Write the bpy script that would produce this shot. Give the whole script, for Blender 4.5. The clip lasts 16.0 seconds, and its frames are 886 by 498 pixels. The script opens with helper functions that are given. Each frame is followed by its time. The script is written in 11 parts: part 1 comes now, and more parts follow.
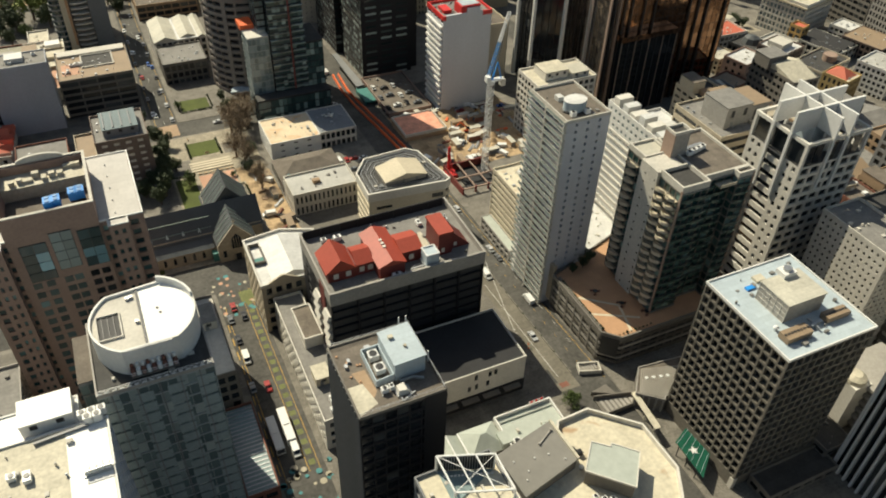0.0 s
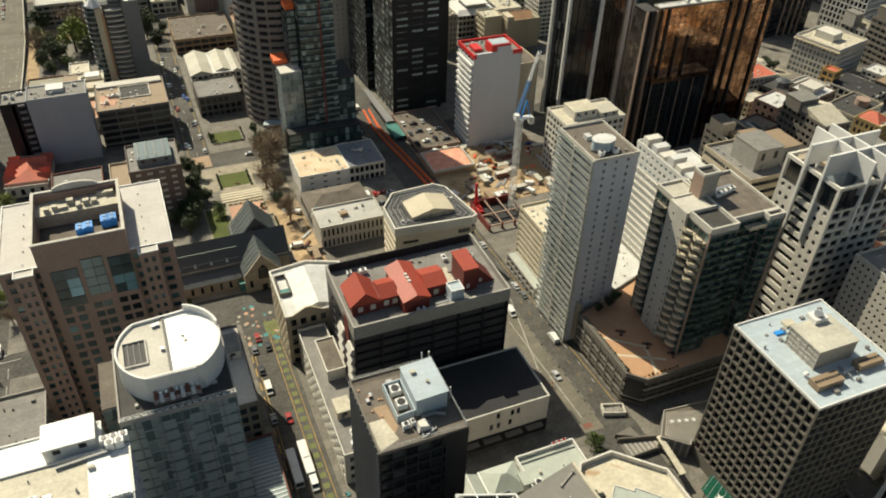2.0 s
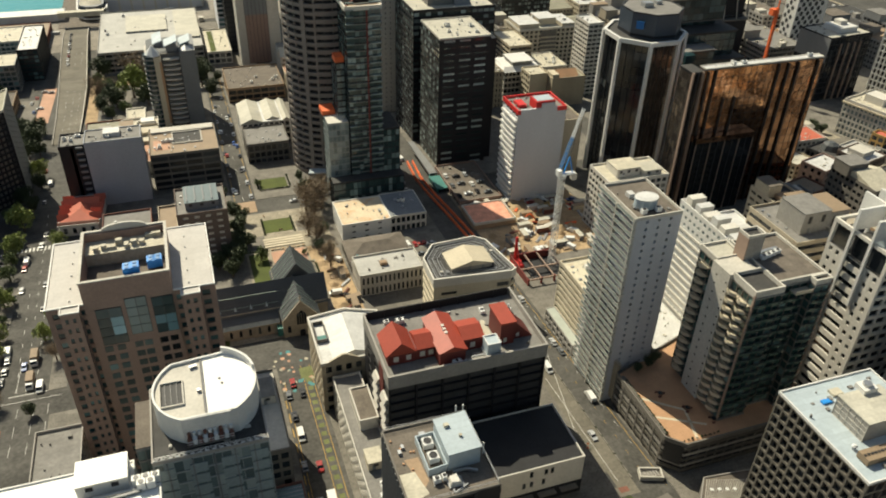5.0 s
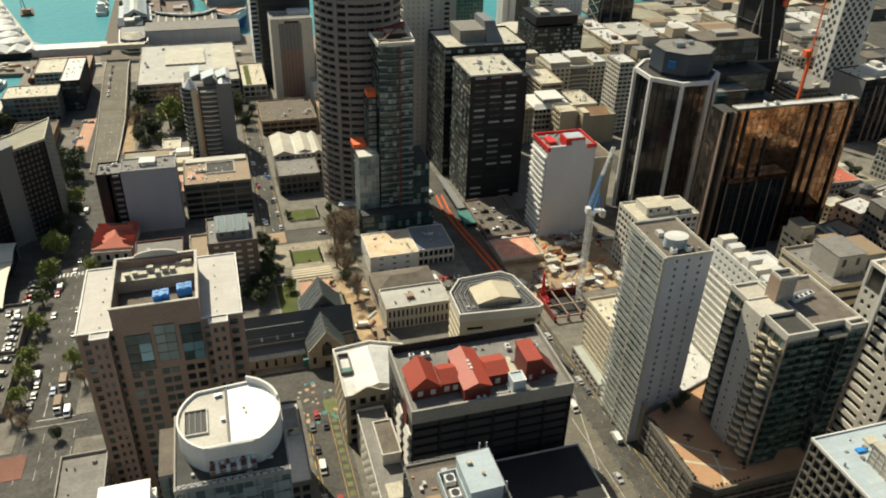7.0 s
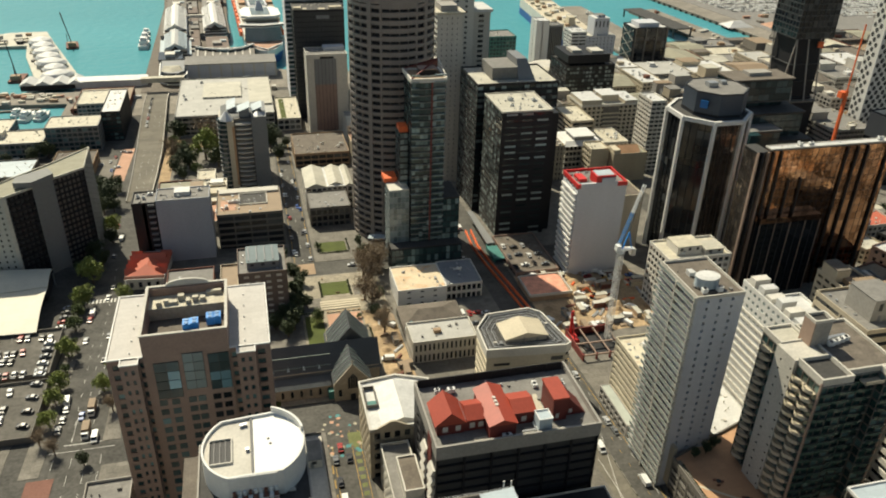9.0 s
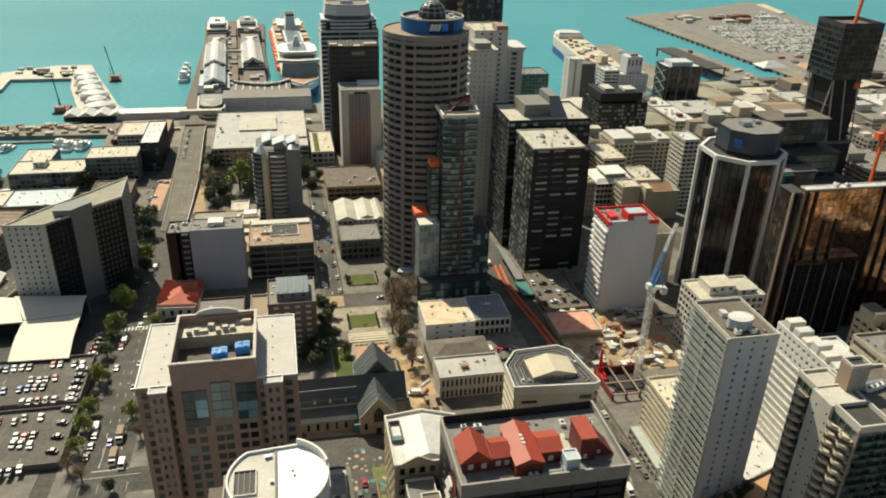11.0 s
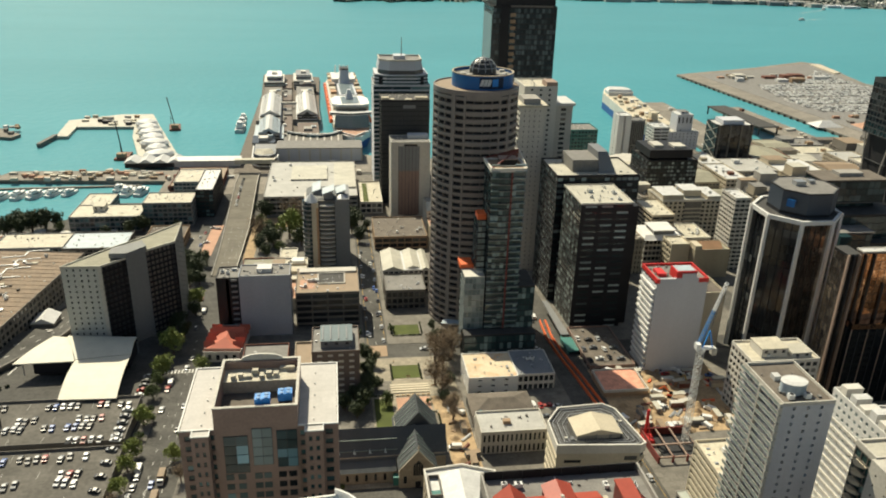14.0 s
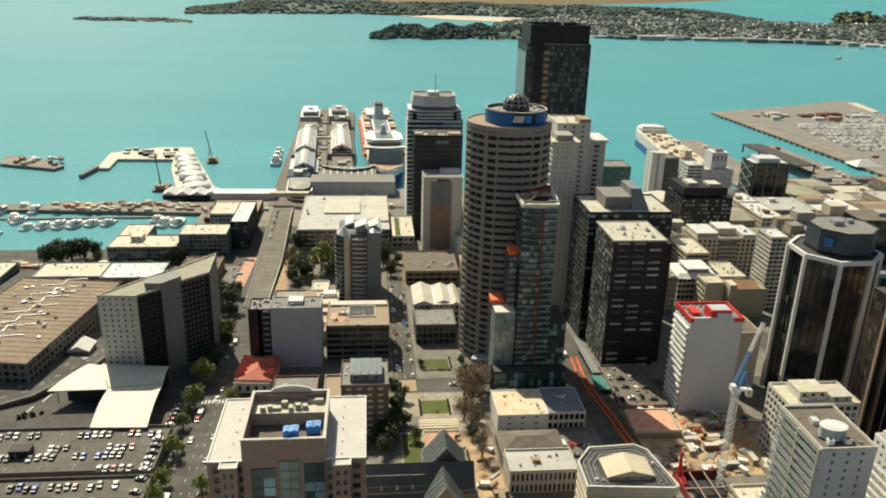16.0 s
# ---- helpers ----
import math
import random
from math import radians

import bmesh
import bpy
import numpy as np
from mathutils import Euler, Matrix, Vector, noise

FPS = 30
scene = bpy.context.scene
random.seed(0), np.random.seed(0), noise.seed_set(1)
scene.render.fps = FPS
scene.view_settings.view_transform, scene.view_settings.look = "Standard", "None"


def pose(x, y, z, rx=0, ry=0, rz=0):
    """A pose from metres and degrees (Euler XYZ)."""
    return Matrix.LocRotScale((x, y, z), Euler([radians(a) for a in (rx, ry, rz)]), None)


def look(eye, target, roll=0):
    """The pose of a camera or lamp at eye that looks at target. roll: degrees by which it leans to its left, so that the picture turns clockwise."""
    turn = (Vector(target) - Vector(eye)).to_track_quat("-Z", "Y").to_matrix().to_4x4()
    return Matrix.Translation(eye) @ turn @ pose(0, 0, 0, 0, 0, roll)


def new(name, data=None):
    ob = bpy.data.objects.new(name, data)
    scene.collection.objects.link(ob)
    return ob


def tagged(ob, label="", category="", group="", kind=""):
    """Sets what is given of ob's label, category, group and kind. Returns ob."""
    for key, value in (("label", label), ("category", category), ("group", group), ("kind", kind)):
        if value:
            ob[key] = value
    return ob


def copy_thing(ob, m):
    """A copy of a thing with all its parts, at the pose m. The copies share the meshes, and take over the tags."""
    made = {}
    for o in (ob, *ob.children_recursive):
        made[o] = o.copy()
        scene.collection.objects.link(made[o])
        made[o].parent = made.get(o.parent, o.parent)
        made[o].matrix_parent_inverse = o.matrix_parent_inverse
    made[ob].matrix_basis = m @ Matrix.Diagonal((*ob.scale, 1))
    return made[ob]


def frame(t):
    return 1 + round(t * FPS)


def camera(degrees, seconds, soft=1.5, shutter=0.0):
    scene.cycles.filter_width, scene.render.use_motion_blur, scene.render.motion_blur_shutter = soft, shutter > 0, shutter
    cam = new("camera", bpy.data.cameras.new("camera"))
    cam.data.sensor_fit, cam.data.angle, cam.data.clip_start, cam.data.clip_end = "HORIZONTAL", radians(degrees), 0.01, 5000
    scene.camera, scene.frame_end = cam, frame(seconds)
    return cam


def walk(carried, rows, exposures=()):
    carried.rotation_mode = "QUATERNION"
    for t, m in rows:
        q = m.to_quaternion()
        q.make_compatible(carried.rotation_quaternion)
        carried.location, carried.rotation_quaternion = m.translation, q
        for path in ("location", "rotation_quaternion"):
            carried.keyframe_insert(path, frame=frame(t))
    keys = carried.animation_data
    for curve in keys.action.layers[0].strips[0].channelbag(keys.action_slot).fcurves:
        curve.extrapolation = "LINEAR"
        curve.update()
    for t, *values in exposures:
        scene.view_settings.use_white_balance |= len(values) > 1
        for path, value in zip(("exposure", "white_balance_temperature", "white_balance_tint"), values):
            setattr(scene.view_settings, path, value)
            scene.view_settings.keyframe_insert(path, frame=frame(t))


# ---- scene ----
# Camera: turns in place on a high viewing deck, tilting up and to the left.
cam = camera(59.74, 16.0, soft=2.0)
EYE = (0.0, 0.0, 186.0)
ROWS = [
    (0.0, -24.649, -40.130, -1.587),
    (0.5, -24.051, -39.475, -1.561),
    (1.0, -23.456, -38.829, -1.545),
    (1.5, -22.863, -38.189, -1.536),
    (2.0, -22.270, -37.554, -1.532),
    (2.5, -21.678, -36.923, -1.531),
    (3.0, -21.086, -36.294, -1.532),
    (3.5, -20.494, -35.668, -1.535),
    (4.0, -19.900, -35.044, -1.537),
    (6.5, -16.908, -31.928, -1.540),
    (7.0, -16.304, -31.304, -1.538),
    (7.5, -15.698, -30.680, -1.536),
    (8.0, -15.090, -30.055, -1.533),
    (8.5, -14.480, -29.429, -1.531),
    (9.0, -13.869, -28.804, -1.529),
    (11.5, -10.790, -25.672, -1.538),
    (12.0, -10.171, -25.046, -1.544),
    (12.5, -9.552, -24.420, -1.550),
    (13.0, -8.933, -23.793, -1.556),
    (13.5, -8.315, -23.167, -1.562),
    (14.0, -7.696, -22.541, -1.566),
    (14.5, -7.078, -21.914, -1.566),
    (15.0, -6.461, -21.287, -1.562),
    (15.5, -5.844, -20.659, -1.550),
    (16.0, -5.229, -20.029, -1.529),
]
walk(cam, [(t, pose(*EYE, 90 + p, r, y)) for t, y, p, r in ROWS], [(0.0, 0.21, 7550, 2), (8.0, 0.21, 7550, 2), (12.0, 0.23, 7580, 2), (16.0, 0.31, 7620, 2)])

# Light: early afternoon sun over the harbour, a little to the west.
SUN_AZ = radians(-21.5)      # from the street axis, negative is west
SUN_EL = radians(46.5)
SUN_DIR = Vector((math.sin(SUN_AZ) * math.cos(SUN_EL), math.cos(SUN_AZ) * math.cos(SUN_EL), math.sin(SUN_EL)))
world = bpy.data.worlds.new("sky")
scene.world = world
world.use_nodes = True
_n, _l = world.node_tree.nodes, world.node_tree.links
_sky = _n.new("ShaderNodeTexSky")
_sky.sky_type, _sky.sun_disc = "NISHITA", False
_sky.sun_elevation, _sky.sun_rotation = SUN_EL, SUN_AZ
_sky.air_density, _sky.dust_density = 1.0, 1.5
_bg = _n["Background"]
_bg.inputs["Strength"].default_value = 0.075
_l.new(_sky.outputs["Color"], _bg.inputs["Color"])
sun = new("sun", bpy.data.lights.new("sun", "SUN"))
sun.data.energy, sun.data.angle, sun.data.color = 4.9, radians(0.5), (1.0, 0.95, 0.86)
sun.matrix_world = look(SUN_DIR * 100, (0, 0, 0))

# ---- materials ----


def shader(name):
    m = bpy.data.materials.new(name)
    m.use_nodes = True
    return m, m.node_tree.nodes, m.node_tree.links, m.node_tree.nodes["Principled BSDF"]


def surf(name, col, rough=0.8, metal=0.0, var=0.25, fine=1.2, coarse=0.12, streak=1.0, bump=0.15, rnd=0.0, spec=0.4, tiles=None):
    """A painted, cast or laid surface: grain and larger stains; streak below 1 draws the stains out downwards."""
    m, n, l, b = shader(name)
    geo = n.new("ShaderNodeNewGeometry")
    mp = n.new("ShaderNodeMapping")
    mp.inputs["Scale"].default_value = (1, 1, streak)
    l.new(geo.outputs["Position"], mp.inputs["Vector"])
    a = n.new("ShaderNodeTexNoise")
    a.inputs["Scale"].default_value, a.inputs["Detail"].default_value = coarse, 6
    c = n.new("ShaderNodeTexNoise")
    c.inputs["Scale"].default_value, c.inputs["Detail"].default_value = fine, 5
    l.new(mp.outputs[0], a.inputs["Vector"])
    l.new(geo.outputs["Position"], c.inputs["Vector"])
    add = n.new("ShaderNodeMath")
    add.operation = "ADD"
    l.new(a.outputs["Fac"], add.inputs[0])
    l.new(c.outputs["Fac"], add.inputs[1])
    mr = n.new("ShaderNodeMapRange")
    mr.inputs["From Min"].default_value, mr.inputs["From Max"].default_value = 0.6, 1.4
    mr.inputs["To Min"].default_value, mr.inputs["To Max"].default_value = 1 - var, 1 + var * 0.6
    l.new(add.outputs[0], mr.inputs["Value"])
    out = mr.outputs[0]
    if rnd:
        oi = n.new("ShaderNodeObjectInfo")
        r2 = n.new("ShaderNodeMapRange")
        r2.inputs["To Min"].default_value, r2.inputs["To Max"].default_value = 1 - rnd, 1 + rnd
        l.new(oi.outputs["Random"], r2.inputs["Value"])
        mu = n.new("ShaderNodeMath")
        mu.operation = "MULTIPLY"
        l.new(out, mu.inputs[0])
        l.new(r2.outputs[0], mu.inputs[1])
        out = mu.outputs[0]
    if tiles:
        # sheets, slabs or patched strips, laid flat: width, depth and contrast
        br = n.new("ShaderNodeTexBrick")
        br.inputs["Scale"].default_value, br.inputs["Mortar Size"].default_value = 1.0, tiles[3]
        br.inputs["Brick Width"].default_value, br.inputs["Row Height"].default_value = tiles[0], tiles[1]
        for key, v in (("Color1", 1 - tiles[2]), ("Color2", 1 + tiles[2] * 0.6), ("Mortar", 1 - tiles[2] * 2)):
            br.inputs[key].default_value = (v, v, v, 1)
        l.new(geo.outputs["Position"], br.inputs["Vector"])
        mt = n.new("ShaderNodeMath")
        mt.operation = "MULTIPLY"
        l.new(out, mt.inputs[0])
        l.new(br.outputs["Color"], mt.inputs[1])
        out = mt.outputs[0]
    sc = n.new("ShaderNodeVectorMath")
    sc.operation = "SCALE"
    sc.inputs[0].default_value = col
    l.new(out, sc.inputs["Scale"])
    l.new(sc.outputs[0], b.inputs["Base Color"])
    b.inputs["Roughness"].default_value, b.inputs["Metallic"].default_value = rough, metal
    b.inputs["Specular IOR Level"].default_value = spec
    if bump:
        bp = n.new("ShaderNodeBump")
        bp.inputs["Strength"].default_value, bp.inputs["Distance"].default_value = bump, 0.1
        l.new(c.outputs["Fac"], bp.inputs["Height"])
        l.new(bp.outputs[0], b.inputs["Normal"])
    return m


TWIN = {}      # the same glass for panes that are joined into one mesh


def rust_stained(m, col=(0.36, 0.19, 0.08), lo=0.60, hi=0.74):
    """Adds broad rust stains with ragged edges to a surf() material."""
    n, l = m.node_tree.nodes, m.node_tree.links
    b = next(k for k in n if k.type == "BSDF_PRINCIPLED")
    co = n.new("ShaderNodeTexCoord")
    a = n.new("ShaderNodeTexNoise")
    a.inputs["Scale"].default_value, a.inputs["Detail"].default_value, a.inputs["Distortion"].default_value = 0.16, 7.0, 0.8
    l.new(co.outputs["Object"], a.inputs["Vector"])
    r = n.new("ShaderNodeMapRange")
    r.inputs["From Min"].default_value, r.inputs["From Max"].default_value, r.inputs["To Max"].default_value = lo, hi, 0.75
    l.new(a.outputs["Fac"], r.inputs["Value"])
    x = n.new("ShaderNodeMix")
    x.data_type = "RGBA"
    l.new(r.outputs["Result"], x.inputs["Factor"])
    old = b.inputs["Base Color"].links[0].from_socket
    l.new(old, x.inputs[6])
    x.inputs[7].default_value = (*col, 1)
    l.new(x.outputs[2], b.inputs["Base Color"])
    return m


def pane_mat(name, dark, light, share=0.25, rough=0.08, metal=0.0, wave=0.0, island=False):
    """Window glass: most panes dark, some light for drawn blinds and painted reflections; share is the part of them
    that is light.
    """
    m, n, l, b = shader(name)
    if island:
        src = n.new("ShaderNodeNewGeometry").outputs["Random Per Island"]
    else:
        src = n.new("ShaderNodeObjectInfo").outputs["Random"]
    ramp = n.new("ShaderNodeValToRGB")
    e = ramp.color_ramp.elements
    e[0].position, e[0].color = 0.0, (*[v * 0.6 for v in dark], 1)
    e[1].position, e[1].color = 1.0, (*light, 1)
    k = ramp.color_ramp.elements.new(max(0.02, 1 - share))
    k.color = (*dark, 1)
    l.new(src, ramp.inputs["Fac"])
    l.new(ramp.outputs[0], b.inputs["Base Color"])
    b.inputs["Roughness"].default_value, b.inputs["Metallic"].default_value = rough, metal
    b.inputs["IOR"].default_value = 1.5
    if wave:
        geo = n.new("ShaderNodeNewGeometry")
        t = n.new("ShaderNodeTexNoise")
        t.inputs["Scale"].default_value, t.inputs["Detail"].default_value = 0.25, 2
        l.new(geo.outputs["Position"], t.inputs["Vector"])
        bp = n.new("ShaderNodeBump")
        bp.inputs["Strength"].default_value, bp.inputs["Distance"].default_value = wave, 0.6
        l.new(t.outputs["Fac"], bp.inputs["Height"])
        l.new(bp.outputs[0], b.inputs["Normal"])
    if not island:
        TWIN[m.name] = pane_mat(name + "_joined", dark, light, share, rough, metal, wave, True)
    return m


def water_mat():
    m, n, l, b = shader("sea_water")
    geo = n.new("ShaderNodeNewGeometry")
    mp = n.new("ShaderNodeMapping")
    mp.inputs["Scale"].default_value = (0.0016, 0.006, 1)
    l.new(geo.outputs["Position"], mp.inputs["Vector"])
    a = n.new("ShaderNodeTexNoise")
    a.inputs["Scale"].default_value, a.inputs["Detail"].default_value = 1.0, 6
    l.new(mp.outputs[0], a.inputs["Vector"])
    ramp = n.new("ShaderNodeValToRGB")
    ramp.color_ramp.elements[0].position, ramp.color_ramp.elements[0].color = 0.3, (0.057, 0.270, 0.314, 1)
    ramp.color_ramp.elements[1].position, ramp.color_ramp.elements[1].color = 0.75, (0.071, 0.308, 0.355, 1)
    l.new(a.outputs["Fac"], ramp.inputs["Fac"])
    l.new(ramp.outputs[0], b.inputs["Base Color"])
    w = n.new("ShaderNodeTexNoise")
    w.inputs["Scale"].default_value, w.inputs["Detail"].default_value = 0.12, 8
    l.new(geo.outputs["Position"], w.inputs["Vector"])
    bp = n.new("ShaderNodeBump")
    bp.inputs["Strength"].default_value, bp.inputs["Distance"].default_value = 0.7, 1.2
    l.new(w.outputs["Fac"], bp.inputs["Height"])
    l.new(bp.outputs[0], b.inputs["Normal"])
    b.inputs["Roughness"].default_value, b.inputs["IOR"].default_value = 0.32, 1.33
    b.inputs["Specular IOR Level"].default_value = 0.13
    return m


def leaf_mat(name, a, c):
    m, n, l, b = shader(name)
    geo = n.new("ShaderNodeNewGeometry")
    oi = n.new("ShaderNodeObjectInfo")
    mx = n.new("ShaderNodeMath")
    mx.operation = "MULTIPLY_ADD"
    mx.inputs[1].default_value = 0.6
    l.new(geo.outputs["Random Per Island"], mx.inputs[0])
    h = n.new("ShaderNodeMath")
    h.operation = "MULTIPLY"
    h.inputs[1].default_value = 0.4
    l.new(oi.outputs["Random"], h.inputs[0])
    l.new(h.outputs[0], mx.inputs[2])
    ramp = n.new("ShaderNodeValToRGB")
    ramp.color_ramp.elements[0].color, ramp.color_ramp.elements[1].color = (*a, 1), (*c, 1)
    l.new(mx.outputs[0], ramp.inputs["Fac"])
    l.new(ramp.outputs[0], b.inputs["Base Color"])
    b.inputs["Roughness"].default_value = 0.7
    return m


def car_mat():
    m, n, l, b = shader("car_paint")
    oi = n.new("ShaderNodeObjectInfo")
    ramp = n.new("ShaderNodeValToRGB")
    ramp.color_ramp.interpolation = "CONSTANT"
    e = ramp.color_ramp.elements
    e[0].position, e[0].color = 0, (0.75, 0.75, 0.73, 1)
    e[1].position, e[1].color = 0.92, (0.35, 0.02, 0.015, 1)
    for p, c in ((0.15, (0.46, 0.47, 0.48)), (0.36, (0.14, 0.15, 0.16)), (0.58, (0.02, 0.02, 0.022)), (0.85, (0.03, 0.10, 0.34))):
        e.new(p).color = (*c, 1)
    l.new(oi.outputs["Random"], ramp.inputs["Fac"])
    l.new(ramp.outputs[0], b.inputs["Base Color"])
    b.inputs["Roughness"].default_value, b.inputs["Coat Weight"].default_value = 0.3, 0.6
    return m


CONCRETE = surf("concrete", (0.34, 0.32, 0.29), streak=0.15)
CONC_DARK = surf("dark_concrete", (0.17, 0.155, 0.135), streak=0.15)
CONC_PALE = surf("pale_concrete", (0.55, 0.52, 0.46), streak=0.15)
WHITE = surf("white_paint", (0.69, 0.68, 0.65), 0.6, var=0.14, streak=0.12)
OFFWHITE = surf("off_white_render", (0.62, 0.59, 0.53), 0.7, var=0.18, streak=0.12)
CREAM = surf("cream_render", (0.56, 0.49, 0.37), 0.75, var=0.2, streak=0.12)
BEIGE = surf("beige_render", (0.42, 0.36, 0.27), 0.75, var=0.2, streak=0.12)
LILAC = surf("grey_lilac_render", (0.54, 0.55, 0.58), 0.7, var=0.1, streak=0.1)
TAN = surf("tan_brick", (0.36, 0.25, 0.16), var=0.25)
BROWN = surf("brown_pink_stone", (0.290, 0.195, 0.160), 0.55, var=0.18, coarse=0.3)
BROWN_G = surf("brown_granite", (0.262, 0.226, 0.203), 0.5, var=0.15, coarse=0.3)
BRICK = surf("red_brown_brick", (0.20, 0.085, 0.06), var=0.3)
STONE = surf("church_stone", (0.36, 0.31, 0.24), var=0.3, coarse=0.4)
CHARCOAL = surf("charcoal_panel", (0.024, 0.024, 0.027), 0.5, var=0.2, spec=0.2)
GREY = surf("grey_panel", (0.20, 0.205, 0.21), 0.5, var=0.18, streak=0.15)
STEEL = surf("galvanised_steel", (0.45, 0.46, 0.47), 0.4, 0.7, var=0.2)
STEEL_W = surf("white_steel", (0.72, 0.72, 0.70), 0.4, var=0.1)
DARKMETAL = surf("dark_metal", (0.05, 0.05, 0.052), 0.45, 0.5, var=0.2)
SLATE = surf("dark_slate", (0.085, 0.092, 0.095), 0.5, var=0.3, fine=2.5)
RED_ROOF = surf("red_iron_roof", (0.34, 0.055, 0.032), 0.55, var=0.2)
RED_WALL = surf("maroon_wall", (0.16, 0.03, 0.025), 0.6, var=0.2)
TILE_ROOF = surf("orange_red_tiles", (0.50, 0.13, 0.08), 0.7, var=0.25, fine=2.5)
RED_PAINT = surf("bright_red_paint", (0.60, 0.03, 0.03), 0.5, var=0.15)
ORANGE = surf("safety_orange", (0.80, 0.155, 0.05), 0.6, var=0.15)
TERRA = surf("terracotta_paving", (0.50, 0.29, 0.168), 0.8, var=0.2, fine=2.5, tiles=(2.6, 2.6, 0.06, 0.06))
MEMBRANE = surf("blue_grey_membrane", (0.42, 0.49, 0.53), 0.6, var=0.14, coarse=0.25, tiles=(9.0, 1.7, 0.07, 0.05))
ROOF_GREY = surf("grey_roof_membrane", (0.22, 0.21, 0.195), 0.8, var=0.3, coarse=0.25, tiles=(9.0, 1.7, 0.07, 0.05))
ROOF_BROWN = surf("brown_gravel_roof", (0.165, 0.14, 0.115), 0.9, var=0.4, coarse=0.3, fine=2, tiles=(6.0, 2.6, 0.12, 0.04))
ROOF_CREAM = surf("cream_roof_membrane", (0.55, 0.505, 0.40), 0.7, var=0.32, coarse=0.25, tiles=(9.0, 1.7, 0.07, 0.05))
ROOF_WHITE = surf("white_roof_membrane", (0.61, 0.605, 0.585), 0.55, var=0.2, coarse=0.25, tiles=(9.0, 1.7, 0.07, 0.05))
ROOF_BRIGHT = surf("brilliant_white_roof", (0.84, 0.83, 0.79), 0.5, var=0.1, coarse=0.25, tiles=(8.0, 2.2, 0.05, 0.04))
ROOF_DARK = surf("black_roof_felt", (0.06, 0.058, 0.055), 0.8, var=0.35, coarse=0.25, tiles=(6.0, 2.6, 0.12, 0.04))
ROOF_OLIVE = surf("olive_grey_roof", (0.30, 0.285, 0.215), 0.8, var=0.22, coarse=0.2, tiles=(9.0, 1.7, 0.07, 0.05))
ROOF_PUTTY = surf("putty_roof_membrane", (0.50, 0.475, 0.40), 0.7, var=0.25, coarse=0.12, tiles=(9.0, 1.7, 0.07, 0.05))
SALMON = surf("salmon_paving", (0.50, 0.29, 0.20), 0.85, var=0.35, fine=2)
ROOF_TAN = surf("tan_ribbed_roof", (0.285, 0.208, 0.138), 0.7, var=0.2, coarse=0.2)
ASPHALT = surf("asphalt", (0.090, 0.086, 0.077), 0.9, var=0.55, coarse=0.09, fine=0.8, tiles=(23.0, 3.4, 0.13, 0.05))
PAVING = surf("footpath_paving", (0.185, 0.17, 0.145), 0.85, var=0.5, coarse=0.2, fine=1.5, tiles=(5.3, 3.1, 0.14, 0.07))
PLAZA = surf("pale_plaza_paving", (0.34, 0.30, 0.23), 0.85, var=0.4, coarse=0.15, fine=1.5, tiles=(2.4, 2.4, 0.13, 0.09))
GRASS = surf("lawn_grass", (0.080, 0.100, 0.022), 0.9, var=0.45, fine=3)
DIRT = surf("bare_clay", (0.42, 0.30, 0.18), 0.95, var=0.45, coarse=0.15, fine=0.8)
WHARF = surf("wharf_deck", (0.25, 0.225, 0.19), 0.9, var=0.4, coarse=0.05, fine=0.5, tiles=(12.0, 6.0, 0.12, 0.1))
LINE_W = surf("road_white", (0.62, 0.61, 0.57), 0.7, var=0.35, fine=3)
LINE_Y = surf("road_yellow", (0.50, 0.30, 0.06), 0.7, var=0.35, fine=3)
GREEN_LANE = surf("green_lane_paint", (0.15, 0.165, 0.06), 0.8, var=0.5, fine=2)
TEAL_DOT = surf("teal_road_paint", (0.07, 0.24, 0.25), 0.8, var=0.35, fine=2)
CREAM_DOT = surf("cream_road_paint", (0.42, 0.38, 0.29), 0.8, var=0.35, fine=2)
BLUE = surf("blue_plastic", (0.025, 0.27, 0.72), 0.4, var=0.15)
SIGN_BLUE = surf("sign_blue", (0.008, 0.125, 0.37), 0.4, var=0.1)
TEALMETAL = surf("teal_metal", (0.05, 0.20, 0.18), 0.5, var=0.2)
SAND = surf("beach_sand", (0.55, 0.48, 0.38), 0.9)
HULL_BLUE = surf("hull_blue", (0.02, 0.09, 0.30), 0.4, var=0.1)
RUBBER = surf("rubber", (0.02, 0.02, 0.02), 0.8)
BARK = surf("bark", (0.10, 0.075, 0.055), 0.9)
RT_FRAME = surf("pale_teal_frame", (0.30, 0.335, 0.33), 0.4, var=0.15)
# the lighter panes have a blue sky reflection painted in
GLASS_SKY = pane_mat("painted_sky_glass", (0.022, 0.045, 0.052), (0.26, 0.46, 0.54), 0.4, 0.08)
RT_PANEL = surf("grey_teal_panel", (0.30, 0.36, 0.355), 0.25, var=0.2, streak=0.2)
GLASS_RT2 = pane_mat("pale_teal_glass", (0.14, 0.19, 0.19), (0.42, 0.47, 0.45), 0.3, 0.1)
# black of the shed felts; on the annex and in the pit it paints shade
BLACK_FELT_SHADE = surf("black_felt_and_shade", (0.028, 0.028, 0.030), 0.8, var=0.25, coarse=0.2)
HOTEL_DECK = surf("pale_grey_deck", (0.50, 0.475, 0.445), 0.7, var=0.14, coarse=0.25, tiles=(6.0, 3.0, 0.05, 0.05))
ROOF_PALE = surf("pale_grey_roof", (0.43, 0.42, 0.39), 0.7, var=0.25, coarse=0.12, tiles=(9.0, 3.4, 0.06, 0.05))
SAGE_DK = surf("old_copper", (0.22, 0.275, 0.25), 0.6, var=0.3, fine=2)
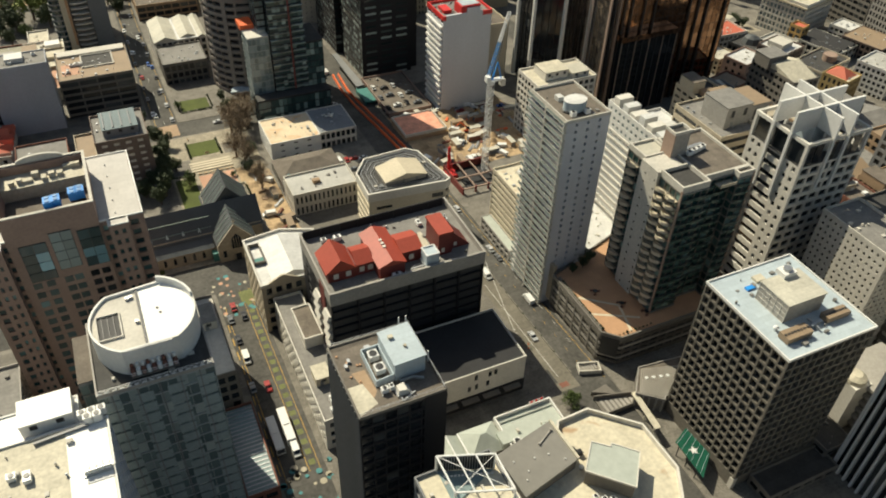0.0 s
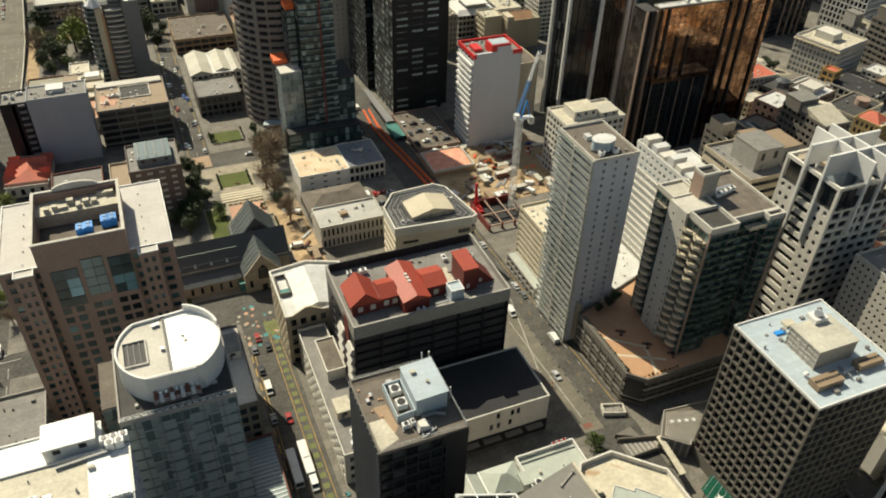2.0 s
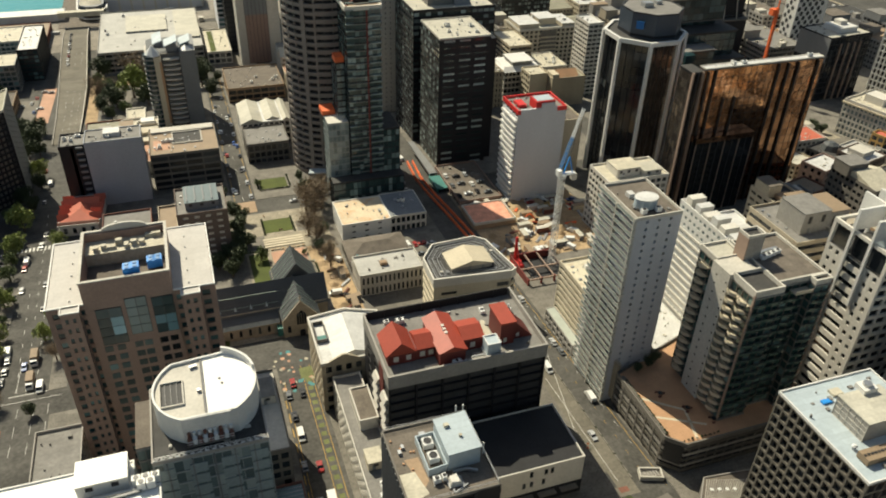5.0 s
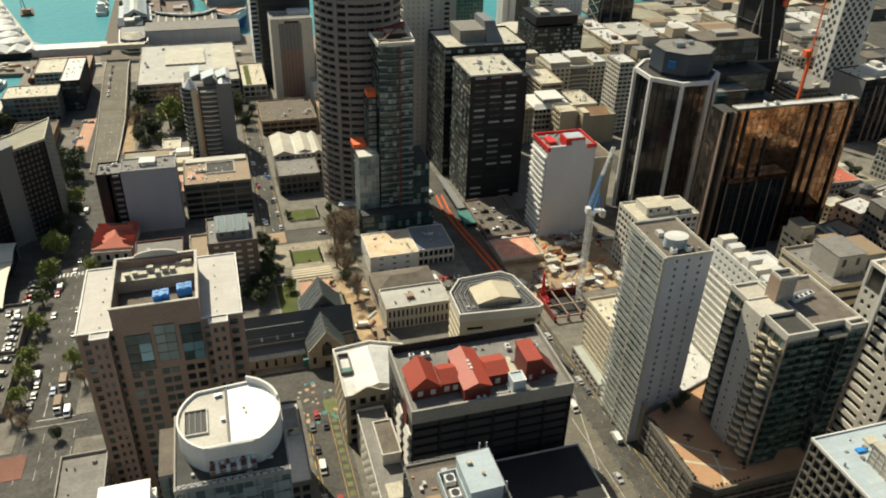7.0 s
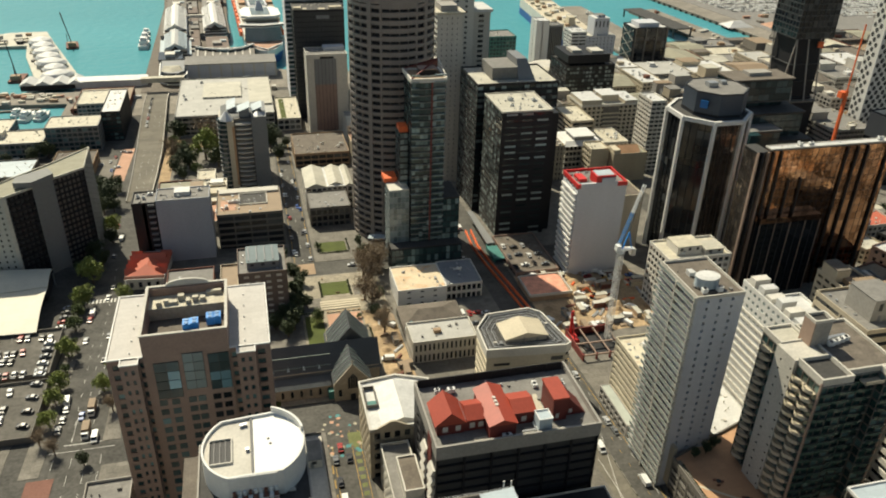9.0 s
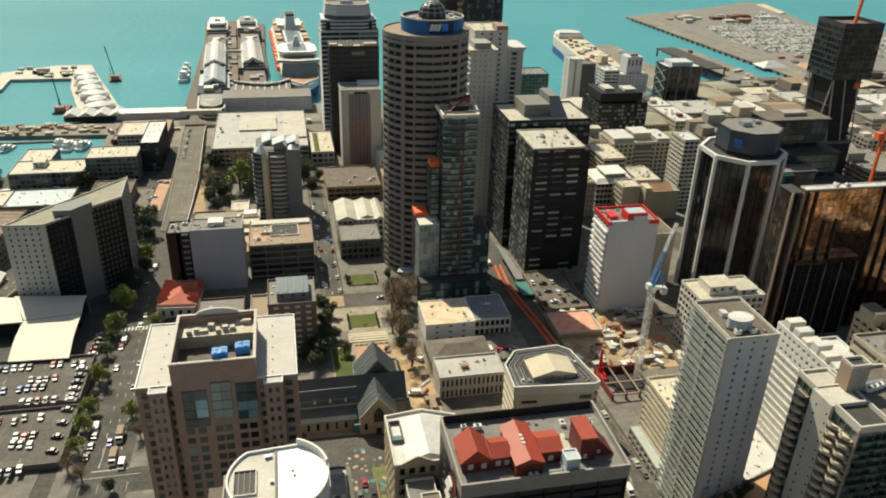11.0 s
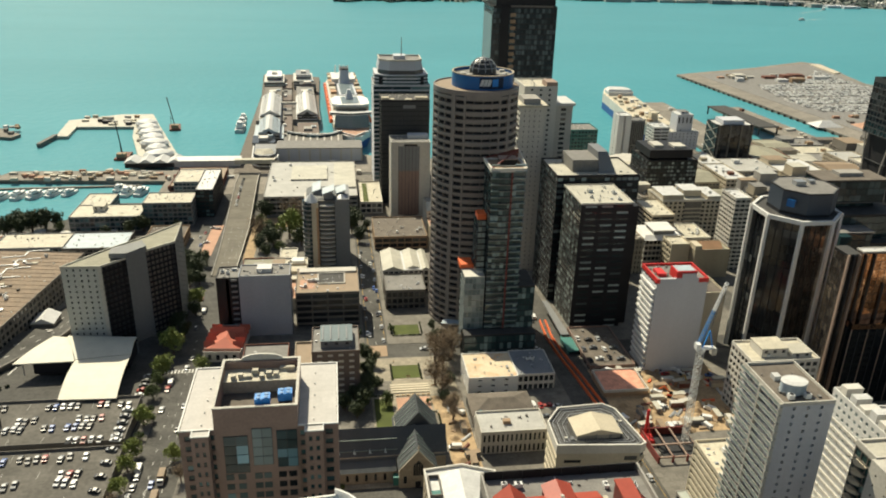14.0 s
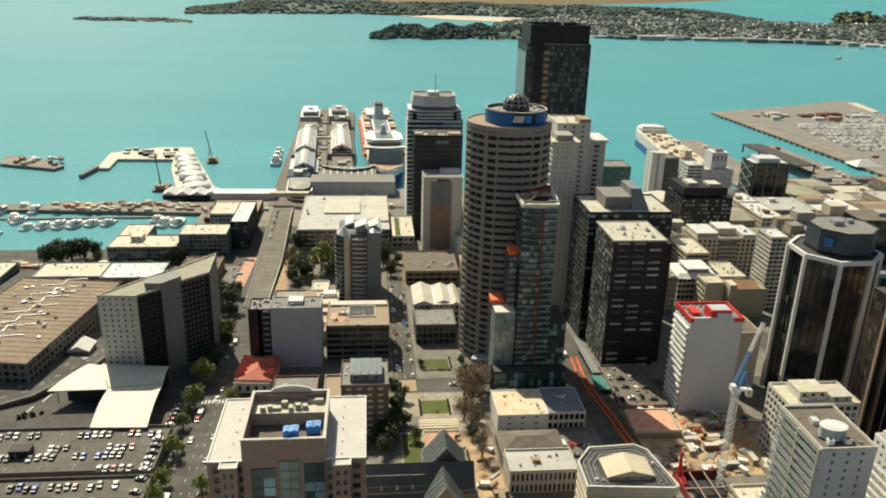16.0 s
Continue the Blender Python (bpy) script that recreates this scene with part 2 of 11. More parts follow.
GABLE_BLUE = surf("blue_grey_side_wall", (0.36, 0.385, 0.425), 0.75, var=0.12, streak=0.12)
SAGE = surf("sage_grey_membrane", (0.40, 0.43, 0.385), 0.65, var=0.12, coarse=0.3, fine=0.6)
ROOF_SMOOTH = surf("smooth_grey_roof", (0.215, 0.205, 0.185), 0.8, var=0.14, coarse=0.2, fine=0.6)
STAIN_CREAM = rust_stained(surf("stained_cream_roof", (0.60, 0.545, 0.42), 0.75, var=0.3, coarse=0.18, fine=0.9))
STAIN_ORANGE = rust_stained(surf("orange_stained_roof", (0.66, 0.54, 0.38), 0.75, var=0.25, coarse=0.15), (0.60, 0.32, 0.15), 0.50, 0.72)
SLATE_PALE = surf("blue_grey_roof", (0.20, 0.215, 0.235), 0.6, var=0.25, coarse=0.15)
# dull teal of surfaces in shadow, the shade being part of the colour
TEAL_SHADE = surf("teal_shade", (0.20, 0.27, 0.275), 0.5, var=0.2, coarse=0.2)
CAR = car_mat()
GLASS = pane_mat("office_glass", (0.022, 0.028, 0.032), (0.22, 0.21, 0.19), 0.22)
GLASS_B = pane_mat("blue_glass", (0.024, 0.055, 0.062), (0.15, 0.26, 0.27), 0.26)
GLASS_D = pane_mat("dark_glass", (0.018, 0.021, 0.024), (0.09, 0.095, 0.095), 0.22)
GLASS_GOLD = pane_mat("gold_mirror_glass", (0.45, 0.26, 0.165), (0.62, 0.385, 0.26), 0.5, 0.06, 1.0, 0.2)
GLASS_RT = pane_mat("grey_teal_glass", (0.17, 0.225, 0.232), (0.29, 0.355, 0.355), 0.5, 0.12)
BALUSTRADE = surf("pale_teal_balustrade", (0.22, 0.275, 0.27), 0.2, var=0.45, fine=0.4, bump=0)
EGG = surf("warm_dark_concrete", (0.135, 0.122, 0.102), streak=0.15)
BALC_G = surf("green_balustrade_glass", (0.060, 0.105, 0.090), 0.15, var=0.3, bump=0)
CANOPY_G = surf("green_canopy_glass", (0.014, 0.085, 0.055), 0.2, var=0.3, bump=0)
BRICK_G = surf("grey_brown_brick", (0.165, 0.125, 0.104), var=0.3)
DECK = surf("stained_deck_concrete", (0.135, 0.125, 0.108), 0.9, var=0.45, coarse=0.12, fine=0.6, tiles=(7.5, 5.0, 0.10, 0.08))
RAMP_GREY = surf("worn_pale_asphalt", (0.168, 0.152, 0.122), 0.9, var=0.4, coarse=0.08, tiles=(17.0, 3.3, 0.12, 0.05))
LOUVRE = surf("slate_louvre", (0.045, 0.047, 0.05), 0.5, var=0.25)
GLASS_I, GLASS_DI = TWIN["office_glass"], TWIN["dark_glass"]
SEA = water_mat()
LEAF = leaf_mat("leaves", (0.04, 0.065, 0.016), (0.11, 0.145, 0.04))
LEAF_DK = leaf_mat("dark_leaves", (0.020, 0.034, 0.013), (0.060, 0.080, 0.030))
LEAF_LT = leaf_mat("spring_leaves", (0.13, 0.165, 0.03), (0.28, 0.32, 0.085))
LEAF_BR = leaf_mat("brown_twigs", (0.17, 0.12, 0.075), (0.32, 0.235, 0.15))

# ---- geometry helpers ----


class Geo:
    """Collects solid pieces into one mesh."""

    def __init__(self):
        self.v, self.f = [], []

    def box(self, x0, x1, y0, y1, z0, z1):
        i = len(self.v)
        self.v += [(x0, y0, z0), (x1, y0, z0), (x1, y1, z0), (x0, y1, z0), (x0, y0, z1), (x1, y0, z1), (x1, y1, z1), (x0, y1, z1)]
        self.f += [(i + a, i + b, i + c, i + d) for a, b, c, d in ((3, 2, 1, 0), (4, 5, 6, 7), (0, 1, 5, 4), (1, 2, 6, 5), (2, 3, 7, 6), (3, 0, 4, 7))]
        return self

    def cube(self, cx, cy, z0, w, d, h):
        return self.box(cx - w / 2, cx + w / 2, cy - d / 2, cy + d / 2, z0, z0 + h)

    def prism(self, pts, z0, z1, top=None):
        """An upright prism over a plan outline (anticlockwise); top may be a smaller outline."""
        i, n = len(self.v), len(pts)
        top = top or pts
        self.v += [(x, y, z0) for x, y in pts] + [(x, y, z1) for x, y in top]
        self.f += [tuple(range(i + n - 1, i - 1, -1)), tuple(range(i + n, i + 2 * n))]
        self.f += [(i + k, i + (k + 1) % n, i + n + (k + 1) % n, i + n + k) for k in range(n)]
        return self

    def cyl(self, cx, cy, z0, z1, r, r2=None, n=24, a0=0.0):
        r2 = r if r2 is None else r2
        ring = lambda q: [(cx + q * math.cos(a0 + 2 * math.pi * k / n), cy + q * math.sin(a0 + 2 * math.pi * k / n)) for k in range(n)]
        return self.prism(ring(r), z0, z1, ring(max(r2, 0.01)))

    def ring(self, pts, t, z0, z1):
        """A wall of thickness t that stands along a closed outline, inside it."""
        n = len(pts)
        cx, cy = sum(p[0] for p in pts) / n, sum(p[1] for p in pts) / n
        ins = []
        for k in range(n):
            p, a, b = Vector(pts[k]), Vector(pts[k - 1]), Vector(pts[(k + 1) % n])
            e, g = (p - a).normalized(), (b - p).normalized()
            m1, m2 = Vector((-e.y, e.x)), Vector((-g.y, g.x))
            q = p + (m1 + m2) * (t / max(0.2, 1 + m1.dot(m2)))
            ins.append((q.x, q.y))
        i = len(self.v)
        for z in (z0, z1):
            self.v += [(x, y, z) for x, y in pts] + [(x, y, z) for x, y in ins]
        for k in range(n):
            j = (k + 1) % n
            self.f += [(i + k, i + j, i + 2 * n + j, i + 2 * n + k), (i + n + j, i + n + k, i + 3 * n + k, i + 3 * n + j),
                       (i + 2 * n + k, i + 2 * n + j, i + 3 * n + j, i + 3 * n + k), (i + j, i + k, i + n + k, i + n + j)]
        return self

    def gable(self, x0, x1, y0, y1, z0, z1, along="x"):
        """A pitched roof; the ridge runs along x or y."""
        i = len(self.v)
        if along == "x":
            m = (y0 + y1) / 2
            self.v += [(x0, y0, z0), (x1, y0, z0), (x1, y1, z0), (x0, y1, z0), (x0, m, z1), (x1, m, z1)]
            self.f += [(i, i + 1, i + 5, i + 4), (i + 2, i + 3, i + 4, i + 5), (i + 3, i, i + 4), (i + 1, i + 2, i + 5), (i + 3, i + 2, i + 1, i)]
        else:
            m = (x0 + x1) / 2
            self.v += [(x0, y0, z0), (x1, y0, z0), (x1, y1, z0), (x0, y1, z0), (m, y0, z1), (m, y1, z1)]
            self.f += [(i, i + 1, i + 4), (i + 1, i + 2, i + 5, i + 4), (i + 2, i + 3, i + 5), (i + 3, i, i + 4, i + 5), (i + 3, i + 2, i + 1, i)]
        return self

    def hip(self, x0, x1, y0, y1, z0, z1, k=0.3):
        d = min(x1 - x0, y1 - y0) / 2 * 0.96
        return self.prism([(x0, y0), (x1, y0), (x1, y1), (x0, y1)], z0, z1, [(x0 + d, y0 + d), (x1 - d, y0 + d), (x1 - d, y1 - d), (x0 + d, y1 - d)])

    def beam(self, a, b, w):
        """A square bar from a to b."""
        a, b = Vector(a), Vector(b)
        u = (b - a).normalized()
        s = u.cross(Vector((0, 0, 1)) if abs(u.z) < 0.95 else Vector((1, 0, 0))).normalized() * (w / 2)
        t = u.cross(s).normalized() * (w / 2)
        i = len(self.v)
        for p in (a, b):
            self.v += [tuple(p - s - t), tuple(p + s - t), tuple(p + s + t), tuple(p - s + t)]
        self.f += [(i + p, i + q, i + r, i + o) for p, q, r, o in ((3, 2, 1, 0), (4, 5, 6, 7), (0, 1, 5, 4), (1, 2, 6, 5), (2, 3, 7, 6), (3, 0, 4, 7))]
        return self

    def mesh(self, name, mat, smooth=False):
        me = bpy.data.meshes.new(name)
        me.from_pydata(self.v, [], self.f)
        me.materials.append(mat)
        if smooth:
            me.polygons.foreach_set("use_smooth", [True] * len(me.polygons))
        me.update()
        return me


def part(name, geo, mat, parent=None, label="", smooth=False, kind=""):
    """One mesh object under a thing or part; geo is in the parent's own axes."""
    ob = new(name, geo.mesh(name, mat, smooth) if isinstance(geo, Geo) else geo)
    ob.parent = parent
    return tagged(ob, label, kind=kind)


def wpart(name, geo, mat, parent, label=""):
    """As part(), with geo's x and y in world axes."""
    dx, dy = parent.location.x, parent.location.y
    geo.v = [(x - dx, y - dy, z) for x, y, z in geo.v]
    return part(name, geo, mat, parent, label)


def thing(name, label, cat, x=0, y=0, z=0, rot=0, group=""):
    """An Empty at a thing's base."""
    e = new(name)
    e.empty_display_size = 0.5
    e.matrix_basis = pose(x, y, z, 0, 0, rot)
    return tagged(e, label, cat, group)


def solo(name, geo, mat, label, cat, group="", kind="", smooth=False):
    """A thing that is one mesh, given in world axes."""
    return tagged(new(name, geo.mesh(name, mat, smooth)), label, cat, group, kind)


def setting(name, geo, mat, label=""):
    return tagged(new(name, geo.mesh(name, mat)), label, "", "", "structure")


def gz(y):
    """Height of the ground: the streets fall towards the harbour."""
    return -27.0 * min(1.0, max(0.0, (y - 120.0) / 440.0))


SEA_Z = -30.0
WIN_LEFT = [690]      # how many windows may still be objects of their own


def rect(w, d):
    return [(-w / 2, -d / 2), (w / 2, -d / 2), (w / 2, d / 2), (-w / 2, d / 2)]


def facade(ob, w, d, z0, z1, wall, glass, glass_joined, at=(0, 0), sh=3.6, bay=3.0, pier=0.8, band=1.2, depth=0.35, see="SWE", blank="", cap=0.8, foot=0.0, limit=300, wname="window", per=None, tilt=0.0, skip=""):
    """Walls of a rectangular block: one shell with real openings, and recessed panes that are parts of their own.
    per gives other sizes for a face; see names the faces whose panes are single parts."""
    seen, v, f = {}, [], []
    joined = Geo()
    ox, oy = at
    pane_meshes = {}
    spots = []

    def vert(face, a, z, out):
        r = (d / 2 if face in "SN" else w / 2) + out
        p = {"S": (a, -r, z), "N": (-a, r, z), "W": (-r, -a, z), "E": (r, a, z)}[face]
        p = (round(p[0] + ox, 3), round(p[1] + oy, 3), round(p[2], 3))
        if p not in seen:
            seen[p] = len(v)
            v.append(p)
        return seen[p]

    def quad(face, a, b, za, zb):
        f.append((vert(face, a, za, 0), vert(face, b, za, 0), vert(face, b, zb, 0), vert(face, a, zb, 0)))

    for face in "SNWE":
        if face in skip:
            continue
        k = dict(sh=sh, bay=bay, pier=pier, band=band, cap=cap, foot=foot, limit=limit)
        k.update((per or {}).get(face, {}))
        ln = w if face in "SN" else d
        if face in blank:
            quad(face, -ln / 2, ln / 2, z0, z1)
            continue
        zt, zf = z1 - k["cap"], z0 + k["foot"]
        rows = max(1, round((zt - zf) / k["sh"]))
        h = (zt - zf) / rows
        cols = max(1, round((ln - k["pier"]) / k["bay"]))
        p = (ln - k["pier"]) / cols
        xs = [-ln / 2]
        for c in range(cols):
            xs += [-ln / 2 + c * p + k["pier"], -ln / 2 + (c + 1) * p]
        xs.append(ln / 2)
        zs = [(z0, zf, True)] if k["foot"] else []
        for r in range(rows):
            zs += [(zf + r * h, zf + r * h + k["band"], True), (zf + r * h + k["band"], zf + (r + 1) * h, False)]
        zs.append((zt, z1, True))
        for za, zb, solid in zs:
            for c in range(len(xs) - 1):
                a, b = xs[c], xs[c + 1]
                if solid or c % 2 == 0:
                    quad(face, a, b, za, zb)
                    continue
                o = [vert(face, a, za, 0), vert(face, b, za, 0), vert(face, b, zb, 0), vert(face, a, zb, 0)]
                q = [vert(face, a, za, -depth), vert(face, b, za, -depth), vert(face, b, zb, -depth), vert(face, a, zb, -depth)]
                f.extend([(o[m], o[(m + 1) % 4], q[(m + 1) % 4], q[m]) for m in range(4)])
                if face in see and len(spots) < k["limit"] and WIN_LEFT[0] > 0:
                    WIN_LEFT[0] -= 1
                    spots.append((face, (a + b) / 2, (za + zb) / 2, b - a, zb - za))
                else:
                    m = (a + b) / 2
                    r = (d / 2 if face in "SN" else w / 2) - depth
                    cx, cy = {"S": (m, -r), "N": (-m, r), "W": (-r, -m), "E": (r, m)}[face]
                    hw, hd = ((b - a) / 2, 0.04) if face in "SN" else (0.04, (b - a) / 2)
                    joined.box(ox + cx - hw, ox + cx + hw, oy + cy - hd, oy + cy + hd, za, zb)
    shell = Geo()
    shell.v, shell.f = v, f
    part("wall", shell, wall, ob)
    for face, a, zc, pw, ph in spots:
        key = (face in "SN", round(pw, 3), round(ph, 3))
        if key not in pane_meshes:
            q = Geo()
            if key[0]:
                q.box(-pw / 2, pw / 2, -0.05, 0.05, -ph / 2, ph / 2)
            else:
                q.box(-0.05, 0.05, -pw / 2, pw / 2, -ph / 2, ph / 2)
            pane_meshes[key] = q.mesh(wname, glass)
        x = part(wname, pane_meshes[key], None, ob)
        r = (d / 2 if face in "SN" else w / 2) - depth
        px, py = {"S": (a, -r), "N": (-a, r), "W": (-r, -a), "E": (r, a)}[face]
        x.location = (ox + px, oy + py, zc)
        if tilt:
            x.rotation_euler = (radians(tilt), 0, 0) if face == "S" else (0, radians(tilt), 0) if face == "W" else (0, 0, 0)
    if joined.v:
        part("window_rest", joined, glass_joined, ob, kind="stuff")


def seg_wall(ob, p, q, z0, z1, wall, glass, sh=3.1, bay=3.0, pier=1.0, band=1.3, depth=0.35, cap=0.8):
    """One facade along a plan segment p to q (outside on the right): a wall with real openings and its recessed panes."""
    p, q = Vector((p[0], p[1])), Vector((q[0], q[1]))
    u = (q - p).normalized()
    inn = Vector((-u.y, u.x))
    L = (q - p).length
    rows, cols = max(1, round((z1 - z0 - cap) / sh)), max(1, round((L - pier) / bay))
    h, st = (z1 - z0 - cap) / rows, (L - pier) / cols
    g, w = Geo(), Geo()

    def at(a, z, dd):
        r = p + u * a + inn * dd
        return (r.x, r.y, z)

    def quad(geo, pts):
        i = len(geo.v)
        geo.v += pts
        geo.f.append((i, i + 1, i + 2, i + 3))

    for r in range(rows):
        za = z0 + r * h
        quad(g, [at(0, za, 0), at(L, za, 0), at(L, za + band, 0), at(0, za + band, 0)])
        for c in range(cols + 1):
            quad(g, [at(c * st, za + band, 0), at(c * st + pier, za + band, 0), at(c * st + pier, za + h, 0), at(c * st, za + h, 0)])
        for c in range(cols):
            a, b, zb, zt = c * st + pier, (c + 1) * st, za + band, za + h
            o = [(a, zb), (b, zb), (b, zt), (a, zt)]
            for k in range(4):
                e, f = o[k], o[(k + 1) % 4]
                quad(g, [at(*e, 0), at(*f, 0), at(*f, depth), at(*e, depth)])
            quad(w, [at(*e, depth - 0.02) for e in o])
    quad(g, [at(0, z1 - cap, 0), at(L, z1 - cap, 0), at(L, z1, 0), at(0, z1, 0)])
    part("wall", g, wall, ob)
    part("window_rest", w, TWIN.get(glass.name, glass), ob, kind="stuff")


def block(name, label, x0, x1, y0, y1, top, wall, roof, glass=None, rot=0, parapet=0.9, ptop=None, cat="building", base=None, pmat=None, **kw):
    """A rectangular building with its facades, roof and parapet. Returns its Empty, width, depth and height above its base."""
    cx, cy, w, d = (x0 + x1) / 2, (y0 + y1) / 2, x1 - x0, y1 - y0
    zb = (gz(y1) - 0.3 if base is None else base)
    ob = thing(name, label, cat, cx, cy, zb, rot)
    h = top - zb
    facade(ob, w, d, 0.0, h, wall, glass or GLASS, TWIN.get((glass or GLASS).name, glass), **kw)
    part("roof", Geo().box(-w / 2 + 0.3, w / 2 - 0.3, -d / 2 + 0.3, d / 2 - 0.3, h - 0.15, h + 0.05), roof, ob)
    if parapet:
        part("parapet", Geo().ring(rect(w + 0.12, d + 0.12), 0.35, h - 0.3, h + parapet), pmat or wall, ob)
    if name != "commercial_building" and w > 9 and d > 9:
        rr, g = random.Random(int(x0 * 13 + y0 * 7)), Geo()
        for _ in range(min(22, int(w * d / 45) + 3)):
            a, b = rr.uniform(-w / 2 + 1.2, w / 2 - 2.6), rr.uniform(-d / 2 + 1.2, d / 2 - 2.6)
            if rr.random() < 0.45:
                g.cyl(a, b, h, h + rr.uniform(0.4, 1.1), rr.uniform(0.12, 0.3), n=8)
            else:
                g.box(a, a + rr.uniform(0.5, 1.4), b, b + rr.uniform(0.5, 1.2), h, h + rr.uniform(0.25, 0.9))
        part("roof_fitting", g, rr.choice((STEEL, CONC_PALE, ROOF_GREY)), ob, kind="stuff")
    return ob, w, d, h

# ---- ground, streets, sea, far shore ----


def sheet(x0, x1, y0, y1, dz, thick=0.0):
    """A strip that follows the slope of the ground, dz above it; with thick it has kerb sides."""
    ys = sorted({y0, y1, *[y for y in (120.0, 560.0) if y0 < y < y1]})
    g = Geo()
    for y in ys:
        g.v += [(x0, y, gz(y) + dz), (x1, y, gz(y) + dz)]
    for k in range(len(ys) - 1):
        g.f.append((2 * k, 2 * k + 1, 2 * k + 3, 2 * k + 2))
    if thick:
        n = len(g.v)
        g.v += [(x, y, z - thick) for x, y, z in g.v]
        for k in range(len(ys) - 1):
            a, b = 2 * k, 2 * k + 2
            g.f += [(b, a, a + n, b + n), (a + 1, b + 1, b + 1 + n, a + 1 + n)]
        m = n - 2
        g.f += [(1, 0, n, n + 1), (m, m + 1, m + 1 + n, m + n)]
    return g


def north_edge(x):
    for lim, y in ((-420, 560), (-205, 585), (-150, 622), (-98, 640), (-40, 742), (130, 722), (330, 735), (560, 760)):
        if x < lim:
            return y
    return 800


def ground_mesh():
    g = Geo()
    xs = [-1200, -700, -420.1, -420, -205.1, -205, -150.1, -150, -98.1, -98, -40.1, -40, 129.9, 130, 329.9, 330, 559.9, 560, 900, 1500, 2200]
    for x in xs:
        for y in (-300.0, 120.0, 560.0, north_edge(x)):
            g.v.append((x, y, gz(y)))
        g.v.append((x, north_edge(x), SEA_Z - 3))
    for k in range(len(xs) - 1):
        for j in range(4):
            a = 5 * k + j
            g.f.append((a, a + 5, a + 6, a + 1))
    return g


setting("ground", ground_mesh(), ASPHALT, "dark grey asphalt streets sloping down to the harbour")
sea = Geo()
sea.v = [(-12000, 380, SEA_Z), (14000, 380, SEA_Z), (14000, 16000, SEA_Z), (-12000, 16000, SEA_Z)]
sea.f = [(0, 1, 2, 3)]
setting("water", sea, SEA, "calm turquoise harbour water")

PAVED = [(-60.5, 14.5, -100, 213), (27.5, 102, -100, 213), (119, 225, -100, 330), (-59.5, 102.5, 232, 336), (-57, 12, 351, 560),
         (24, 102, 351, 560), (119, 225, 345, 545), (240, 420, -100, 545), (440, 900, -100, 545), (-190, -92, 180, 300), (-230, -95, 372, 545), (-60, 225, 580, 690), (240, 560, 570, 690)]
for r in PAVED:
    setting("pavement", sheet(*r, 0.16, 0.16), PAVING, "grey paved footpath and yards with kerbs")

# ---- roof clutter, as things that stand on the roofs ----
COUNT = {}


def ac_unit(x, y, z, w=1.6, d=1.2, h=1.3, rot=0, fans=1, mat=None):
    """A boxy outdoor unit on feet with fan grilles on its top."""
    key = ("ac", w, d, h, fans, mat)
    m = pose(x, y, z, 0, 0, rot)
    if key in COUNT:
        return copy_thing(COUNT[key], m)
    e = thing("air_conditioner", "pale grey metal air conditioner with round fans, on a roof", "air conditioner", x, y, z, rot, "rooftop air conditioners")
    part("casing", Geo().box(-w / 2, w / 2, -d / 2, d / 2, 0.25, h), mat or STEEL_W, e)
    for k in range(fans):
        fx = -w / 2 + (k + 0.5) * w / fans
        part("fan", Geo().cyl(fx, 0, h, h + 0.12, min(w / fans, d) * 0.4, n=12), DARKMETAL, e)
    part("base_frame", Geo().box(-w * 0.42, w * 0.42, -d * 0.45, d * 0.45, 0, 0.25), DARKMETAL, e)
    COUNT[key] = e
    return e


def vent(x, y, z, r=0.35, h=0.9):
    key = ("vent", r, h)
    m = pose(x, y, z)
    if key in COUNT:
        return copy_thing(COUNT[key], m)
    e = thing("roof_vent", "small round metal vent cowl on a roof", "vent", x, y, z, 0, "roof vents")
    part("pipe", Geo().cyl(0, 0, 0, h * 0.7, r * 0.6, n=10), STEEL, e)
    part("cowl", Geo().cyl(0, 0, h * 0.7, h, r, r * 0.5, n=10), STEEL_W, e)
    COUNT[key] = e
    return e


def plant_room(x0, x1, y0, y1, z0, z1, wall, roof, label, door=True):
    e = thing("plant_room", label, "plant room", (x0 + x1) / 2, (y0 + y1) / 2, z0)
    w, d, h = x1 - x0, y1 - y0, z1 - z0
    part("wall", Geo().prism(rect(w, d), 0, h), wall, e)
    part("roof", Geo().box(-w / 2 - 0.15, w / 2 + 0.15, -d / 2 - 0.15, d / 2 + 0.15, h, h + 0.25), roof, e)
    if door:
        part("door", Geo().box(-w / 4, -w / 4 + 1, -d / 2 - 0.06, -d / 2 + 0.02, 0.1, min(2.2, h - 0.3)), GREY, e)
    for k in range(max(1, int(w / 4))):
        a = -w / 2 + (k + 0.5) * w / max(1, int(w / 4))
        part("louvre", Geo().box(a - 0.7, a + 0.7, -d / 2 - 0.08, -d / 2 + 0.02, h * 0.5, h * 0.85), DARKMETAL, e)
    return e


def duct(pts, w, mat=None):
    g = Geo()
    for a, b in zip(pts, pts[1:]):
        g.beam(a, b, w)
    return solo("air_duct", g, mat or STEEL, "galvanised square air duct lying across a roof", "duct", "roof ducts")


def clutter(x0, x1, y0, y1, z, n, seed, big=True):
    """Units and vents strewn over a flat roof."""
    rr = random.Random(seed)
    for k in range(n):
        x, y = rr.uniform(x0 + 1.5, x1 - 1.5), rr.uniform(y0 + 1.5, y1 - 1.5)
        if big and k % 2 == 0:
            ac_unit(x, y, z + 0.05, rr.choice((1.6, 2.4)), 1.4, rr.choice((1.3, 1.7)), rr.choice((0, 90)), 1)
        else:
            vent(x, y, z + 0.05)


